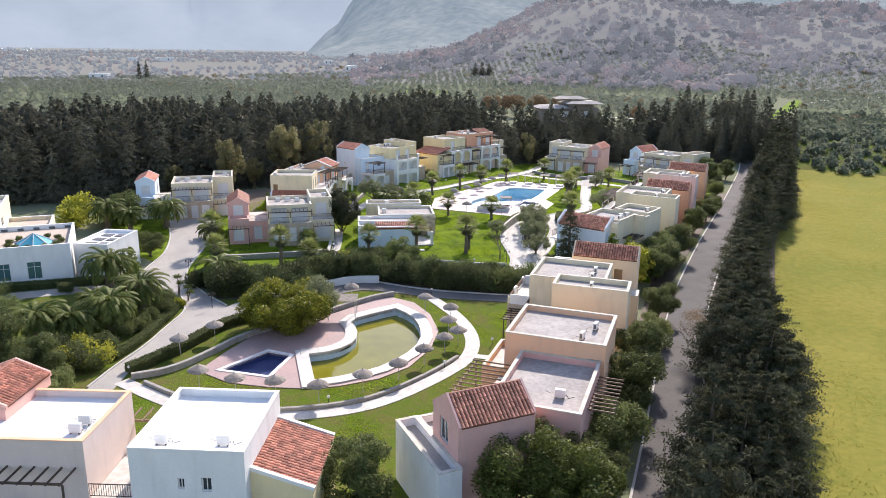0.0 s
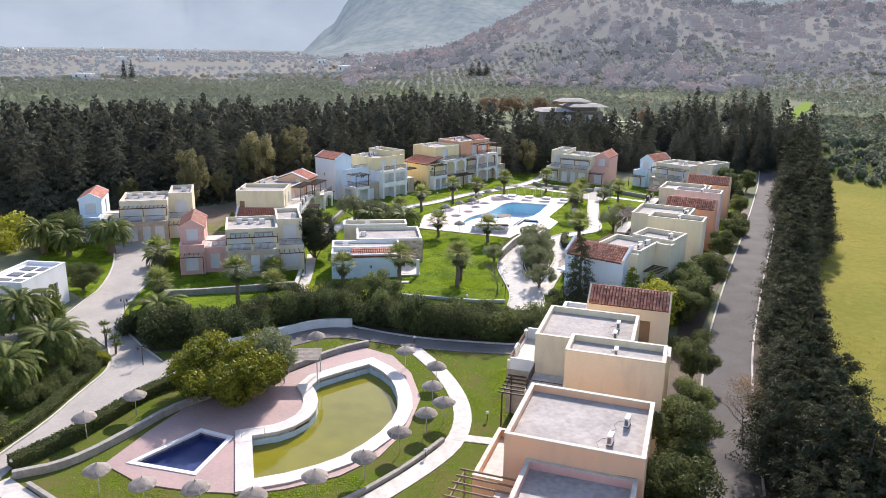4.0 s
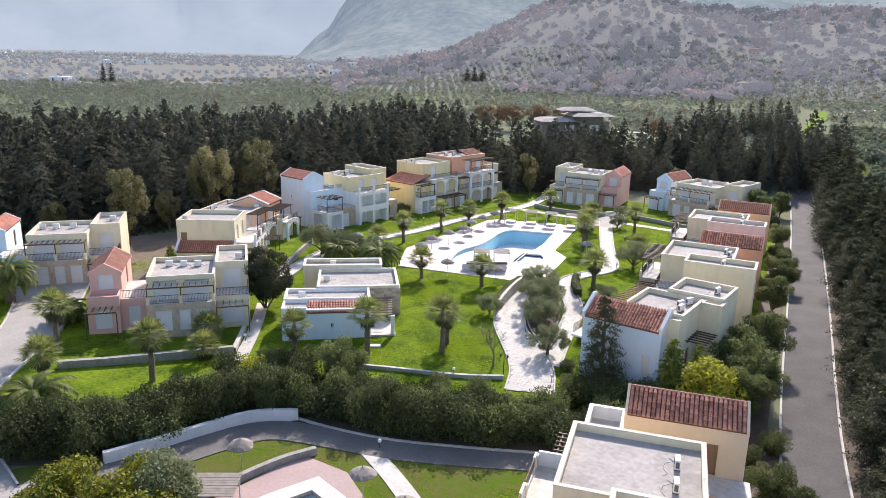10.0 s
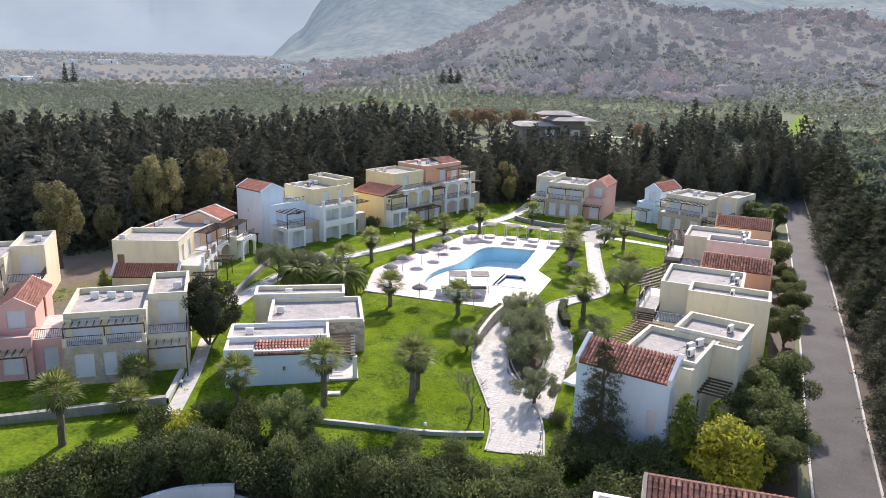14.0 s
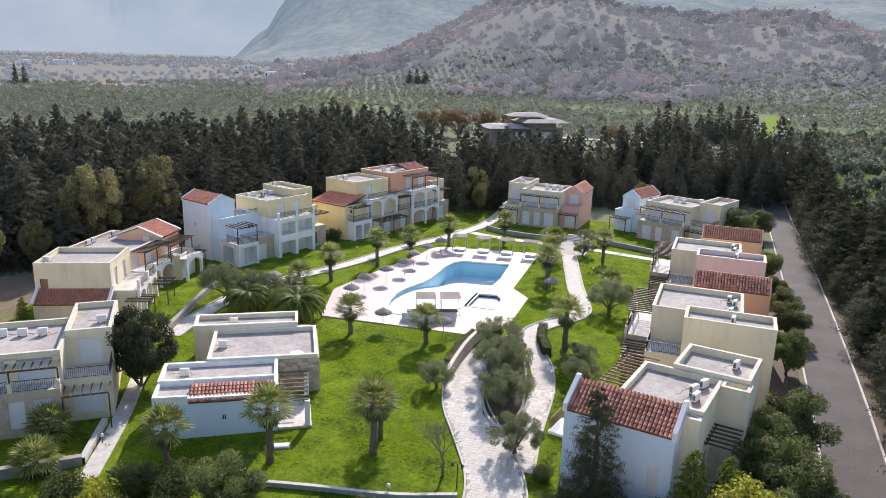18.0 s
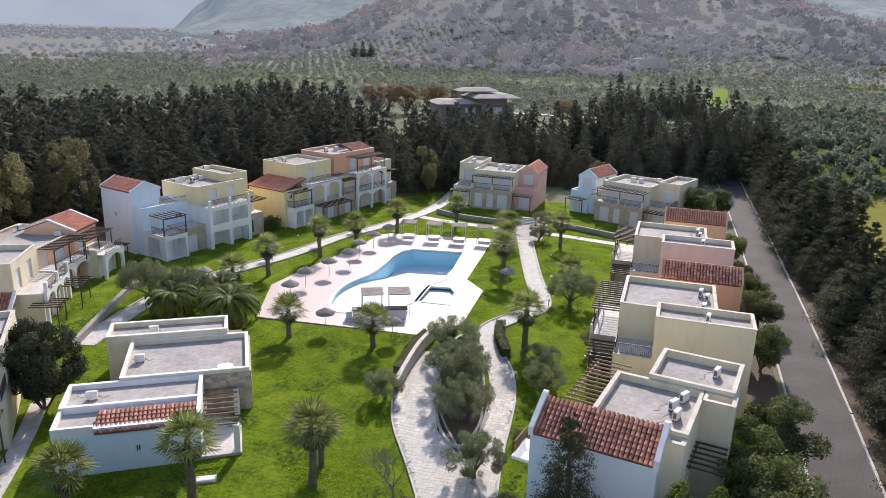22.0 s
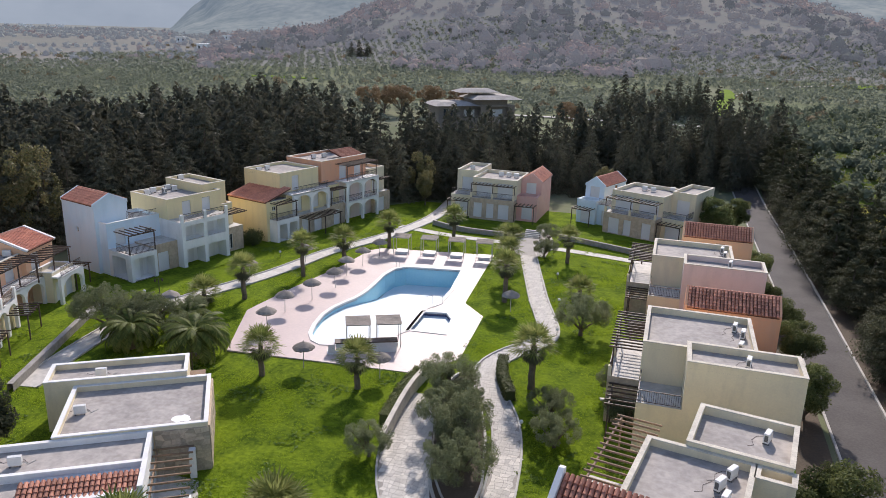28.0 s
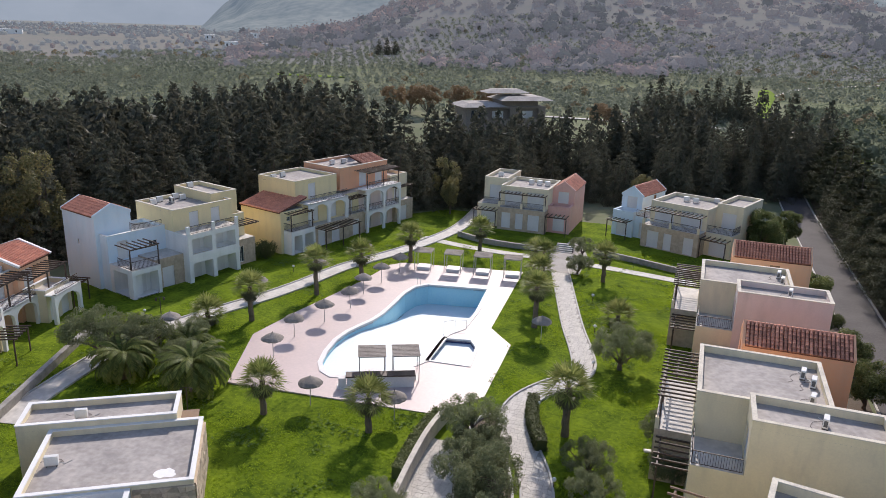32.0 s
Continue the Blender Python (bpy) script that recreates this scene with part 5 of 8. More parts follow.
sheet("path_east", thin(EAST_PATH, 1.9), 0.05, JOINT, "pale stone paved garden path", "path", step=2)
sheet("path_low", thin(LOW_PATH, 3.0, 4.2), 0.07, JOINT, "wide crazy paved path beside the olives", "path", step=2)
sheet("path_north", thin([(-17.5, 43.5), (-10, 41.6), (-3, 41.2), (2.4, 41.2), (8, 40.6), (17.5, 38.8)], 1.5), 0.06, PAVE, "pale paved garden path", "path", step=3)
sheet("path_plaza", [(-0.6, 36.5), (4.6, 36.5), (4.4, 44), (2.6, 50), (1.0, 50), (-0.4, 42)], 0.07, CONC, "small paved court by the steps", "path", step=3)
DRIVE_EDGE = [(-8.6, -83), (-10.3, -79.4), (-12, -75), (-13.4, -70), (-15.5, -65.4), (-17.1, -61.3), (-18.6, -59.4), (-21.5, -57.2), (-27, -55.6), (-32.2, -54), (-34.6, -49.5), (-36.4, -45.8), (-41.4, -39.8), (-46.6, -35), (-52, -31),
              (-47, -24.5), (-43, -28.5), (-35.9, -37.1), (-29.8, -47.6), (-26.4, -51.8), (-21.3, -54.3), (-14.5, -56.9), (-11.6, -58.6), (-10.9, -60.5), (-10.6, -65.2), (-10.1, -69.2), (-10.0, -74.8), (-8.8, -77.2), (-7.0, -80.4), (-5.8, -84)]
sheet("drive", DRIVE_EDGE, 0.05, CONC, "pale concrete entrance drive", "road", step=3)
HEDGE = [(-17.5, -55.6), (-14.2, -54.2), (-11.8, -52.2), (-10.2, -49.3), (-8.3, -45.1), (-6.7, -42.0), (-3.6, -40.2), (-0.3, -40.3), (4.8, -39.7), (9.2, -38.3), (13.5, -36.8), (17.5, -35.3)]      # foot of the hedge
kerb("hedge_kerb", HEDGE[6:], 0.05, 0.16, 0.16, KERB, "pale kerb below the hedge")
sheet("drive_fork", ribbon([(-12.6, -56.2), (-10.4, -53.0), (-8.4, -49.4), (-6.5, -45.2), (-4.7, -42.6), (-1.5, -41.7), (5.1, -40.9), (8.9, -39.8), (13, -38.4), (19.0, -36.0)], 3.6, 2.2), 0.07, SHADELANE, "concrete drive below the hedge, darkened for its shade", "road", step=3)
sheet("drive_junction", [(-14.5, -56.9), (-11.6, -58.6), (-10.6, -60.6), (-8.0, -58.0), (-7.2, -52.5), (-7.0, -48.0), (-9.6, -49.6), (-11.4, -52.4), (-14.2, -54.6)], 0.06, CONC, "pale paved junction of the two drives", "road", step=3)
sheet("forecourt", ribbon([(-26, -55.5), (-32, -60.5), (-38.5, -69)], 2.4), 0.06, CONC, "pale path along the reception building", "path", step=3)
RING = [(-8.8, -77), (-2, -78), (3, -77.8), (8, -75.7), (12.1, -72.5), (14.6, -69), (16.5, -62.3), (17.2, -57), (15.4, -51.8), (11.3, -46.9), (7.2, -43.7), (4, -41.6)]
sheet("ring_path", ribbon(RING, 1.5), 0.06, PAVE, "pale curved path round the lagoon pool", "path", step=3)
sheet("ring_link", ribbon([(16.8, -56.4), (19.8, -55.6)], 1.0, n=0), 0.07, PAVE, "short paved link to the houses", "path", step=2)
sheet("bungalow_path", ribbon([(-15.6, -33.5), (-19.4, -26.6), (-23.4, -20.5)], 1.3), 0.06, PAVE, "narrow pale path between two houses", "path", step=3)
YARD = mat("packed_earth_yard", (0.24, 0.195, 0.15), (0.17, 0.14, 0.11), s1=0.3, s2=3, rough=1.0, bump=0.5, spec=0.05)
sheet("earth_yard", [(-37.5, -25.5), (-38.5, -16.0), (-43.5, -18.0), (-47.5, -10.0), (-50.0, 3.0), (-60.0, -10.0), (-64.0, -19.0), (-57.0, -17.0), (-46.5, -20.5), (-41.0, -26.5)], 0.03, YARD, "bare packed earth between the houses and the wood", "ground", step=4)
STONEW = mat("rubble_wall", (0.40, 0.37, 0.33), (0.27, 0.25, 0.22), s1=1.6, s2=4.5, bump=0.7)
for line in (DRIVE_EDGE[1:8], DRIVE_EDGE[9:15], DRIVE_EDGE[15:22]):
    kerb("drive_kerb", line, 0.05, 0.16, 0.16, KERB, "pale kerb along the drive")
SOIL = mat("planting_soil", (0.12, 0.085, 0.055), (0.08, 0.06, 0.04), s1=0.8, s2=6, bump=0.6)
kerb("garden_wall", [(-28.6, -43.2), (-25.6, -40.4), (-17.4, -32.2)], 0.0, 0.5, 0.7, STONEW, "low rubble retaining wall below the house lawn", rounds=0)
kerb("garden_wall", [(-17.4, -32.2), (-20.2, -27.4)], 0.0, 0.4, 0.5, KERB, "low pale garden wall beside the path", rounds=0)
kerb("garden_wall", [(-27.6, -13.0), (-28.6, -10.2), (-31.1, -3.3), (-33.2, 2.5)], 0.0, 0.45, 0.7, STONEW, "low rubble wall across the lawn")
kerb("garden_wall", [(1.5, 0.2), (1.2, -3.0), (1.4, -6.5), (1.8, -10.4)], -0.3, 0.35, 1.45, COPING, "sloping retaining wall beside the low path")
kerb("garden_wall", HEDGE[2:7], 0.0, 0.4, 0.95, WHITE, "white curved wall beside the drive")
kerb("garden_wall", [(-8.4, -76.2), (-6.2, -73.4), (-6.0, -68), (-6.2, -63.2), (-3.0, -54.5), (-1.0, -46.8), (0.8, -43.9)], 0.0, 0.4, 0.6, STONEW, "low stone wall round the lagoon deck")
kerb("garden_wall", [(-6.6, -76.3), (-1.6, -77.0), (3, -76.8), (7.4, -75.0), (11.3, -71.8), (13.7, -68.5), (15.5, -62.1), (16.1, -57.4)], 0.0, 0.3, 0.35, STONEW, "low stone edging along the ring path")
kerb("garden_wall", [(-13.5, 46.4), (-9.5, 44.4), (-3, 43.8), (0.2, 44.8)], 0.0, 0.35, 0.7, STONEW, "low stone wall below the house lawn")
kerb("garden_wall", [(4.8, 46.0), (9, 44.6), (16.8, 41.6)], 0.0, 0.35, 0.7, STONEW, "low stone wall below the house lawn")
kerb("garden_wall", [(-7.6, -30.4), (-1.5, -28.6), (4.5, -27.4), (8.6, -25.6)], 0.0, 0.3, 0.35, KERB, "low pale wall at the lawn's foot")
for line, name in ((LOW_PATH, "path_kerb"), (EAST_PATH, "path_kerb"), (WEST_PATH, "path_kerb")):
    w = (3.2, 4.4) if line is LOW_PATH else (2.0, 2.0)
    out = ribbon(line, *w)
    half = len(out) // 2
    for side in (out[:half], out[half:]):
        kerb(name, side, 0.03, 0.14, 0.12, label="thin pale path edging", rounds=0)
PLANTER = [(3.4, 0.6), (3.6, -4.4), (4.9, -9.6), (6.6, -14.5), (8.9, -16.8), (9.5, -13.4), (9.0, -10.6), (8.0, -6.2), (5.6, -0.6), (4.6, 1.8)]
sheet("planting_bed", PLANTER, 0.10, SOIL, "bare soil planting bed under the olives", "planting bed", step=3)
kerb("bed_kerb", PLANTER, 0.08, 0.18, 0.22, closed=True, label="pale kerb round the olive bed")
sheet("hedge_bed", ribbon([(-19, -53.0), (-15.4, -51.4), (-13.0, -48.2), (-11.0, -43.8), (-8.6, -39.6), (-3.8, -37.4), (4, -36.8), (13, -33.8), (18, -32.2)], 5.6), 0.03, SOIL, "bare soil under the hedge", "planting bed", step=4)
sheet("drive_bed", [(-10.8, -79.4), (-12.4, -75), (-13.8, -70), (-15.9, -65.4), (-17.5, -61.3), (-19, -59.2), (-21.8, -57.8), (-27, -57.6), (-31, -60.5), (-36, -67), (-34, -76), (-24, -82), (-14, -83)], 0.02, LAWN2, "rough grass under the drive's palms", "planting bed", step=4)
sheet("roadside_bed", [(28.4, -24), (30.9, -24), (30.9, 44), (28.4, 44)], 0.03, SOIL, "bare soil strip behind the houses", "planting bed", step=6)
sheet("conifer_bed", [(35.4, -30), (38.4, -66), (43, -120), (48, -120), (46.5, -60), (44, -30), (42.2, 0), (41.5, 60), (38.5, 96), (34, 96), (35.2, 40)], 0.03, SOIL, "needle strewn soil under the conifers", "planting bed", step=6)
sheet("road_bank", [(32.2, -24), (28.5, -24), (30.5, -44), (33.4, -62), (36, -80), (40, -100), (36, -100), (33, -62)], 0.02, SOIL, "bare soil beside the service road", "planting bed", step=6)


# ---- foliage ----
def leaves(P, size, rng, out=None, aspect=0.55, flat=0.0):
    """Leaf quads at the points P, of the sizes given, turned at random or facing out."""
    n = len(P)
    N = rng.normal(size=(n, 3))
    if out is not None:
        N = N * 0.6 + out
    N[:, 2] += flat
    N /= np.linalg.norm(N, axis=1)[:, None] + 1e-9
    U = np.cross(N, rng.normal(size=(n, 3))); U /= np.linalg.norm(U, axis=1)[:, None] + 1e-9
    V = np.cross(N, U)
    s = np.broadcast_to(np.asarray(size, float), (n,)) * rng.uniform(0.7, 1.3, n)
    U, V = U * s[:, None], V * (s * aspect)[:, None]
    vs = np.stack([P - U, P + V * 0.9 - U * 0.1, P + U, P - V * 0.9 + U * 0.1], 1).reshape(-1, 3)
    return vs, np.arange(4 * n).reshape(n, 4)


def cloud(rng, centres, radii, n, shell=0.55):
    """Points in a heap of soft lumps, mostly near their skins, with the way out at each."""
    k = len(centres)
    w = np.asarray([r[0] * r[2] for r in radii]); w = w / w.sum()
    i = rng.choice(k, n, p=w)
    d = rng.normal(size=(n, 3)); d /= np.linalg.norm(d, axis=1)[:, None]
    r = shell + (1 - shell) * rng.random(n) ** 0.6
    r *= rng.uniform(0.85, 1.15, n)
    return np.asarray(centres)[i] + d * r[:, None] * np.asarray(radii)[i], d


def conifer(seed, H, R, branches, per, size, material, base=0.06, power=0.8, lift=0.25, ragged=0.3, loose=0.085, up=0.35):
    """A ragged conifer: trunk, and boughs of needle sprays round it."""
    rng = np.random.default_rng(seed)
    bm = bmesh.new()
    tube(bm, [(0, 0, -0.3), (0.05, 0.02, H * 0.5), (0, 0, H * 0.97)], [0.16 + H * 0.008, 0.1 + H * 0.004, 0.02], 6)
    me = bpy.data.meshes.new("trunk"); bm.to_mesh(me); bm.free(); me.materials.append(BARK)
    t = base + (1 - base) * (1 - np.sqrt(1 - 0.985 * rng.random(branches)))
    t[: branches // 12] = 1 - 0.22 * rng.random(branches // 12)
    a = rng.random(branches) * 2 * math.pi
    L = R * (1 - t) ** power * rng.uniform(0.9 - ragged, 0.9 + ragged * 1.3, branches) + 0.15
    s = rng.uniform(0.1, 1.0, (branches, per)) ** 0.5
    x = np.cos(a)[:, None] * L[:, None] * s; y = np.sin(a)[:, None] * L[:, None] * s
    z = (t * H)[:, None] + lift * L[:, None] * s - 0.25 * L[:, None] * s ** 2
    P = np.stack([x, y, z], -1).reshape(-1, 3) + rng.normal(size=(branches * per, 3)) * (loose * R) * np.repeat(0.25 + 0.75 * (1 - t), per)[:, None] * np.array((1, 1, 0.5))
    out = np.stack([np.cos(a), np.sin(a), np.full(branches, up)], 1).repeat(per, 0)
    vs, fs = leaves(P, size, rng, out, 0.42)
    return me, arrays("crown", vs, fs, material)


def plant(name, m, meshes, label, category, group, names=("trunk", "crown")):
    h = thing(name, m, label, category, group)
    for nm, me in zip(names, meshes):
        link(nm, me, h)
    return h


FOREST = [conifer(s, H, R, 300, 32, 0.205, L_CONIF, base=0.02, power=p, lift=0.15, ragged=0.45, loose=0.07) for s, H, R, p in ((1, 12.5, 3.7, 0.58), (2, 14.0, 3.6, 0.66), (3, 11.6, 4.0, 0.55), (4, 13.4, 3.4, 0.72), (5, 12, 3.8, 0.6))]
ROWTREE = [conifer(s, H, R, 190, 84, 0.14, L_CONIR, base=0.03, power=p, lift=0.65, ragged=0.26, loose=0.11, up=0.9) for s, H, R, p in ((11, 9.4, 3.2, 0.66), (12, 11.0, 3.0, 0.78), (13, 8.2, 3.4, 0.6))]
rnd = random.Random(5)
FRONT = [(-120, -66), (-96, -44), (-77, -24), (-63, -5), (-53.5, 16), (-43.5, 37), (-22, 62), (2, 74), (22, 82), (33, 92)]
spots = []
for (a, b), (c, d) in zip(FRONT, FRONT[1:]):
    n = Vector((-(d - b), c - a)).normalized()
    ln = math.hypot(c - a, d - b)
    deepest = 62 if c < -10 else 26
    k = 0.0
    while k < deepest:
        u = rnd.uniform(0, 3)
        while u < ln:
            x, y = a + (c - a) * u / ln + n.x * k + rnd.uniform(-1.2, 1.2), b + (d - b) * u / ln + n.y * k + rnd.uniform(-1.2, 1.2)
            if not (-44 < x < -6 and 106 < y < 136) and not (31 < x < 37 and y < 90):
                spots.append((k, x, y))
            u += rnd.uniform(2.8, 4.0)
        k += 4.2
for _ in range(26):
    x, y = rnd.uniform(24, 42), rnd.uniform(94, 128)
    spots.append((4 + y - 92, x, y + 0.25 * max(0, x - 36)))
spots.sort()
far = []
for i, (k, x, y) in enumerate(spots):
    s = rnd.uniform(0.86, 1.18) * (0.86 if k < 6 else 1.0)
    thin = 1.05
    if x > -12:
        if rnd.random() < 0.3:
            continue
        s *= 0.82; thin = 0.78
    elif x > -31 and y > 58:
        s *= 0.82
    if i < 290:
        v = FOREST[i % 5]
        h = plant("conifer", pose(x, y, land(x, y) - 0.05, 0, 0, rnd.uniform(0, 360)) @ Matrix.Diagonal((s * thin, s * thin, s, 1)), v, "tall dark conifer in the windbreak wood", "tree", "conifer wood")
    else:
        far.append((x, y, s, rnd.uniform(0, 6.28), i % 5))
if far:
    vs, fs, o = [], [], 0
    for x, y, s, a, v in far:
        me = FOREST[v][1]
        co = np.empty(len(me.vertices) * 3, np.float32); me.vertices.foreach_get("co", co)
        co = co.reshape(-1, 4, 3)[::13]
        co = ((co - co.mean(1, keepdims=True)) * 2.8 + co.mean(1, keepdims=True)).reshape(-1, 3) * s
        c, q = math.cos(a), math.sin(a)
        co = np.stack([co[:, 0] * c - co[:, 1] * q + x, co[:, 0] * q + co[:, 1] * c + y, co[:, 2] + land(x, y)], 1)
        vs.append(co); fs.append(np.arange(len(co)).reshape(-1, 4) + o); o += len(co)
    tagged(new("conifer_wood", arrays("conifer_wood", np.concatenate(vs), np.concatenate(fs), L_CONIF)), "dark conifer wood behind the front trees", "wood", kind="stuff")

# conifer row between road and meadow
y, i = -104.0, 0
while y < 98:
    cx = 39.0 + 4.2 * (1 - smooth(-45, -5, y)) - 2.2 * smooth(20, 90, y) + 2.5 * (1 - smooth(-105, -55, y))
    cx -= 1.75 * (1 - smooth(-34, -10, y))
    for dx in ((0.1, 1.8, 3.5) if y < -52 else (-1.3, 0.2, 1.6) if y < -40 else (-1.0, 0.3) if y < -6 else (-0.6, 0.6) if y < 8 else (-0.8, 0.9, 2.5) if y < 75 else (-1.2, 1.2)):
        s = rnd.uniform(0.66, 1.10) * (0.90 + 0.12 * smooth(20, 60, y) + 0.08 * (1 - smooth(-80, -40, y)))
        plant("roadside_conifer", pose(cx + dx + rnd.uniform(-0.7, 0.7), y + rnd.uniform(-0.8, 0.8), land(cx, y) - 0.05, rnd.uniform(-4, 4), rnd.uniform(-4, 4), rnd.uniform(0, 360)) @ Matrix.Diagonal((s, s, s, 1)),
              ROWTREE[i % 3], "dense dark conifer beside the service road", "tree", "roadside conifers")
        i += 1
    y += rnd.uniform(3.2, 4.6)


def broadleaf(seed, H, R, material, n=1600, size=0.16, trunk=1.0, lumps=14, bark=BARK, squash=0.8, lump=(0.30, 0.48), spread=0.62):
    """Trunk, limbs and a crown of leafy lumps with gaps."""
    rng = np.random.default_rng(seed)
    cz = trunk + (H - trunk) * 0.55
    bm = bmesh.new()
    tube(bm, [(0, 0, -0.3), (0.08, 0.05, trunk * 0.6), (0, 0, trunk + 0.3)], [0.1 + R * 0.05, 0.08 + R * 0.035, 0.06 + R * 0.03], 7)
    cs, rs = [], []
    for k in range(lumps):
        d = rng.normal(size=3); d /= np.linalg.norm(d)
        if lumps > 30 and k % 3 == 0:
            d *= rng.uniform(0.1, 0.75)
        c = np.array((d[0] * R * spread, d[1] * R * spread, cz + d[2] * (H - trunk) * 0.32))
        r = R * rng.uniform(*lump)
        cs.append(c); rs.append((r, r, r * squash))
        if k < 7:
            tube(bm, [(0, 0, trunk), tuple(np.array((0, 0, trunk)) * 0.5 + c * 0.5 + (0, 0, 0.1)), tuple(c)], [0.05 + R * 0.02, 0.03 + R * 0.012, 0.02], 5)
    me = bpy.data.meshes.new("trunk"); bm.to_mesh(me); bm.free(); me.materials.append(bark)
    P, d = cloud(rng, cs, rs, n)
    vs, fs = leaves(P, size, rng, d, 0.5)
    return me, arrays("crown", vs, fs, material)


def shrub(seed, W, H, material, n=900, size=0.13, lumps=12):
    rng = np.random.default_rng(seed)
    cs, rs = [], []
    for _ in range(lumps):
        a, q = rng.random() * 6.28, math.sqrt(rng.random())
        r = rng.uniform(0.28, 0.45) * W
        cs.append((math.cos(a) * q * W * 0.6, math.sin(a) * q * W * 0.6, H * rng.uniform(0.25, 0.68))); rs.append((r, r, H * 0.36))
    P, d = cloud(rng, cs, rs, n)
    P = P[P[:, 2] > 0.02]; d = d[:len(P)]
    vs, fs = leaves(P, size, rng, d, 0.55)
    bm = bmesh.new()
    for k in range(5):
        a = rng.random() * 6.28
        tube(bm, [(0, 0, -0.1), (math.cos(a) * W * 0.2, math.sin(a) * W * 0.2, H * 0.4), (math.cos(a) * W * 0.4, math.sin(a) * W * 0.4, H * 0.65)], [0.05, 0.03, 0.015], 5)
    me = bpy.data.meshes.new("stem"); bm.to_mesh(me); bm.free(); me.materials.append(BARK)
    return me, arrays("foliage", vs, fs, material)


def fan_palm(seed, trunk):
    """A fan palm: scarred trunk, a skirt of dead leaves and stiff fans."""
    rng = np.random.default_rng(seed)
    bm = bmesh.new()
    n = 9
    tube(bm, [(0.04 * math.sin(k), 0.03 * math.cos(2 * k), -0.3 + (trunk + 0.5) * k / n) for k in range(n + 1)], [0.26 - 0.07 * k / n + (0.025 if k % 2 else 0) for k in range(n + 1)], 9)
    tm = bpy.data.meshes.new("trunk"); bm.to_mesh(tm); bm.free(); tm.materials.append(PBARK)
    out = []
    for count, el0, el1, pet, fan, dead in ((46, -14, 84, 0.95, 1.2, False), (26, -70, -10, 0.5, 0.66, True)):
        vs, fs = [], []
        for k in range(count):
            a = k * 2.39996 + rng.uniform(-0.2, 0.2)
            el = radians(el0 + (el1 - el0) * (k + 0.5) / count + rng.uniform(-8, 8))
            d = Vector((math.cos(a) * math.cos(el), math.sin(a) * math.cos(el), math.sin(el)))
            s = Vector((-math.sin(a), math.cos(a), 0)); up = d.cross(s)
            o = Vector((0, 0, trunk + (0.1 if not dead else -0.15)))
            tip = o + d * pet * rng.uniform(0.85, 1.15)
            b = len(vs)
            vs += [o - s * 0.022, o + s * 0.022, tip + s * 0.018, tip - s * 0.018]; fs.append((b, b + 1, b + 2, b + 3))
            m = 11
            for j in range(m):
                t = radians(-80 + 160 * j / (m - 1))
                q = (d * math.cos(t) + s * math.sin(t)).normalized()
                w = s * math.cos(t) - d * math.sin(t)
                ln = fan * (1 - 0.3 * abs(t) / 1.4) * rng.uniform(0.85, 1.12)
                mid = tip + q * ln * 0.55 - up * (0.05 * (j % 2))
                end = tip + q * ln - Vector((0, 0, (0.30 if dead else 0.14) * ln))
                b = len(vs)
                vs += [tip, mid - w * 0.055, end, mid + w * 0.055]; fs.append((b, b + 1, b + 2, b + 3))
        out.append(arrays("crown" if not dead else "skirt", [tuple(v) for v in vs], fs, L_SKIRT if dead else L_PALM))
    return tm, out[0], out[1]


def date_palm(seed, trunk, reach=2.6, count=52):
    """A feather palm: thick trunk and long arching fronds of narrow leaflets."""
    rng = np.random.default_rng(seed)
    bm = bmesh.new()
    tube(bm, [(0, 0, -0.3), (0, 0, trunk * 0.5), (0, 0, trunk), (0, 0, trunk + 0.4)], [0.42, 0.34, 0.40, 0.15], 9)
    tm = bpy.data.meshes.new("trunk"); bm.to_mesh(tm); bm.free(); tm.materials.append(PBARK)
    vs, fs = [], []
    for k in range(count):
        a = k * 2.39996 + rng.uniform(-0.2, 0.2)
        e0 = radians(5 + 78 * (k + 0.5) / count)
        ln = reach * rng.uniform(0.85, 1.1)
        p, el = Vector((0, 0, trunk + 0.2)), e0
        s = Vector((-math.sin(a), math.cos(a), 0))
        m = 13
        for j in range(m):
            d = Vector((math.cos(a) * math.cos(el), math.sin(a) * math.cos(el), math.sin(el)))
            q = p + d * ln / m
            up = d.cross(s)
            b = len(vs); vs += [p - s * 0.02, p + s * 0.02, q + s * 0.015, q - s * 0.015]; fs.append((b, b + 1, b + 2, b + 3))
            if j > 1:
                w = 0.42 * math.sin(math.pi * (j + 1) / (m + 2)) + 0.10
                for sg in (-1, 1):
                    for f in (0.0, 0.5):
                        o = p.lerp(q, f)
                        end = o + (s * sg * 0.75 + d * 0.6 + up * -0.25).normalized() * w - Vector((0, 0, 0.06))
                        b = len(vs); vs += [o - d * 0.04, o.lerp(end, 0.5) - d * 0.075, end, o.lerp(end, 0.5) + d * 0.085]; fs.append((b, b + 1, b + 2, b + 3))
            p, el = q, el - radians(9.5)
    return tm, arrays("crown", [tuple(v) for v in vs], fs, L_DATE)


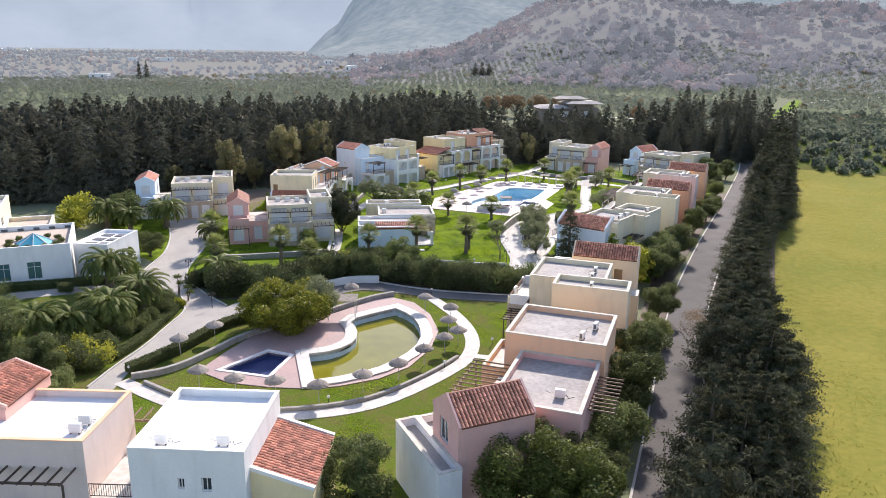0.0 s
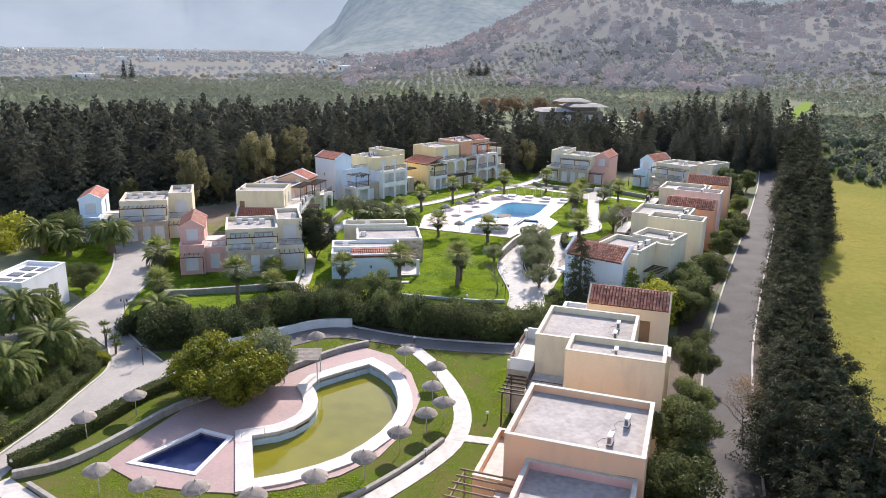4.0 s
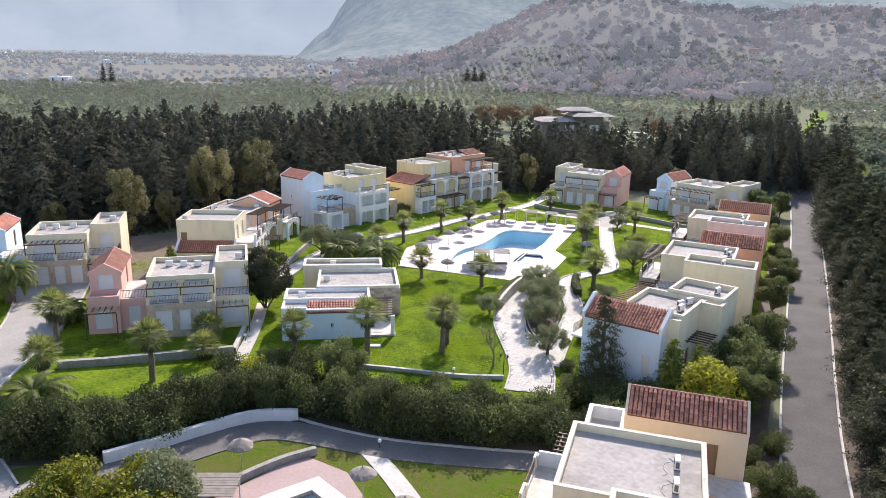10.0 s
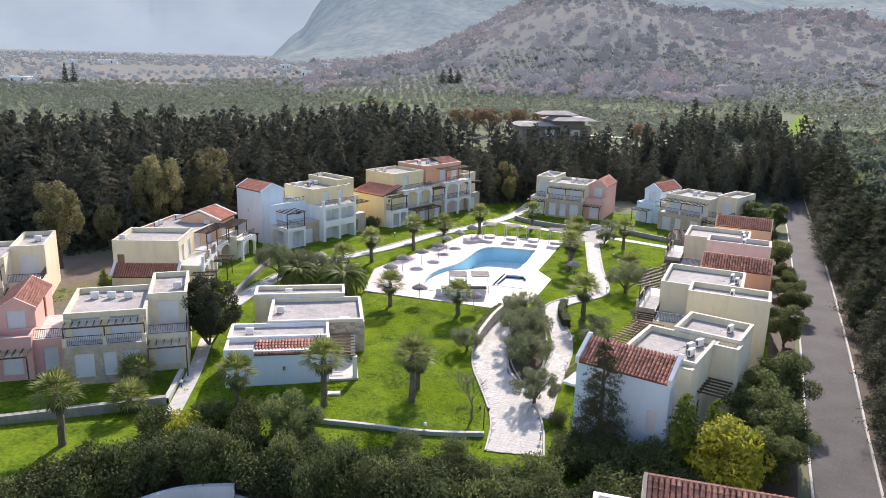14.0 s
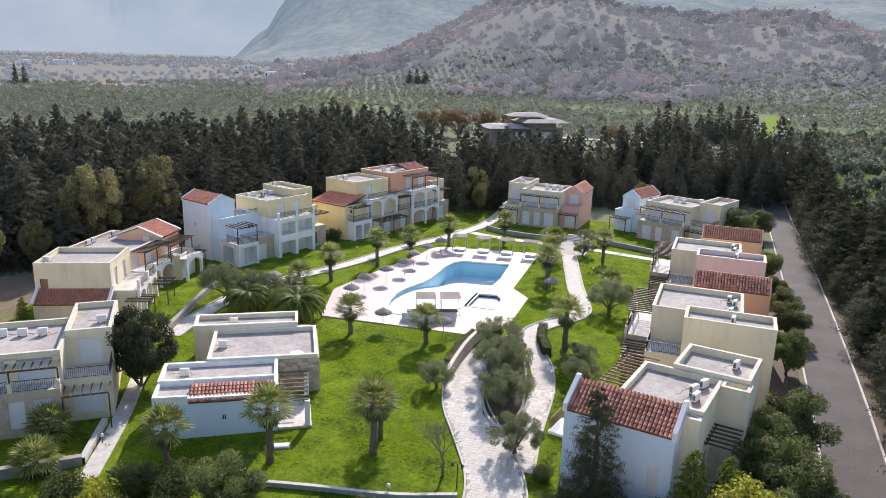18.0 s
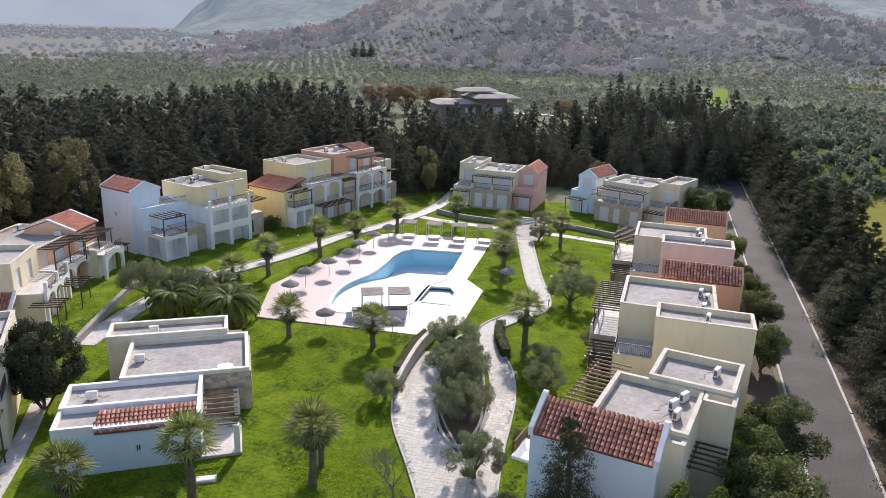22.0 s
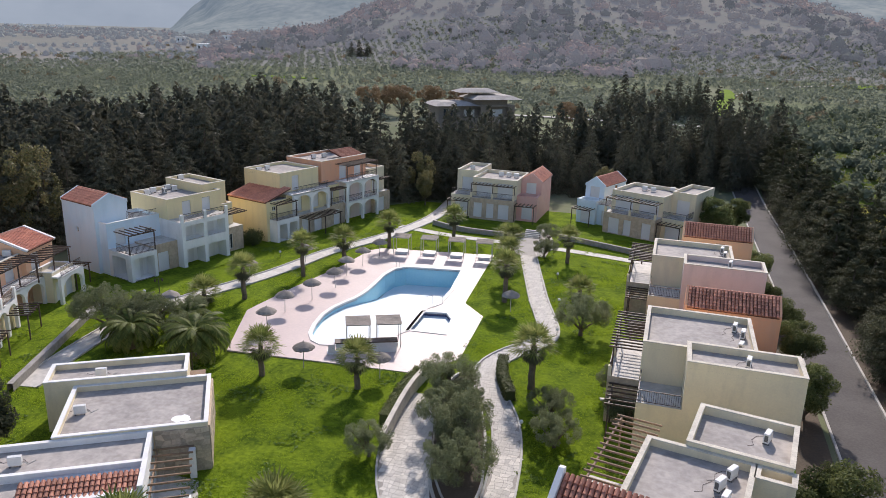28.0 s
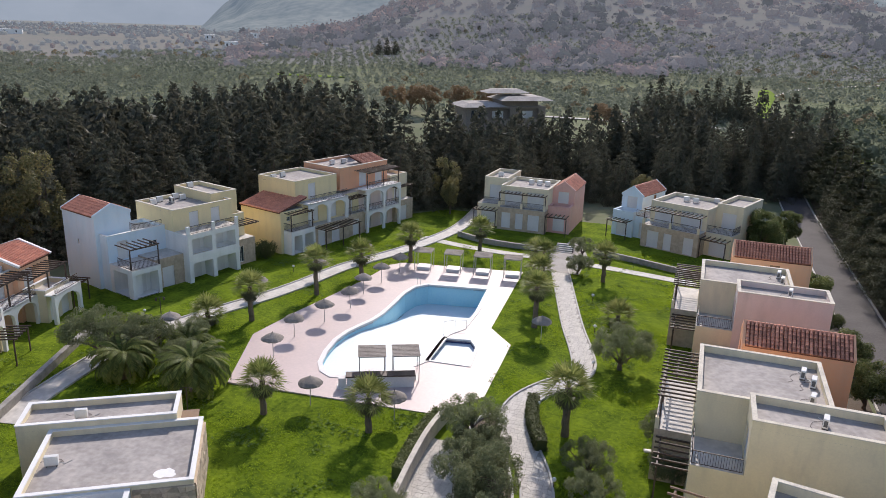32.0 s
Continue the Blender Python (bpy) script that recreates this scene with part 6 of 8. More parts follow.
PALMS = [fan_palm(s, t) for s, t in ((21, 2.6), (22, 3.2), (23, 3.9))]
LOWPALM = fan_palm(24, 1.0)
palm_label = "fan palm with a shaggy trunk on the lawn"
for k, (x, y, v, s) in enumerate(((-11.2, -4.2, 0, 0.95), (-3.1, -3.6, 0, 0.95), (9.8, 0.9, 1, 1.1), (1.0, 33.4, 1, 0.95), (1.9, 26.8, 1, 1.0), (3.4, 19.2, 2, 1.0), (7.5, 35.4, 1, 0.95),
                                 (-17.9, 25.6, 0, 1.0), (-19.6, 18.5, 2, 0.95), (-21.7, 9.9, 1, 1.0), (-15.0, 33.0, 1, 1.0), (-8.3, 39.4, 1, 1.0), (-19.4, -40.6, 2, 1.05), (1.1, -23.1, 2, 1.05), (-5.3, -26.8, 2, 1.05),
                                 (-11.2, -30.6, 1, 1.0), (-25.3, -46.9, 1, 1.05), (-31.9, -40.6, 2, 1.1), (0.6, -21.0, 1, 0.8), (2.6, 23.0, 1, 0.85), (-0.6, 36.4, 0, 0.9))):
    plant("fan_palm", pose(x, y, land(x, y), 0, 0, 47 * k) @ Matrix.Diagonal((s, s, s, 1)), PALMS[v], palm_label, "palm", "fan palms", ("trunk", "crown", "skirt"))
for k, (x, y) in enumerate(((-22.0, -30.8), (10.7, 22.4), (-19.2, -34.4), (-24.8, 7.6))):
    plant("fan_palm", pose(x, y, land(x, y), 0, 0, 80 * k), LOWPALM, "low young fan palm on the lawn", "palm", "fan palms", ("trunk", "crown", "skirt"))
DATES = [date_palm(31, 1.6, 3.0), date_palm(32, 2.6, 3.0), date_palm(33, 0.8, 2.6)]
for k, (x, y, v, s) in enumerate(((-31.0, -59.6, 1, 1.05), (-21.4, -63.2, 1, 1.0), (-19.9, -68.6, 1, 0.95), (-21.5, -72.1, 0, 1.0), (-22.8, -75.2, 1, 0.95), (-47.4, -34.8, 1, 1.05), (-56.0, -39.0, 1, 1.0), (-25.6, -66.2, 0, 0.8), (-21.6, -50.4, 0, 1.0), (-18.0, -3.2, 0, 0.95),
                                 (-24.2, -3.6, 0, 0.85), (-27.6, 2.2, 2, 0.85), (-22.2, 1.6, 2, 0.8), (-37.4, -35.4, 0, 0.7), (13.6, -88.8, 1, 0.7), (-51.5, -38.5, 1, 0.8))):
    plant("date_palm", pose(x, y, land(x, y), 0, 0, 61 * k) @ Matrix.Diagonal((1.3 * s, 1.3 * s, 1.15 * s, 1)), DATES[v], "feathery date palm with arching fronds", "palm", "date palms")
OLIVES = [broadleaf(s, 3.0, 2.2, L_OLIVE, 15000, 0.054, 0.4, 64, lump=(0.08, 0.21), spread=0.86, squash=1.1) for s in (41, 42, 43)]
for k, (x, y, s) in enumerate(((4.2, -2.4, 1.15), (5.2, -5.4, 1.0), (6.2, -8.2, 1.3), (7.8, -12.6, 1.15), (6.6, -10.4, 0.8), (5.6, -3.4, 0.7), (17.2, -2.0, 0.8), (19.6, -0.6, 0.7), (12.1, 13.2, 1.25), (12.1, -3.4, 0.85), (16.6, 1.8, 0.9), (-28.4, -1.6, 1.45), (-25.2, -0.4, 1.2), (-23.4, 3.2, 0.8), (-20.6, -1.2, 0.9),
                             (1.3, -11.6, 0.8), (12.9, -6.6, 0.85), (20.4, 15.4, 0.75), (4.4, 36.8, 0.8), (10.6, -19.0, 1.0), (3.6, 44.4, 0.8))):
    plant("olive_tree", pose(x, y, land(x, y), 0, 0, 71 * k) @ Matrix.Diagonal((s, s, s, 1)), OLIVES[k % 3], "grey-green olive tree with a gnarled trunk", "tree", "olive trees")
ficus = broadleaf(51, 6.4, 5.2, L_FICUS, 34000, 0.15, 0.1, 80, lump=(0.16, 0.27), spread=0.80)
plant("ficus_tree", pose(-3.9, -59.0, LOW - 0.9, 0, 0, 20), ficus, "large round glossy ficus tree by the lagoon", "tree", "garden trees")
plant("garden_tree", pose(-2.2, -55.6, LOW, 0, 0, 20), broadleaf(52, 5.4, 2.5, L_OLIVE, 9000, 0.13, 0.1, 24), "grey-green leafy tree beside the ficus", "tree", "garden trees")
dark = broadleaf(57, 8.8, 3.3, L_CONIR, 34000, 0.11, 1.0, 90, squash=0.9, lump=(0.12, 0.30), spread=0.76)
plant("dark_tree", pose(-22.2, -21.4, -2.1), dark, "tall dense dark green tree beside the bungalow", "tree", "garden trees")
plant("lime_tree", pose(26.4, -25.6, -1.0) @ Matrix.Diagonal((1.2, 1.2, 1.2, 1)), broadleaf(54, 4.2, 2.5, L_LIME, 5000, 0.16, 0.1), "rounded lime green leafy tree", "tree", "garden trees")
L_CYP = leafmat("garden_cypress_leaf", (0.095, 0.145, 0.026), (0.23, 0.275, 0.05), glow=0.42, spec=0.1)
CYP = [conifer(s, 4.2, 1.15, 420, 14, 0.10, L_CYP, base=0.02, power=0.5) for s in (61, 62)]
for x, y, s in ((23.1, -24.2, 1.45), (25.1, -23.4, 1.35), (-40.6, -17.6, 0.85)):
    plant("small_cypress", pose(x, y, land(x, y)) @ Matrix.Diagonal((0.85 * s, 0.85 * s, s, 1)), CYP[0], "small upright green cypress", "tree", "garden trees")
plant("blue_cypress", pose(17.2, -24.6, -1.2) @ Matrix.Diagonal((1.4, 1.4, 2.05, 1)), conifer(63, 4.6, 1.6, 420, 70, 0.042, L_CONIR, base=0.02, power=0.65), "bluish open cypress before the white wall", "tree", "garden trees")
ROADTREE = [broadleaf(s, H, R, L_BUSH, 15000, 0.10, 0.3, 40, lump=(0.16, 0.36), spread=0.76) for s, H, R in ((71, 4.9, 2.7), (72, 4.4, 2.9), (73, 5.4, 2.4))]
for k, (x, y, s) in enumerate(((29.6, -11.4, 1.05), (28.6, -18.0, 1.15), (28.6, -24.0, 0.9), (31.8, -36.6, 0.85), (32.6, -44.4, 0.8), (33.6, -55.0, 1.2), (33.9, -62.0, 1.25), (34.2, -69.0, 1.15), (32.4, -49.5, 0.8), (30.4, 13.6, 0.85), (30.0, 21.5, 0.75), (29.8, 3.4, 0.85), (28.8, 36.0, 0.8), (29.4, 29.4, 0.55), (24.6, 55.6, 1.1),
                             (34.6, -75.6, 1.05), (31.6, -66.0, 0.5), (21.7, -84.4, 1.2), (3.0, -101.0, 0.9), (-37.4, -47.4, 0.85), (-14.4, -80.5, 0.9), (-20.5, -80.5, 1.1), (-56.5, -34.6, 1.2), (28.4, 62.0, 0.9), (-4.2, -33.4, 0.95), (29.2, -20.6, 1.0), (27.9, -15.0, 0.9))):
    plant("leafy_tree", pose(x, y, land(x, y), 0, 0, 53 * k) @ Matrix.Diagonal((s, s, s, 1)), ROADTREE[k % 3], "dense green leafy tree close to the houses", "tree", "garden trees")
BUSHES = [shrub(s, 1.9, 2.2, L_BUSH, 4600, 0.088, 22) for s in (81, 82, 83)]
OLEANDER = [shrub(s, 1.9, 2.4, L_HEDGE, 4600, 0.088, 22) for s in (84, 85)]
hp = ribbon(HEDGE, 0.01)[: len(ribbon(HEDGE, 0.01)) // 2]
u, k = 0.0, 0
for (a, b), (c, d) in zip(hp, hp[1:]):
    ln = math.hypot(c - a, d - b)
    n = (-(d - b) / ln, (c - a) / ln)
    while u < ln:
        for off in (1.7, 3.2, 4.7):
            x, y = a + (c - a) * u / ln + n[0] * off + rnd.uniform(-0.4, 0.4), b + (d - b) * u / ln + n[1] * off + rnd.uniform(-0.4, 0.4)
            s = rnd.uniform(0.85, 1.35)
            v = BUSHES[k % 3] if k % 4 == 2 else OLEANDER[k % 2]
            plant("hedge_shrub", pose(x, y, land(x, y) - 0.05, 0, 0, rnd.uniform(0, 360)) @ Matrix.Diagonal((s, s, rnd.uniform(0.8, 1.15) * (1.5 if off < 2 else 1.6 if off < 4 else 1.2), 1)), v, "dense dark green flowering hedge shrub", "shrub", "hedge shrubs", ("stem", "foliage"))
            k += 1
        u += 2.1
    u -= ln
for k, (x, y, s) in enumerate(((-14.8, -36.0, 0.9), (-11.4, -33.6, 1.1), (-8.6, -33.0, 1.2), (-5.6, -31.6, 0.8), (4.4, -30.4, 0.8), (7.6, -29.2, 0.7), (18.8, -27.6, 1.1), (21.2, -26.6, 1.0), (14.6, -24.6, 0.6), (13.4, -21.4, 0.5), (29.6, -30.5, 0.8), (31.4, -27.6, 0.8),
                             (-26.4, -70.8, 0.9), (-18.2, -65.4, 0.9), (-18.9, -62.4, 0.9), (-20.6, -60.4, 0.8), (-22.6, -58.8, 0.7), (-17.6, -69.0, 0.9), (-15.2, -73.6, 1.0), (12.7, -14.2, 0.55), (-15.6, -51.6, 0.9), (-17.2, -51.4, 1.0), (-16.2, -49.4, 1.0), (-14.4, -50.0, 0.9), (-18.4, -53.0, 0.7), (-16.2, -53.4, 0.65), (-14.0, -52.2, 0.7), (-15.0, -77.4, 1.2), (-12.4, -80.8, 1.1), (-10.8, -83.6, 1.2), (-15.6, -81.4, 1.3), (-13.6, -84.4, 1.2), (-13.4, -76.4, 0.9), (-18.4, -77.5, 1.3), (-32.0, -72.4, 1.2), (-38.2, -69.6, 1.1), (-28.4, -75.0, 1.2), (-17.4, -67.0, 0.8), (-23.6, -61.6, 0.8), (-22.8, -53.4, 0.9), (-20.4, -52.6, 0.9), (-18.6, -50.4, 0.9), (-34.0, -63.6, 0.6),
                             (30.6, -5.0, 0.7), (26.2, 58.6, 1.4), (27.4, 51.0, 1.0), (25.4, 46.2, 0.9), (-11.0, 46.6, 0.4), (-31.4, 27.2, 0.9), (33.2, -50.0, 0.8), (34.6, -58.8, 0.7), (20.6, -12.4, 0.7), (19.4, -31.0, 1.3), (20.8, -33.4, 1.2), (21.8, -30.6, 1.25), (22.6, -33.0, 1.1), (24.2, -31.0, 1.1), (18.6, -33.2, 1.2), (19.6, -26.0, 1.25), (21.6, -26.4, 1.2), (23.8, -27.8, 1.1), (21.2, -24.6, 1.0), (16.0, -27.6, 1.2), (22.0, 12.6, 0.7), (-58.5, -36.0, 1.2))):
    plant("garden_shrub", pose(x, y, land(x, y) - 0.04, 0, 0, 37 * k) @ Matrix.Diagonal((s, s, s, 1)), BUSHES[k % 3] if k % 3 else OLEANDER[0], "rounded green garden shrub", "shrub", "garden shrubs", ("stem", "foliage"))
for k, (x, y, s) in enumerate(((-62.8, -39.4, 2.1), (-60.4, -41.6, 1.6), (-13.9, -75.6, 1.05), (-17.0, -74.4, 0.9), (-15.4, -77.8, 1.1), (-19.4, -59.6, 0.5), (-11.9, -36.2, 1.0), (-9.4, -37.0, 0.85))):
    plant("lime_shrub", pose(x, y, land(x, y) - 0.04, 0, 0, 37 * k) @ Matrix.Diagonal((s, s, s, 1)), shrub(90 + k, 2.0, 2.4, L_LIME, 1300, 0.15), "bright yellow-green garden shrub", "shrub", "garden shrubs", ("stem", "foliage"))
clipped_later = [((6.7, 4.6), (7.2, 1.6), (8.7, -1.6)), ((0.9, -0.2), (0.6, -3.6), (0.9, -7.8))]
# paler trees at the wood's edge
L_PALE = leafmat("pale_tree_leaf", (0.14, 0.15, 0.065), (0.29, 0.25, 0.115), rand=0.15, glow=0.45)
PALETREE = [broadleaf(s, 8.0, 2.3, L_PALE, 14000, 0.10, 0.6, 56, squash=1.5, lump=(0.11, 0.27), spread=0.82) for s in (101, 102)]
for k, (x, y, s) in enumerate(((-54.6, 5.0, 1.66), (-53.4, 14.6, 1.72), (-54.8, -11.8, 1.5), (-56.5, -2.5, 0.85), (-41.0, 47.9, 1.1), (-20.7, 61.6, 1.05), (-18.6, 57.6, 0.75), (-47, 30, 0.75), (8, 72, 0.8), (-66, -15, 0.8), (-30, 54, 0.7))):
    plant("pale_tree", pose(x, y, land(x, y), 0, 0, 37 * k) @ Matrix.Diagonal((s, s, s, 1)), PALETREE[k % 2], "paler green tree at the edge of the wood", "tree", "garden trees")
RUST = broadleaf(103, 6.6, 3.4, L_RUST, 9000, 0.12, 0.8, 48, lump=(0.10, 0.26), spread=0.86)
for k, (x, y, s) in enumerate(((-52, 134, 1.3), (-45, 139, 1.3), (-58, 137, 1.2), (-38, 142, 1.2), (-8, 132, 1.0), (-5, 128, 0.9), (-64, 140, 1.1))):
    plant("autumn_tree", pose(x, y, land(x, y), 0, 0, 50 * k) @ Matrix.Diagonal((s, s, s, 1)), RUST, "rusty brown leafless-looking autumn tree", "tree", "autumn trees")


def bare_tree(seed, H):
    rng = random.Random(seed)
    bm = bmesh.new()
    def grow_limb(p, d, ln, r, lv):
        q = p + d * ln
        tube(bm, [tuple(p), tuple(p.lerp(q, 0.5) + Vector((rng.uniform(-0.05, 0.05), rng.uniform(-0.05, 0.05), 0))), tuple(q)], [r, r * 0.8, r * 0.6], 4)
        if lv:
            for _ in range(3):
                e = (d + Vector((rng.uniform(-0.9, 0.9), rng.uniform(-0.9, 0.9), rng.uniform(-0.1, 0.6)))).normalized()
                grow_limb(q, e, ln * rng.uniform(0.6, 0.85), r * 0.55, lv - 1)
    grow_limb(Vector((0, 0, -0.2)), Vector((0, 0, 1)), H * 0.26, 0.07, 5)
    me = bpy.data.meshes.new("limb"); bm.to_mesh(me); bm.free(); me.materials.append(TWIG)
    return me


for x, y, s in ((6.8, -23.6, 2.0), (47.6, -44.6, 1.35), (47.0, -47.4, 1.2)):
    h = thing("bare_tree", pose(x, y, land(x, y)) @ Matrix.Diagonal((s, s, s, 1)), "leafless young tree with fine twigs", "tree", "garden trees")
    link("limb", bare_tree(7, 3.0), h)


RTWIG = mat("reddish_twig", (0.30, 0.17, 0.10), (0.22, 0.13, 0.085))
h = thing("autumn_tree", pose(37.0, -45.6, -1.5) @ Matrix.Diagonal((1.4, 1.4, 1.25, 1)), "bare rusty tree with fine twigs beside the road", "tree", "autumn trees")
me = bare_tree(17, 3.8); me.materials.clear(); me.materials.append(RTWIG)
link("limb", me, h)
link("crown", broadleaf(104, 4.2, 1.5, L_RUST, 2400, 0.045, 0.9, 14)[1], h)


L_FEATHER = leafmat("feathery_tree_leaf", (0.052, 0.078, 0.018), (0.185, 0.205, 0.048), glow=0.4, spec=0.15)
GREENTREE = broadleaf(105, 6.4, 3.6, L_FEATHER, 48000, 0.085, 0.4, 80, lump=(0.10, 0.24), spread=0.80, squash=1.5)
plant("leafy_tree", pose(32.7, -79.2, -1.6) @ Matrix.Diagonal((1.4, 1.4, 1.06, 1)), GREENTREE, "large bright green leafy tree by the end house", "tree", "garden trees")


def clipped_hedge(pts, w, high, label):
    """A low hedge cut square, of fine leaves over a dark core."""
    rng = np.random.default_rng(len(pts) + int(abs(pts[0][0]) * 10))
    line = ribbon(pts, 0.01)[: len(ribbon(pts, 0.01)) // 2]
    P, O = [], []
    for (a, b), (c, d) in zip(line, line[1:]):
        ln = math.hypot(c - a, d - b)
        n = max(4, int(ln * 420 * (w + 2 * high) / 2.6))
        u, v = rng.random(n), rng.uniform(-1, 1, n)
        side = rng.random(n) < 2 * high / (w + 2 * high)
        nx2, ny2 = -(d - b) / ln, (c - a) / ln
        off = np.where(side, np.sign(v) * w / 2, v * w / 2) + rng.normal(size=n) * 0.05
        z = np.where(side, rng.random(n) * high, high + rng.normal(size=n) * 0.05)
        x, y = a + (c - a) * u + nx2 * off, b + (d - b) * u + ny2 * off
        P.append(np.stack([x, y, z + np.array([land(float(p), float(q)) for p, q in zip(x, y)])], 1))
        O.append(np.stack([np.where(side, np.sign(v) * nx2, 0), np.where(side, np.sign(v) * ny2, 0), np.where(side, 0.2, 1.0)], 1))
    vs, fs = leaves(np.concatenate(P), 0.085, rng, np.concatenate(O) * 1.2, 0.6)
    h = thing("clipped_hedge", pose(0, 0, 0), label, "hedge", "clipped hedges")
    bm = bmesh.new(); rows = []
    for i, p in enumerate(line):
        d = (Vector(line[min(i + 1, len(line) - 1)]) - Vector(line[max(i - 1, 0)])).normalized()
        o, z = Vector((-d.y, d.x)) * (w / 2 - 0.06), land(*p)
        rows.append([bm.verts.new(c) for c in ((p[0] - o.x, p[1] - o.y, z - 0.1), (p[0] - o.x, p[1] - o.y, z + high - 0.06), (p[0] + o.x, p[1] + o.y, z + high - 0.06), (p[0] + o.x, p[1] + o.y, z - 0.1))])
    for q, r in zip(rows, rows[1:]):
        for i in range(3):
            bm.faces.new((q[i], q[i + 1], r[i + 1], r[i]))
    bm.faces.new(rows[0]); bm.faces.new(rows[-1][::-1])
    part("core", bm, L_BUSH, h)
    link("foliage", arrays("foliage", vs, fs, L_BUSH), h)


clipped_hedge([(-9.7, -75.4), (-9.4, -72.4), (-9.4, -69.2), (-9.9, -65.2), (-10.2, -61.4), (-9.0, -58.4)], 1.1, 0.9, "low clipped dark hedge beside the drive")
clipped_hedge([(-40.6, -67.6), (-37.6, -64.0), (-35.2, -60.8), (-32.4, -57.6)], 1.2, 0.8, "low clipped hedge under the reception windows")
clipped_hedge([(-13.4, -74.0), (-14.6, -69.6), (-16.6, -65.4), (-18.2, -61.6), (-20.4, -58.9)], 1.0, 0.7, "low clipped hedge beside the drive")
clipped_hedge([(-26.0, -49.6), (-23.4, -51.8), (-20.0, -52.6), (-16.6, -54.2)], 1.5, 0.8, "clipped hedge round the drive's island")
for line in clipped_later:
    clipped_hedge(list(line), 0.8, 0.9, "narrow dark hedge beside the paved path")
for k in range(11):
    a = 2 * math.pi * k / 11
    q = pose(-35.9, -60.9, -0.5, 0, 0, 50) @ Vector((-4.2 + 3.0 * math.cos(a), 3.6 + 3.0 * math.sin(a), 4.33))
    plant("roof_shrub", pose(q.x, q.y, q.z, 0, 0, 40 * k) @ Matrix.Diagonal((0.32, 0.32, 0.3, 1)), BUSHES[k % 3], "small rounded shrub beside the skylight", "shrub", "garden shrubs", ("stem", "foliage"))
plant("small_cypress", pose(-32.4, -54.9, land(-32, -55)) @ Matrix.Diagonal((0.9, 0.9, 0.95, 1)), CYP[1], "small upright green cypress", "tree", "garden trees")


def yucca(x, y, high, seed):
    rng = np.random.default_rng(seed)
    h = thing("yucca", pose(x, y, land(x, y)), "thin stemmed yucca with spiky heads", "yucca", "garden trees")
    for tx, ty, tz in ((0, 0, high), (0.7, -0.3, high * 0.75)):
        bm = bmesh.new(); tube(bm, [(0, 0, -0.2), (tx * 0.4, ty * 0.4, tz * 0.5), (tx, ty, tz)], [0.09, 0.07, 0.05], 6); part("stem", bm, PBARK, h)
        d = rng.normal(size=(90, 3)); d[:, 2] = np.abs(d[:, 2]) * 0.9 - 0.2; d /= np.linalg.norm(d, axis=1)[:, None]
        o = np.array((tx, ty, tz)); side = np.cross(d, rng.normal(size=(90, 3))); side /= np.linalg.norm(side, axis=1)[:, None]
        ln = rng.uniform(0.45, 0.75, 90)[:, None]
        vs = np.stack([np.broadcast_to(o, d.shape), o + d * ln * 0.5 - side * 0.035, o + d * ln, o + d * ln * 0.5 + side * 0.035], 1).reshape(-1, 3)
        link("head", arrays("head", vs, np.arange(360).reshape(90, 4), L_DATE), h)


yucca(-22.2, -56.9, 2.4, 5); yucca(-20.0, -57.6, 1.7, 6)


# ---- far country ----
def scatter(name, spots, material, label, category, seed, quads=9, size=0.55):
    """Many far shrubs or trees as one heap of leaf quads."""
    rng = np.random.default_rng(seed)
    S = np.asarray(spots)                       # x, y, z, radius
    n = len(S)
    d = rng.normal(size=(n, quads, 3)); d /= np.linalg.norm(d, axis=2)[..., None]
    d[..., 2] = np.abs(d[..., 2]) * 0.9
    k = rng.uniform(0.72, 1.12, (n, quads, 1))
    P = S[:, None, :3] + d * k * S[:, None, 3:4] * np.array((0.75, 0.75, 0.85)) + np.array((0, 0, 0.15)) * S[:, None, 3:4]
    P, o = P.reshape(-1, 3), d.reshape(-1, 3)
    vs, fs = leaves(P, np.repeat(S[:, 3] * size, quads), rng, o * 2.6, 0.8)
    return tagged(new(name, arrays(name, vs, fs, material)), label, category, kind="stuff")


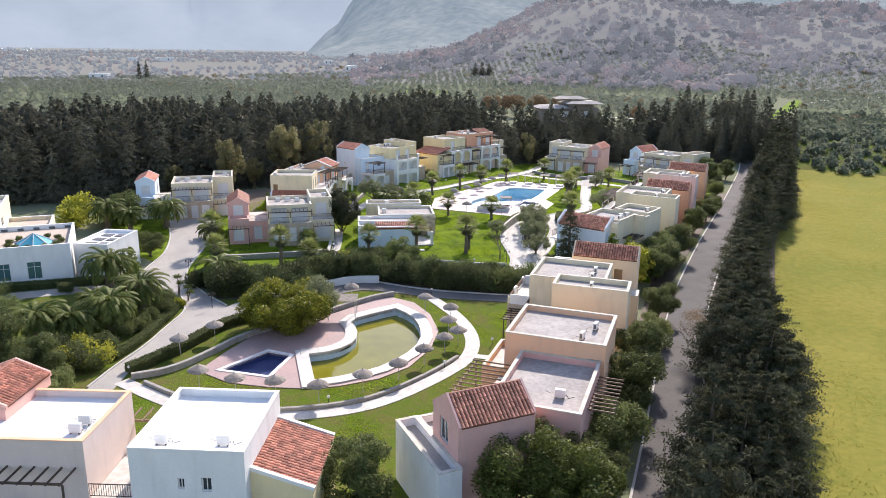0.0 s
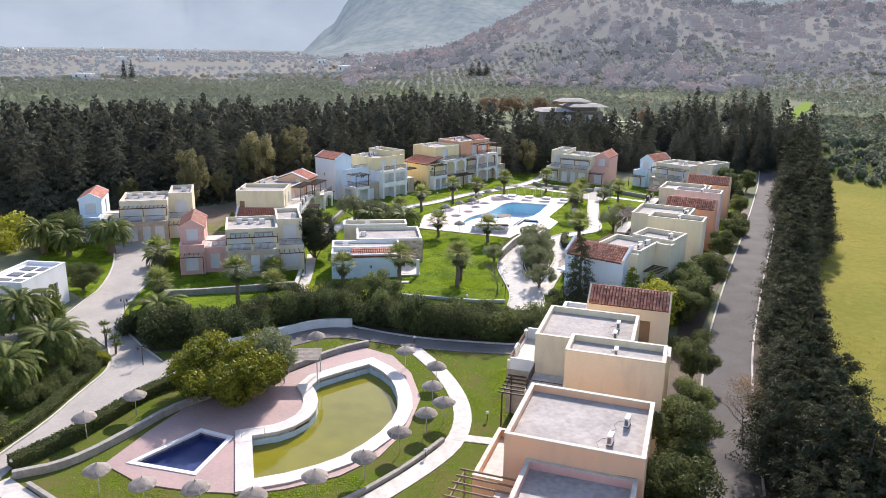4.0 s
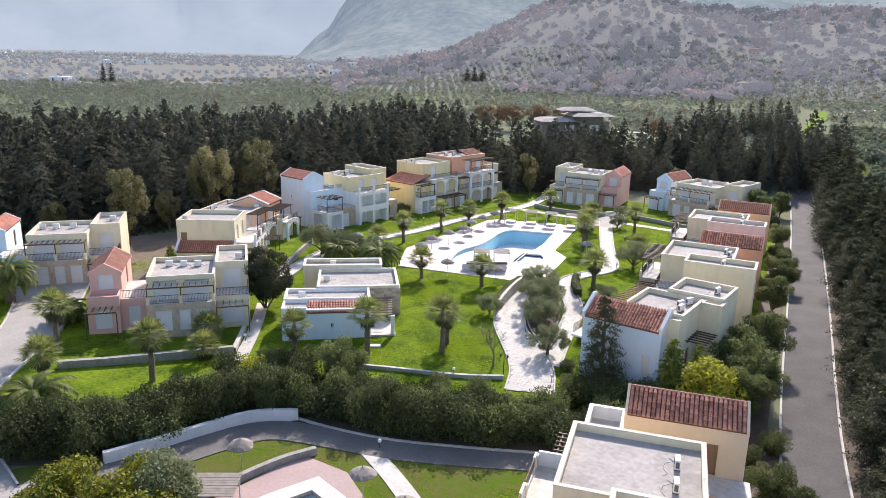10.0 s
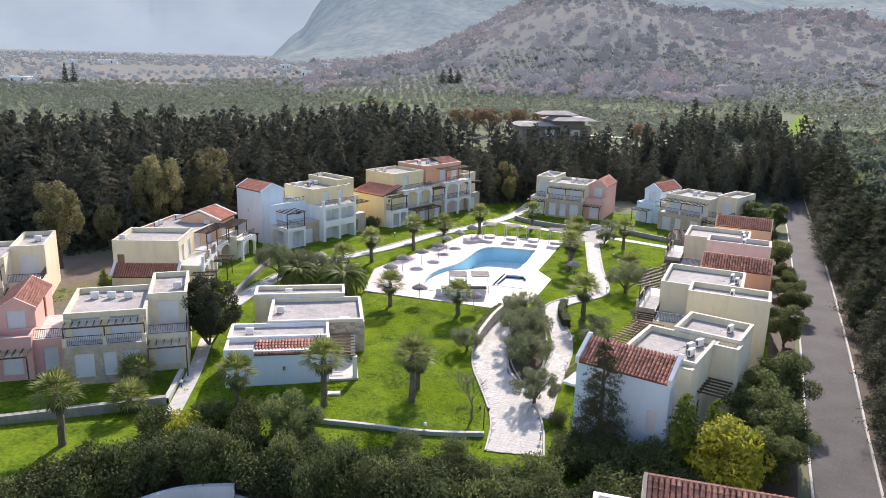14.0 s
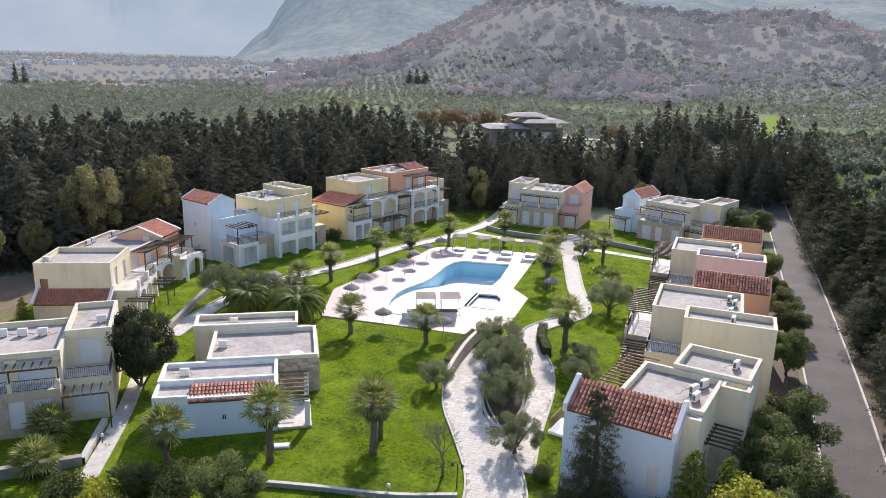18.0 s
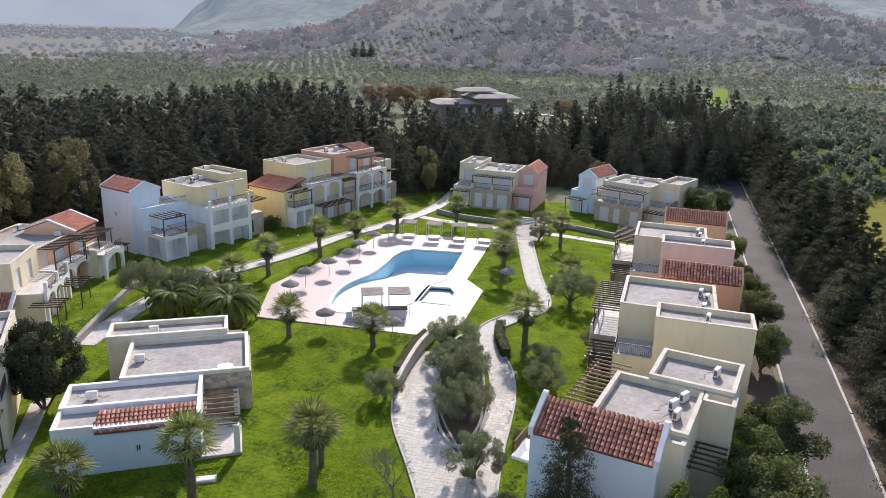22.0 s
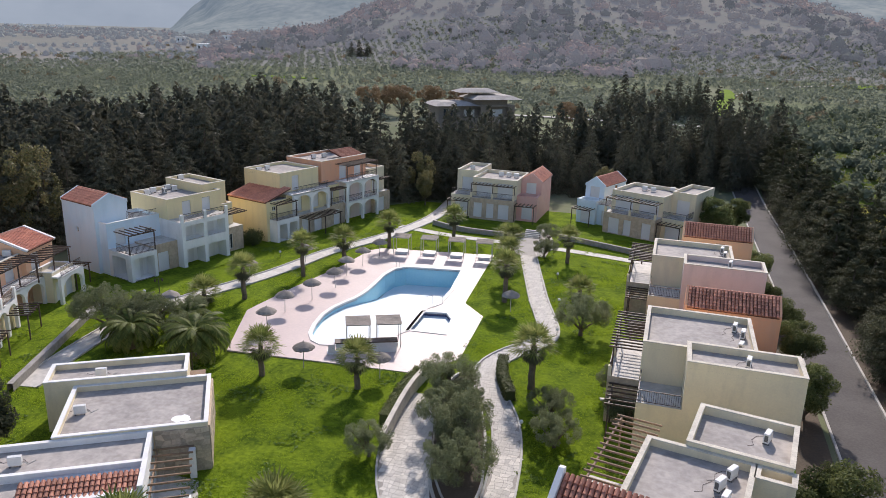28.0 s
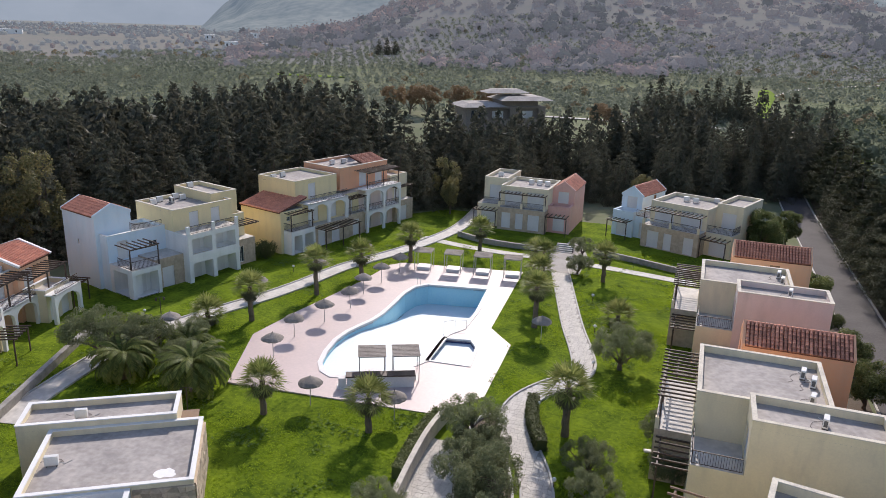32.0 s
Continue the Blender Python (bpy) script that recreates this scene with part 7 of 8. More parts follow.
def crowns(name, spots, material, label, category, seed, fuzz=34):
    """Far rounded tree crowns, each an uneven dome with a skin of leaf clumps, as one heap."""
    rng = np.random.default_rng(seed)
    bm = bmesh.new(); bmesh.ops.create_icosphere(bm, subdivisions=1, radius=1.0)
    ball = np.array([v.co[:] for v in bm.verts]); tri = np.array([[v.index for v in f.verts] for f in bm.faces]); bm.free()
    S = np.asarray(spots); n = len(S)
    turn = rng.uniform(0, 6.28, n)
    c, q = np.cos(turn)[:, None], np.sin(turn)[:, None]
    B = np.stack([ball[None, :, 0] * c - ball[None, :, 1] * q, ball[None, :, 0] * q + ball[None, :, 1] * c, np.broadcast_to(ball[None, :, 2], (n, len(ball)))], -1)
    B = B * rng.uniform(0.60, 0.98, (n, len(ball), 1)) * rng.uniform(0.7, 1.25, (n, 1, 3)) * np.array((0.90, 0.90, 0.80))
    V = S[:, None, :3] + B * S[:, None, 3:4] + np.array((0, 0, 0.35)) * S[:, None, 3:4]
    F = tri[None] + (np.arange(n) * len(ball))[:, None, None]
    m = V.shape[1]
    i = rng.integers(0, m, (n, fuzz))
    P = np.take_along_axis(V, i[..., None], 1) + rng.normal(size=(n, fuzz, 3)) * S[:, None, 3:4] * 0.20
    out = np.take_along_axis(B, i[..., None], 1)
    lv, lf = leaves(P.reshape(-1, 3), np.repeat(S[:, 3] * 0.17, fuzz), rng, out.reshape(-1, 3) * 1.4, 0.8)
    tri2 = np.concatenate([lf[:, [0, 1, 2]], lf[:, [0, 2, 3]]]) + n * m
    return tagged(new(name, arrays(name, np.concatenate([V.reshape(-1, 3), lv]), np.concatenate([F.reshape(-1, 3), tri2]), material)), label, category, kind="stuff")


def crownmat(name, c1, c2, haze):
    """Far foliage seen as soft domes: mottled, with rough relief and emission standing in for haze."""
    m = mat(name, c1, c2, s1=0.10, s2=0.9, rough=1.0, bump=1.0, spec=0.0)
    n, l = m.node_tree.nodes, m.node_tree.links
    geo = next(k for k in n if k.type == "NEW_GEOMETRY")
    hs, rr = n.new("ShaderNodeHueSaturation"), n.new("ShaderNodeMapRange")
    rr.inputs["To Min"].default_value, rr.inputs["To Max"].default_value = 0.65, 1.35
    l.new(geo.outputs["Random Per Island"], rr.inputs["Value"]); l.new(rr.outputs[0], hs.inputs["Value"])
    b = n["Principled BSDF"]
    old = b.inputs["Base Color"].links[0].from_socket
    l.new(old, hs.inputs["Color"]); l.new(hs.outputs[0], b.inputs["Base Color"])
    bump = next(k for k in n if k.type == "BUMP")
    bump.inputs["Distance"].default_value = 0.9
    return backdrop_glow(m, (0.40, 0.43, 0.54), haze)


# last number: how strongly the crowns glow in place of haze
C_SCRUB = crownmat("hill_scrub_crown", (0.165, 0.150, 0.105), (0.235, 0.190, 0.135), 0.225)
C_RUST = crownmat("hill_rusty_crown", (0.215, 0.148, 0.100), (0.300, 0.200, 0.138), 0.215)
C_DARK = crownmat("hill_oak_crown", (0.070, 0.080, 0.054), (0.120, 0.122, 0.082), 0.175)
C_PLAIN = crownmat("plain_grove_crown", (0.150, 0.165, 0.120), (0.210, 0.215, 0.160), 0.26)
rs = random.Random(9)
grove, scrub, rust, oak, bank, plain = [], [], [], [], [], []


def kept_open(x, y):
    """Where no olive stands: the wood, the villa, the road, the meadow and the open strips."""
    if x < 34 and y < 112 - max(0.0, -30 - x) * 0.25 and x > -170 or -50 < x < 2 and y < 150:
        return True
    if x >= 34 and y < 84 or 27 < x < 39 and 172 < y < 296 or 30 < x < 37 and y < 150 or 148 < y < 153 and -30 < x < 34:
        return True
    return noise.noise((x * 0.007, y * 0.016, 4.0)) > 0.5 and x < 20


for iy in range(0, 88):
    for ix in range(-95, 60):
        x, y = ix * 4.9 + (iy % 2) * 2.4 + rs.uniform(-1.1, 1.1), 85 + iy * 4.7 + rs.uniform(-1.1, 1.1)
        if kept_open(x, y) or rs.random() < 0.06 or math.hypot(x - 25, y + 80) > 540:
            continue
        if noise.noise((x * 0.010, y * 0.035, 11.0)) > 0.40:
            continue
        grove.append((x, y, land(x, y) + 0.1, rs.uniform(1.5, 2.5) * (1 + 0.35 * noise.noise((x * 0.012, y * 0.02, 2.0)))))
# hedgerows and lone trees between the groves
for _ in range(900):
    x, y = rs.uniform(-360, 260), rs.uniform(165, 430)
    if noise.noise((x * 0.008, y * 0.05, 7.0)) > 0.16 and not kept_open(x, y):
        bank.append((x, y, land(x, y), rs.uniform(1.4, 3.0)))
for _ in range(3600):
    az, r = radians(rs.uniform(-80, -33)), rs.uniform(480, 1700)
    x, y = HILL_BASE.x + r * math.sin(az), HILL_BASE.y + r * math.cos(az)
    if noise.noise((x * 0.006, y * 0.006, 4.0)) < 0.35:
        (plain if rs.random() < 0.9 else rust).append((x, y, land(x, y), rs.uniform(1.2, 2.1) * (1 + r / 1100)))
for _ in range(6400):
    az, r = radians(rs.uniform(-34, 27)), math.sqrt(rs.uniform(400 ** 2, 900 ** 2))
    x, y = HILL_BASE.x + r * math.sin(az), HILL_BASE.y + r * math.cos(az)
    q, w = noise.noise((x * 0.010, y * 0.010, 2.0)), noise.noise((x * 0.006, y * 0.006, 8.0)) + 0.5 * noise.noise((x * 0.03, y * 0.03, 3.0))
    if r < 470 and q < 0.12 or q < -0.30 and rs.random() < 0.8:
        continue
    size = rs.uniform(1.6, 4.4) + 3.0 * max(0.0, q) + (2.6 if rs.random() < 0.10 else 0)
    (rust if w > 0.02 and rs.random() < 0.62 else oak if q > -0.05 and rs.random() < 0.5 else scrub).append((x, y, land(x, y) - 0.6, size))
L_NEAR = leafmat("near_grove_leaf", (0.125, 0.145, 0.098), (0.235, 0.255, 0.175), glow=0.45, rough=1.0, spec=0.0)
near_grove = [(x, y, z, r * 0.95) for x, y, z, r in grove if y < 215 and x > 34]
for _ in range(300):
    x, y = rs.uniform(42, 150), rs.uniform(88, 200)
    near_grove.append((x, y, land(x, y), rs.uniform(1.2, 2.1)))
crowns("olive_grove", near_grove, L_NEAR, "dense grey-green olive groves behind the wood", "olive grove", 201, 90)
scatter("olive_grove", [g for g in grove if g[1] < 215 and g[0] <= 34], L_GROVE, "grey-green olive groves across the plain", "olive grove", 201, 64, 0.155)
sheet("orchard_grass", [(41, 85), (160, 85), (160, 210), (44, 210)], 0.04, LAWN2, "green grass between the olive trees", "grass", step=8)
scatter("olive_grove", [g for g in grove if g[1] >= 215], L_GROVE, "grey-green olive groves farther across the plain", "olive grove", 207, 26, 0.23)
scatter("field_hedge", bank, L_SCRUB, "brown and grey hedgerows between the groves", "hedge", 205, 40, 0.2)
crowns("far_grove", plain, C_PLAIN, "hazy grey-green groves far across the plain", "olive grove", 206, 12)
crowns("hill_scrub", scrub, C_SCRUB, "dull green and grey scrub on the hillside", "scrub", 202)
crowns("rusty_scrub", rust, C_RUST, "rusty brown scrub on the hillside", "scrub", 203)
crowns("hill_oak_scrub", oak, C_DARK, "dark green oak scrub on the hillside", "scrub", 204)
# lone trees that stand out on the plain
for k, (x, y, h_, w_) in enumerate(((-166, 352, 9, 0.8), (-161, 352, 9, 0.8), (-156, 353, 8.5, 0.8), (-370, 248, 12, 0.6), (-364, 249, 13, 0.6))):
    plant("conifer", pose(x, y, land(x, y) - 0.2, 0, 0, 60 * k) @ Matrix.Diagonal((w_, w_, h_ / 12.5, 1)), FOREST[k % 5], "dark cypress standing alone on the plain", "tree", "conifer wood")
# cypress clumps, bright strip and lane beyond the road's end
for k, (x, y, s) in enumerate(((1.0, 158, 1.0), (3.6, 159, 1.15), (6.4, 160.5, 1.05), (8.6, 162, 0.9), (12.6, 164, 0.85), (15.0, 164.5, 1.05), (17.8, 164.5, 1.1), (20.4, 165, 1.0), (22.8, 165.5, 1.1), (25.0, 166, 1.15))):
    plant("conifer", pose(x, y, land(x, y) - 0.05, 0, 0, 40 * k) @ Matrix.Diagonal((0.62 * s, 0.62 * s, 0.8 * s, 1)), FOREST[k % 5], "dark cypress in a clump beyond the lane", "tree", "conifer wood")
YOUNG = mat("young_green_crop", (0.20, 0.28, 0.045), (0.15, 0.22, 0.04), s1=0.06, s2=0.8, rough=1.0, bump=0.4, spec=0.03)
LANE = mat("pale_country_lane", (0.50, 0.46, 0.41), (0.40, 0.37, 0.33), s1=0.2, s2=2)
sheet("crop_strip", rounded([(28.6, 176), (33.0, 181), (34.0, 210), (36.2, 236), (39.4, 262), (38.0, 292), (33.5, 284), (32.4, 255), (30.6, 228), (30.0, 200)]), 0.25, YOUNG, "strip of bright young green crop", "field", step=8)
sheet("country_lane", ribbon([(-34, 150), (-10, 151), (10, 150.6), (34, 150), (46, 146)], 2.6), 0.25, LANE, "pale country lane beyond the wood", "road", step=5)
sheet("country_lane", ribbon([(40, 262), (47, 292), (60, 312), (86, 330)], 3.0), 0.3, LANE, "pale country lane between the groves", "road", step=6)
sheet("crop_strip", [(-175, 236), (-140, 240), (-128, 246), (-150, 249), (-182, 243)], 0.3, YOUNG, "strip of bright young green crop", "field", step=8)
sheet("crop_strip", [(80, 318), (140, 330), (150, 342), (90, 330)], 0.3, YOUNG, "strip of bright young green crop", "field", step=8)
# steep mountain behind the hill, and the range that closes the view, both glowing in place of haze
def far_slope(name, az_el, r0, r1, foot, material, label, wobble, steps=14, k0=1.4):
    """A mountain side from its foot at r0 to its crest at r1, whose height is given by bearing and elevation."""
    az, el = [a for a, _ in az_el], [e for _, e in az_el]
    n = 220
    vs, fs = [], []
    for i in range(n + 1):
        a = az[0] + (az[-1] - az[0]) * i / n
        top = 27.4 + r1 * math.tan(radians(float(np.interp(a, az, el))))
        for k in range(steps + 1):
            u = k / steps
            r = r0 + (r1 - r0) * u
            x, y = HILL_BASE.x + r * math.sin(radians(a)), HILL_BASE.y + r * math.cos(radians(a))
            w = wobble * (noise.noise((x * 0.004, y * 0.004, 2.0)) + 0.5 * noise.noise((x * 0.013, y * 0.013, 6.0))) * min(1.0, max(0.0, top - foot) / 60)
            vs.append((x, y, foot + max(-30.0, top - foot) * u ** k0 + w * u * (1.15 - u)))
    m = steps + 1
    for i in range(n):
        for k in range(steps):
            fs.append((i * m + k, (i + 1) * m + k, (i + 1) * m + k + 1, i * m + k + 1))
    me = arrays(name, vs, fs, material)
    me.polygons.foreach_set("use_smooth", np.ones(len(me.polygons), bool))
    return tagged(new(name, me), label, "mountain", kind="structure")


# pale blue haze of both slopes is emission in their materials
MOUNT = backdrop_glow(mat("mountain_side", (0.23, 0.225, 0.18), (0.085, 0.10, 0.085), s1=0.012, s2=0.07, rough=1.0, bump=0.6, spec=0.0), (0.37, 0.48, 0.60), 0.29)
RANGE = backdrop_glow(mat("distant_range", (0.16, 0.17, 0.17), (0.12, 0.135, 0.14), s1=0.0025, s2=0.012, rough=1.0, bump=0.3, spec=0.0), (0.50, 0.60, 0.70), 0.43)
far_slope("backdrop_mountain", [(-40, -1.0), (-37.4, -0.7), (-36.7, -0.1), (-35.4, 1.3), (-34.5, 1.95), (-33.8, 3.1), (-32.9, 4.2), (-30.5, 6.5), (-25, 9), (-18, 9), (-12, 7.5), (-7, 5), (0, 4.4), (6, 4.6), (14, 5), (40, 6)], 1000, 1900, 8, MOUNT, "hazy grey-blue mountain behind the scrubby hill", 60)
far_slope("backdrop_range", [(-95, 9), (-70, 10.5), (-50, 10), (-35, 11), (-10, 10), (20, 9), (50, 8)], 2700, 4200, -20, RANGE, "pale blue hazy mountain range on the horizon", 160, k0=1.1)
# white village and scattered farm houses
FARMS = [(radians(-34.0), 560, 7.5, 4.5), (radians(-35.7), 690, 7.5, 4), (radians(-32.7), 720, 6, 4), (radians(-47.8), 800, 17, 4), (radians(-50.0), 830, 13, 3.5), (radians(-53.0), 520, 12, 3.5), (radians(-31.4), 540, 8, 3)]
FARMS += [(radians(rs.uniform(-62, -43)), rs.uniform(1400, 2300), rs.uniform(5, 10), rs.uniform(3, 6)) for _ in range(44)]
for az, r, w, z in FARMS:
    x, y = HILL_BASE.x + r * math.sin(az), HILL_BASE.y + r * math.cos(az)
    h = thing("farm_house", pose(x, y, land(x, y), 0, 0, rs.uniform(-20, 60)), "small white house far across the plain", "house", "far houses")
    d = rs.uniform(5, 7)
    bm = bmesh.new(); box(bm, -w / 2, -d / 2, -2, w / 2, d / 2, z); part("wall", bm, WHITE, h)
    bm = bmesh.new(); box(bm, -w / 2 - 0.3, -d / 2 - 0.3, z, w / 2 + 0.3, d / 2 + 0.3, z + 0.3); part("roof", bm, ROOFW, h)
    if r < 900:
        for u in (-w * 0.28, w * 0.22):
            bm = bmesh.new(); box(bm, u - 0.5, -d / 2 - 0.03, z * 0.35, u + 0.5, -d / 2 + 0.03, z * 0.75); part("window", bm, GLASS, h, "small dark window")


# ---- pool furniture, lamps and plant on the roofs ----
def parasol_meshes():
    bm = bmesh.new()
    n, rings = 22, ((0.04, 2.30), (0.45, 2.16), (0.85, 1.98), (1.14, 1.80))
    rows = []
    for j, (r, z) in enumerate(rings):
        rows.append([bm.verts.new((r * math.cos(2 * math.pi * k / n) * (1 + (0.05 * math.sin(5.3 * k) if j == 3 else 0)), r * math.sin(2 * math.pi * k / n) * (1 + (0.05 * math.sin(5.3 * k) if j == 3 else 0)), z - (0.05 * (k % 2) if j == 3 else 0))) for k in range(n)])
    for a, b in zip(rows, rows[1:]):
        for k in range(n):
            bm.faces.new((a[k], b[k], b[(k + 1) % n], a[(k + 1) % n]))
    bm.faces.new(rows[0])
    low = [bm.verts.new((0.96 * v.co.x, 0.96 * v.co.y, v.co.z - 0.07)) for v in rows[-1]]
    tipv = bm.verts.new((0, 0, 2.12))
    for k in range(n):
        bm.faces.new((rows[-1][k], low[k], low[(k + 1) % n], rows[-1][(k + 1) % n])); bm.faces.new((low[k], tipv, low[(k + 1) % n]))
    can = bpy.data.meshes.new("canopy"); bm.to_mesh(can); bm.free(); can.materials.append(THATCH)
    bm = bmesh.new(); tube(bm, [(0, 0, -0.2), (0, 0, 2.2)], [0.045, 0.04], 8)
    pol = bpy.data.meshes.new("pole"); bm.to_mesh(pol); bm.free(); pol.materials.append(METAL)
    bm = bmesh.new(); tube(bm, [(0, 0, 2.28), (0, 0, 2.42)], [0.07, 0.02], 8)
    cap = bpy.data.meshes.new("cap"); bm.to_mesh(cap); bm.free(); cap.materials.append(THATCH)
    return can, pol, cap


PARASOL = parasol_meshes()
for k, (x, y) in enumerate(((-8.2, -65.6), (-8.6, -70.0), (-2.8, -47.9), (6.9, -47.0), (12.6, -52.4), (14.4, -57.0), (14.0, -60.6), (13.5, -64.8), (11.9, -68.4), (9.7, -72.0), (5.8, -73.0), (2.5, -74.4), (-1.6, -74.6), (11.0, -48.6), (14.8, -54.6),
                            (-15.3, 3.6), (-16.0, 8.1), (-15.2, 12.2), (-14.6, 16.4), (-15.2, 20.6), (-15.0, 24.6), (-8.6, -2.0), (-2.0, -1.6), (-24.6, 15.6), (-21.8, 23.2), (-20.4, 31.4), (4.6, 16.6), (-26.0, 4.0), (-14.6, 28.8))):
    h = thing("beach_umbrella", pose(x, y, land(x, y) + (0.06 if -20 < x < 3 and y > 0 else 0.02), rnd.uniform(-2, 2), rnd.uniform(-2, 2), 33 * k) @ Matrix.Diagonal((0.82, 0.82, 1.0, 1)), "grey thatched beach umbrella on a thin pole", "umbrella", "thatched umbrellas")
    for nm, me in zip(("canopy", "pole", "cap"), PARASOL):
        link(nm, me, h)


def cabana(m, w, d, label):
    """A slatted shade on four posts over a day bed."""
    h = thing("sun_cabana", m, label, "cabana", "sun cabanas")
    for x in (-w / 2, w / 2):
        for y in (-d / 2, d / 2):
            bm = bmesh.new(); beam(bm, (x, y, 0), (x, y, 2.15), 0.07); part("post", bm, METAL, h)
    bm = bmesh.new()
    for y in (-d / 2, d / 2):
        beam(bm, (-w / 2, y, 2.15), (w / 2, y, 2.15), 0.07)
    part("rail", bm, METAL, h)
    bm = bmesh.new(); n = 9
    for k in range(n):
        y = -d / 2 + d * k / (n - 1)
        beam(bm, (-w / 2 - 0.1, y, 2.22), (w / 2 + 0.1, y, 2.22), d / n * 0.92, 0.03)
    part("slatted_shade", bm, THATCH, h, "weathered slatted shade", "stuff")
    bm = bmesh.new(); box(bm, -w * 0.4, -d * 0.4, 0.0, w * 0.4, d * 0.4, 0.32); part("day_bed", bm, RIM, h, "white day bed base")


for k, (x, y) in enumerate(((-12.6, 31.4), (-9.2, 32.0), (-5.8, 32.5), (-2.4, 33.0))):
    cabana(pose(x, y, 0.06, 0, 0, 10), 1.9, 1.8, "white day bed under a slatted grey shade")
for x, y in ((-6.3, 3.4), (-3.9, 4.6)):
    cabana(pose(x, y + 0.4, 0.06, 0, 0, 26), 2.0, 2.0, "day bed under a slatted grey shade by the pool")
h = thing("pool_bar", pose(-5.0, 2.6, 0.06, 0, 0, 26), "low pale pool bar counter with dark top", "counter", "pool furniture")
bm = bmesh.new(); box(bm, -2.6, -0.35, 0, 2.6, 0.35, 0.95); part("counter", bm, RIM, h)
bm = bmesh.new(); box(bm, -2.7, -0.45, 0.95, 2.7, 0.45, 1.05); part("counter_top", bm, WOOD, h, "dark counter top")
h = thing("pool_shower", pose(-7.6, 1.2, 0.06, 0, 0, 26), "small pale shower stand by the pool", "shower", "pool furniture")
bm = bmesh.new(); box(bm, -0.3, -0.3, 0, 0.3, 0.3, 0.9); box(bm, -0.4, -0.4, 0.0, 0.4, 0.4, 0.12); part("base", bm, RIM, h)
h = thing("lagoon_pergola", pose(-0.4, -53.4, LOW + 0.08, 0, 0, 28), "pale slatted pergola on thin posts by the lagoon", "pergola", "pool furniture")
for x in (-1.5, 1.5):
    for y in (-1.1, 1.1):
        bm = bmesh.new(); beam(bm, (x, y, 0), (x, y, 2.3), 0.09); part("post", bm, METAL, h)
bm = bmesh.new()
for kk in range(9):
    y = -1.2 + 2.4 * kk / 8
    beam(bm, (-1.7, y, 2.36), (1.7, y, 2.36), 0.25, 0.03)
part("slatted_shade", bm, THATCH, h, "grey slatted shade", "stuff")
for pts, rad in (([(-3.4, 15.8, 0.0), (-3.4, 15.8, 0.9), (-2.4, 16.1, 0.9), (-2.4, 16.1, 0.0)], 0.025), ([(-4.3, 15.2, -0.6), (-4.3, 15.2, 0.8), (-3.4, 15.8, 0.9)], 0.025), ([(-11.2, 25.8, 0.05), (-11.2, 25.8, 0.8), (-10.7, 25.4, 0.8), (-10.7, 25.4, -0.4)], 0.022),
                 ([(2.1, -64.6, LOW + 0.08), (2.1, -64.6, LOW + 0.9), (3.4, -63.4, LOW + 0.8), (3.4, -63.4, LOW - 0.3)], 0.025)):
    h = thing("pool_handrail", pose(0, 0, 0), "thin chrome pool handrail", "handrail", "pool furniture")
    bm = bmesh.new(); tube(bm, pts, [rad] * len(pts), 6); part("rail", bm, METAL, h)


def garden_lamp(x, y):
    h = thing("garden_lamp", pose(x, y, land(x, y)), "small white globe garden lamp on a post", "lamp", "garden lamps")
    bm = bmesh.new(); tube(bm, [(0, 0, -0.1), (0, 0, 0.55)], [0.04, 0.03], 7); part("post", bm, IRON, h)
    bm = bmesh.new(); bmesh.ops.create_uvsphere(bm, u_segments=12, v_segments=8, radius=0.15); bmesh.ops.translate(bm, verts=bm.verts, vec=(0, 0, 0.68)); part("globe", bm, GLOBE, h, "white glass globe")


for x, y in ((7.3, 3.6), (10.3, -5.2), (-31.2, 6.6), (10.0, 12.2), (9.2, -16.4), (12.8, -24.4), (4.2, -27.0), (-5.8, -29.2), (-18.2, -29.6), (16.0, -60.2), (17.8, -52.6), (10.4, -71.6), (-9.6, -75.4), (4.6, -41.0), (7.4, 28.6), (8.9, 20.2), (-25.6, 24.0), (1.4, 30.2), (3.0, 0.8)):
    garden_lamp(x, y)


def street_lamp(x, y, rz):
    h = thing("street_lamp", pose(x, y, land(x, y), 0, 0, rz), "dark iron two-armed lantern post", "lamp", "lantern posts")
    bm = bmesh.new(); tube(bm, [(0, 0, -0.2), (0, 0, 0.3), (0, 0, 1.9)], [0.07, 0.045, 0.035], 8); part("post", bm, IRON, h)
    bm = bmesh.new(); tube(bm, [(-0.35, 0, 1.85), (-0.2, 0, 1.95), (0.2, 0, 1.95), (0.35, 0, 1.85)], [0.02] * 4, 6); part("arm", bm, IRON, h)
    for sx in (-0.35, 0.35):
        bm = bmesh.new(); tube(bm, [(sx, 0, 1.6), (sx, 0, 1.82), (sx, 0, 1.92)], [0.07, 0.11, 0.03], 6); part("lantern", bm, IRON, h)


for x, y, r in ((8.2, -24.6, 0), (-16.4, -6.0, 30), (-27.4, -50.0, 20), (-15.6, -58.2, 60), (-30.0, 7.4, 40)):
    street_lamp(x, y, r)


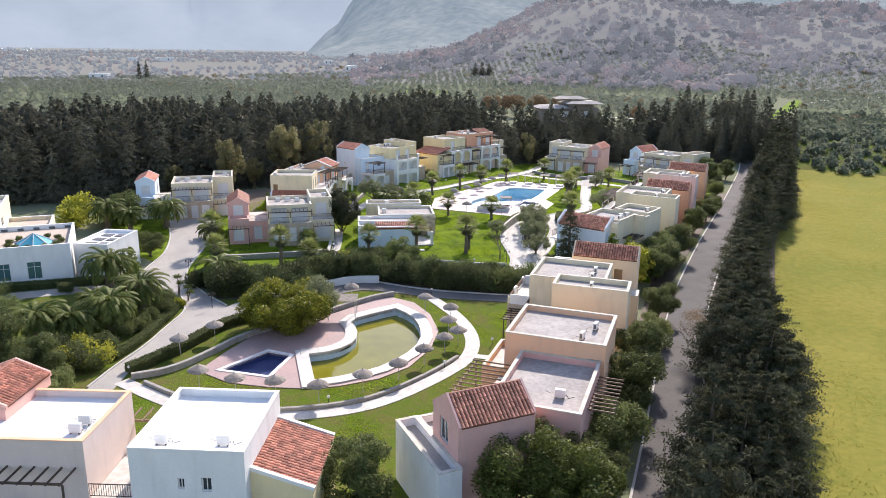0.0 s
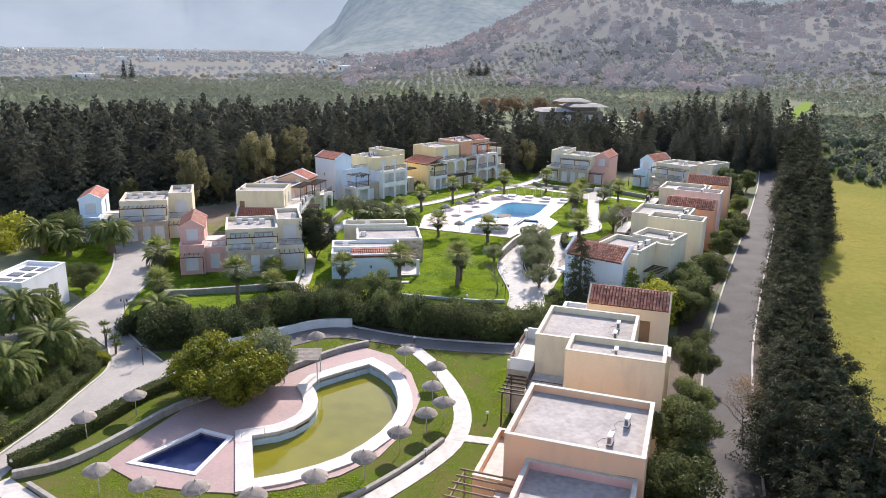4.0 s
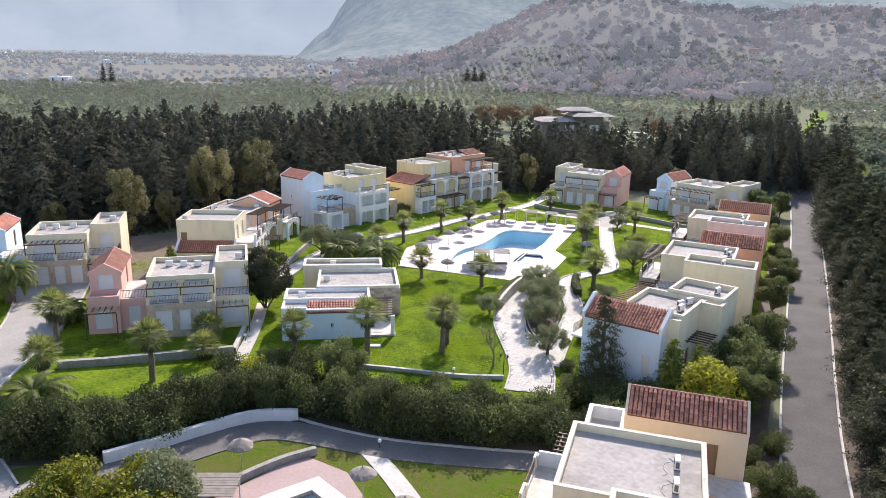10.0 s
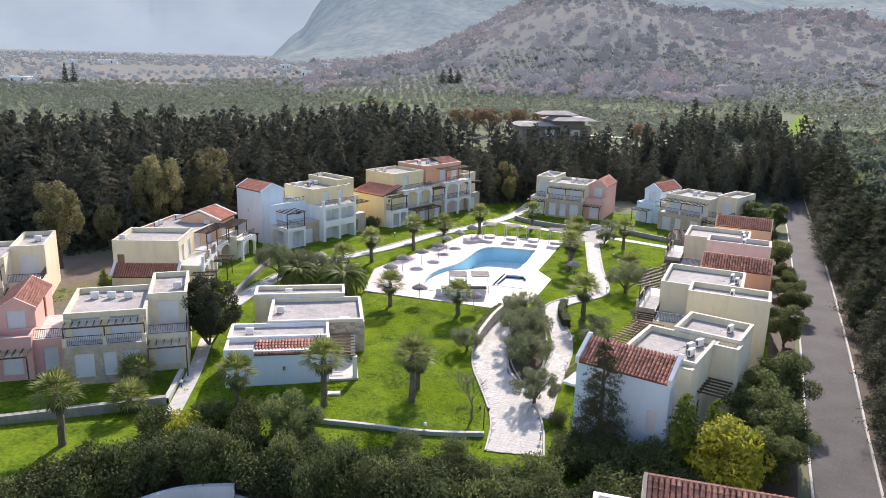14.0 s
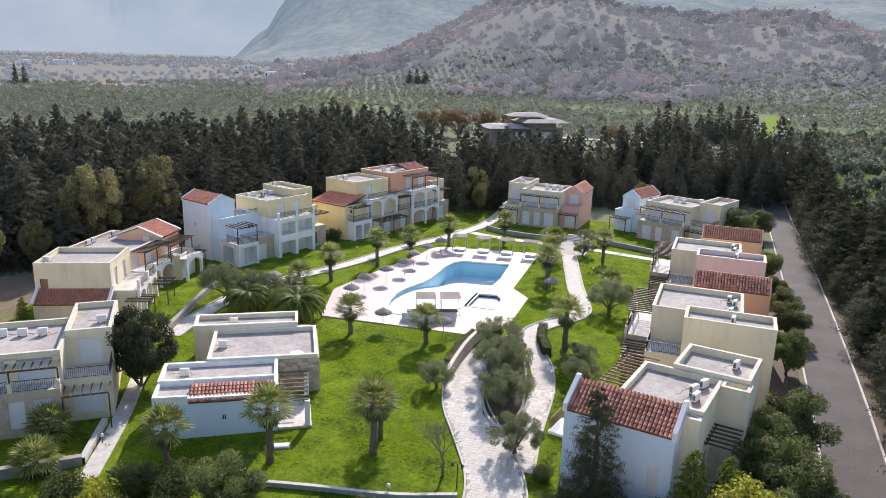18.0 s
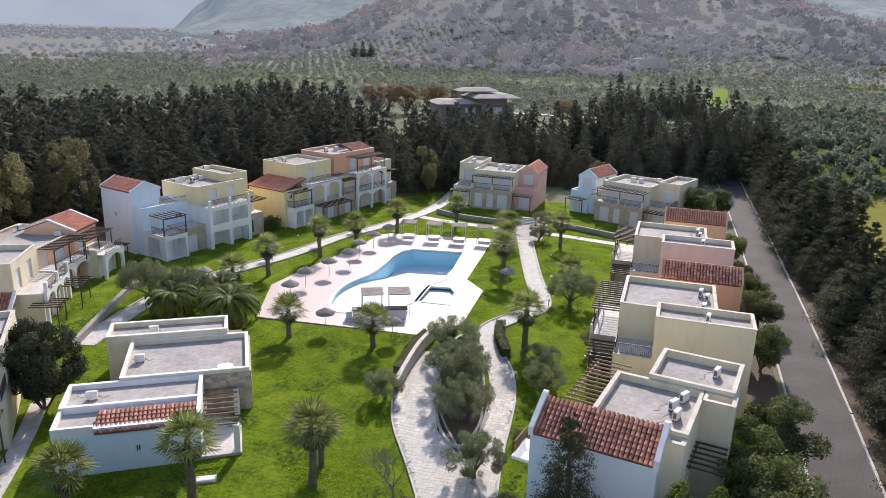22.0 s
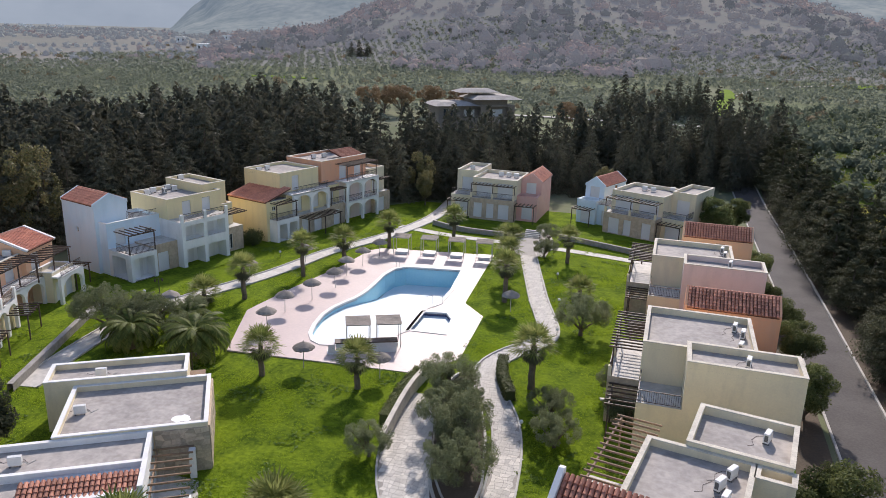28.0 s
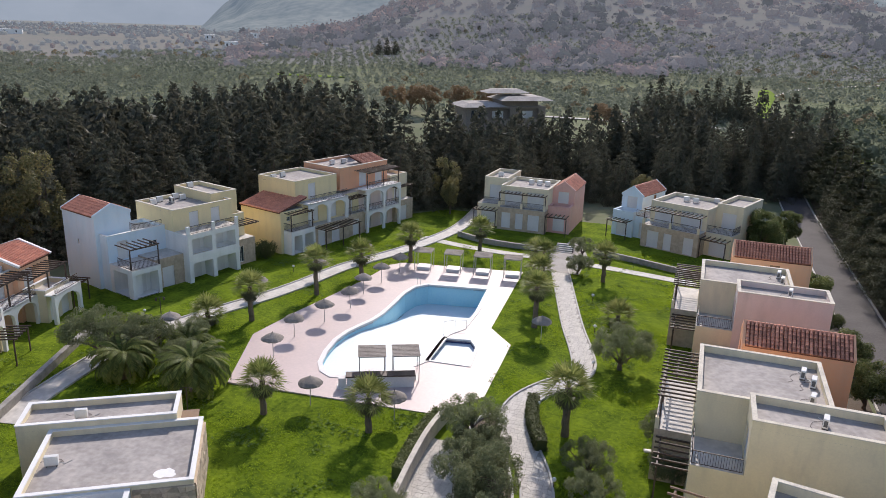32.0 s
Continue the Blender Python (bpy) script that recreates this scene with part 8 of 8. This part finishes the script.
def ac_unit():
    h = thing("ac_unit", pose(0, 0, -50), "white outdoor air conditioning unit on the roof", "air conditioner", "roof air conditioners")
    bm = bmesh.new(); box(bm, -0.45, -0.18, 0.12, 0.45, 0.18, 0.82)
    bmesh.ops.bevel(bm, geom=bm.edges[:], offset=0.02, segments=1, affect="EDGES"); part("casing", bm, ACW, h)
    bm = bmesh.new(); tube(bm, [(0.12, 0.181, 0.47), (0.12, 0.20, 0.47)], [0.29, 0.27], 18); part("fan_grille", bm, ACD, h, "dark round fan grille")
    bm = bmesh.new(); box(bm, -0.452, -0.12, 0.25, -0.448, 0.12, 0.7); part("side_grille", bm, ACD, h, "dark side grille")
    for x in (-0.32, 0.32):
        bm = bmesh.new(); box(bm, x - 0.04, -0.2, 0, x + 0.04, 0.2, 0.12); part("foot", bm, ACD, h)
    bm = bmesh.new(); tube(bm, [(0.45, 0, 0.25), (0.62, 0.02, 0.2), (0.75, 0.1, 0.03), (1.2, 0.5, 0.03)], [0.03] * 4, 6); part("pipe", bm, PIPE, h, "pale insulated pipe")
    bm = bmesh.new(); tube(bm, [(0.45, 0.05, 0.3), (0.7, 0.3, 0.04), (0.4, 0.75, 0.02), (-0.3, 0.9, 0.02), (-0.9, 0.6, 0.02), (-1.3, 0.9, 0.02)], [0.014] * 6, 5); part("cable", bm, IRON, h, "loose dark cable")
    return h


AC = ac_unit()
ROOFS = []
for o in list(scene.objects):
    if o.type == "MESH" and o.name.split(".")[0] == "roof" and o.parent:
        w = [o.parent.matrix_basis @ v.co for v in o.data.vertices]
        ROOFS.append(([(o.parent.matrix_basis.inverted()), min(v.co.x for v in o.data.vertices), max(v.co.x for v in o.data.vertices), min(v.co.y for v in o.data.vertices), max(v.co.y for v in o.data.vertices)], max(p.z for p in w)))


def roof_at(x, y):
    best = None
    for (inv, a, b, c, d), z in ROOFS:
        q = inv @ Vector((x, y, z))
        if a + 0.3 < q.x < b - 0.3 and c + 0.3 < q.y < d - 0.3 and (best is None or z > best):
            best = z
    return best


first = True
for x, y, r in ((24.2, 3.4, 80), (24.7, 2.3, 80), (24.4, -0.2, 75), (24.6, -3.8, 80), (24.2, 25.0, 80), (24.4, 23.3, 80), (24.6, 18.6, 80), (22.4, -17.6, 60), (23.0, -16.4, 60), (22.6, -18.8, 70), (25.0, -12.4, 70), (26.6, -46.3, 100), (26.9, -48.6, 100), (28.0, -53.0, 100), (31.0, -62.4, 90), (30.6, -65.0, 90),
                (31.4, -73.0, 10), (29.6, -76.0, 60), (12.9, -91.8, 25), (16.2, -90.2, 25), (6.8, -92.2, 25), (7.2, -93.2, 25), (-16.4, -17.6, 34), (-18.4, -13.4, 34), (-15.6, -23.4, 34), (-30.2, -27.6, 40), (-28.9, -26.8, 40), (-27.6, -26.0, 40), (-24.8, -22.6, 40), (-54.4, -25.0, 40), (-53.2, -24.0, 40),
                (-51.8, -22.6, 40), (-49.6, -18.4, 40), (-40.2, 19.1, 70), (-40.5, 20.5, 70), (-39.1, 20.8, 160), (-40.0, 22.5, 70), (-39.0, 22.5, 70), (-40.5, 25.8, 70), (-46.2, -3.9, 100), (-46.6, -2.8, 100), (-47.1, 0.8, 100), (-34.6, 34.6, 70), (-34.4, 36.4, 70), (-31.5, 44.4, 70), (-30.6, 46.0, 70), (-6.6, 58.6, 0), (-5.4, 58.6, 0), (-4.2, 58.5, 0), (-11.6, 60.0, 0), (15.0, 58.2, 0), (16.2, 57.8, 0), (18.9, 59.0, 0),
                (-43.2, -12.2, 20), (-41.5, 0.4, 30)):
    z = roof_at(x, y)
    if z is not None:
        if first:
            AC.matrix_basis = pose(x, y, z, 0, 0, r) @ Matrix.Diagonal((0.82, 0.82, 0.82, 1)); first = False
        else:
            copy_thing(AC, pose(x, y, z, 0, 0, r))

for x, y, w, d, r in ((-5.7, -24.8, 1.3, 0.8, 30), (15.4, 1.1, 0.5, 0.35, 10)):
    h = thing("cover_slab", pose(x, y, land(x, y), 0, 0, r), "pale concrete cover slab in the lawn", "slab", "cover slabs")
    bm = bmesh.new(); box(bm, -w / 2, -d / 2, -0.1, w / 2, d / 2, 0.10); bmesh.ops.bevel(bm, geom=bm.edges[:], offset=0.015, segments=1, affect="EDGES"); part("slab", bm, PAVE, h)
    bm = bmesh.new(); box(bm, -w / 2 + 0.08, -d / 2 + 0.08, 0.10, w / 2 - 0.08, d / 2 - 0.08, 0.125); part("lid", bm, RIM, h)
# steps beside the pink gabled house
h = thing("garden_steps", pose(1.2, 44.6, land(1.2, 44.6), 0, 0, 0), "short flight of pale stone steps", "steps")
for k in range(5):
    bm = bmesh.new(); box(bm, -1.1, 0.34 * k, -0.1, 1.1, 0.34 * k + 0.36, 0.16 * (k + 1)); part("step", bm, PAVE, h)
bm = bmesh.new(); tube(bm, [(1.15, 0, 0), (1.15, 0, 1.0), (1.15, 1.7, 1.8), (1.15, 1.7, 0.8)], [0.025] * 4, 6); part("handrail", bm, IRON, h)

# ---- crazy paving, last ----
rp = random.Random(77)
stones = []
for line, w0, w1, dz in ((LOW_PATH, 2.8, 4.0, 0.07), (EAST_PATH, 1.75, 1.75, 0.05)):
    out = ribbon(line, w0, w1)
    xs, ys = [p[0] for p in out], [p[1] for p in out]
    c = 0.36
    nx_, ny_ = int((max(xs) - min(xs)) / c) + 2, int((max(ys) - min(ys)) / c) + 2
    jit = {}
    for i in range(nx_ + 1):
        for j in range(ny_ + 1):
            jit[i, j] = (min(xs) + (i - 0.5 + rp.uniform(-0.38, 0.38)) * c, min(ys) + (j - 0.5 + rp.uniform(-0.38, 0.38)) * c)
    for i in range(nx_):
        for j in range(ny_):
            q = [jit[i, j], jit[i + 1, j], jit[i + 1, j + 1], jit[i, j + 1]]
            m = (sum(p[0] for p in q) / 4, sum(p[1] for p in q) / 4)
            if inside(out, *m):
                stones.append((abs(m[1] + 12), [(m[0] + (p[0] - m[0]) * 0.93, m[1] + (p[1] - m[1]) * 0.93) for p in q], m, dz))
stones.sort(key=lambda s: s[0])
SLAB = mat("pale_paving_slab", (0.70, 0.66, 0.59), (0.52, 0.485, 0.435), s1=1.4, s2=9, rough=0.8, bump=0.3, rand=0.16)
path_low = bpy.data.objects["path_low"]
vs, fs = [], []
for k, (_, q, m, dz) in enumerate(stones):
    z = land(*m) + dz
    top = [(x, y, land(x, y) + dz + 0.009) for x, y in q]
    bot = [(x, y, t[2] - 0.02) for (x, y), t in zip(q, top)]
    f = [(0, 1, 2, 3), (4, 5, 1, 0), (5, 6, 2, 1), (6, 7, 3, 2), (7, 4, 0, 3)]
    if k < 290:
        link("paving_stone", arrays("paving_stone", top + bot, f, SLAB), path_low)
    else:
        fs += [tuple(i + len(vs) for i in g) for g in f]; vs += top + bot
tagged(link("paving_stones", arrays("paving_stones", vs, fs, SLAB), bpy.data.objects["path_east"]), kind="stuff")
# grass tufts and weeds on the lawns
rng = np.random.default_rng(303)
keep_out = [UPPER_DECK, LOWER_DECK, ribbon(LOW_PATH, 3.4, 4.6), ribbon(EAST_PATH, 2.4), ribbon(WEST_PATH, 2.1), PLANTER, ribbon(RING, 1.8), DRIVE_EDGE]
boxes = [(min(p[0] for p in q), max(p[0] for p in q), min(p[1] for p in q), max(p[1] for p in q)) for q in keep_out]
cells = []
for ix in range(-96, 47):
    for iy in range(-184, 102):
        x, y = ix * 0.5, iy * 0.5
        up_lawn = -48 < x < 18 and -32 - 0.22 * abs(x) < y < 49 and y < 70 + x * 0.9 and not (x < -30 and y > 0 + (-30 - x) * 0)
        low_lawn = -9 < x < 23 and -92 < y < -41
        if (up_lawn or low_lawn) and not any(b[0] < x < b[1] and b[2] < y < b[3] and inside(q, x, y) for q, b in zip(keep_out, boxes)):
            lush = 0.5 + noise.noise((x * 0.21, y * 0.21, 1.0)) + 0.4 * noise.noise((x * 0.8, y * 0.8, 3.0))
            if low_lawn and not up_lawn:
                lush += 0.9 * max(0.0, 1 - math.hypot((x - 16.8) / 2.6, (y + 44.0) / 5.5)) * 1.6 - 0.25
            cells.append((x, y, land(x, y), max(0.0, lush)))
C = np.asarray(cells)
n = rng.poisson(34.0 * np.clip(C[:, 3], 0.08, 1.3))
P = np.repeat(C[:, :3], n, 0)
lv = np.repeat(C[:, 3], n)
P = P + np.stack([rng.uniform(-0.27, 0.27, len(P)), rng.uniform(-0.27, 0.27, len(P)), 0.015 + 0.02 * rng.random(len(P))], 1)
tv, tf = leaves(P, 0.040 + 0.036 * lv, rng, np.stack([rng.normal(size=len(P)) * 0.5, 0.8 + rng.normal(size=len(P)) * 0.4, np.full(len(P), 0.5)], 1), 0.45)
L_GRASS = leafmat("weed_leaf", (0.18, 0.275, 0.016), (0.33, 0.43, 0.035), glow=0.62, spec=0.05)
tagged(new("grass_tufts", arrays("grass_tufts", tv, tf, L_GRASS)), "bright green weedy tufts in the lawn", "grass", kind="stuff")
# broad-leaved weeds in loose patches
rng = np.random.default_rng(305)
W = C[(C[:, 1] > -34) & (C[:, 3] > 0.55)]
W = W[np.array([noise.noise((a * 0.33, b * 0.33, 9.0)) > 0.18 for a, b in W[:, :2]])]
P = np.repeat(W[:, :3], 3, 0) + np.stack([rng.uniform(-0.4, 0.4, 3 * len(W)), rng.uniform(-0.4, 0.4, 3 * len(W)), np.full(3 * len(W), 0.06)], 1)
P = np.repeat(P, 6, 0) + rng.normal(size=(6 * len(P), 3)) * (0.09, 0.09, 0.02)
wv, wf = leaves(P, 0.085, rng, np.stack([rng.normal(size=len(P)) * 0.5, rng.normal(size=len(P)) * 0.5, np.full(len(P), 0.9)], 1), 0.6)
L_WEED = leafmat("broad_weed_leaf", (0.10, 0.175, 0.030), (0.24, 0.33, 0.075), glow=0.4, spec=0.2)
tagged(new("lawn_weeds", arrays("lawn_weeds", wv, wf, L_WEED)), "broad-leaved pale green weeds in the lawn", "weeds", kind="stuff")
# coarse grass clumps on the meadow
rng = np.random.default_rng(404)
n = 52000
X, Y = 42 + 46 * rng.random(n) ** 1.3, rng.uniform(-112, 78, n)
keep = np.array([noise.noise((a * 0.12, b * 0.05, 6.0)) + 0.5 * noise.noise((a * 0.6, b * 0.6, 2.0)) for a, b in zip(X, Y)]) > -0.12
X, Y = X[keep], Y[keep]
P = np.stack([X, Y, np.array([land(float(a), float(b)) for a, b in zip(X, Y)]) + 0.05], 1)
mv, mf = leaves(P, 0.10, rng, np.stack([rng.normal(size=len(P)) * 0.5, 0.7 + rng.normal(size=len(P)) * 0.4, np.full(len(P), 0.7)], 1), 0.5)
L_MEADOW = leafmat("meadow_tuft_leaf", (0.25, 0.235, 0.045), (0.38, 0.35, 0.075), glow=0.6, spec=0.05)
tagged(new("meadow_tufts", arrays("meadow_tufts", mv, mf, L_MEADOW)), "coarse yellow-green grass clumps on the meadow", "grass", kind="stuff")
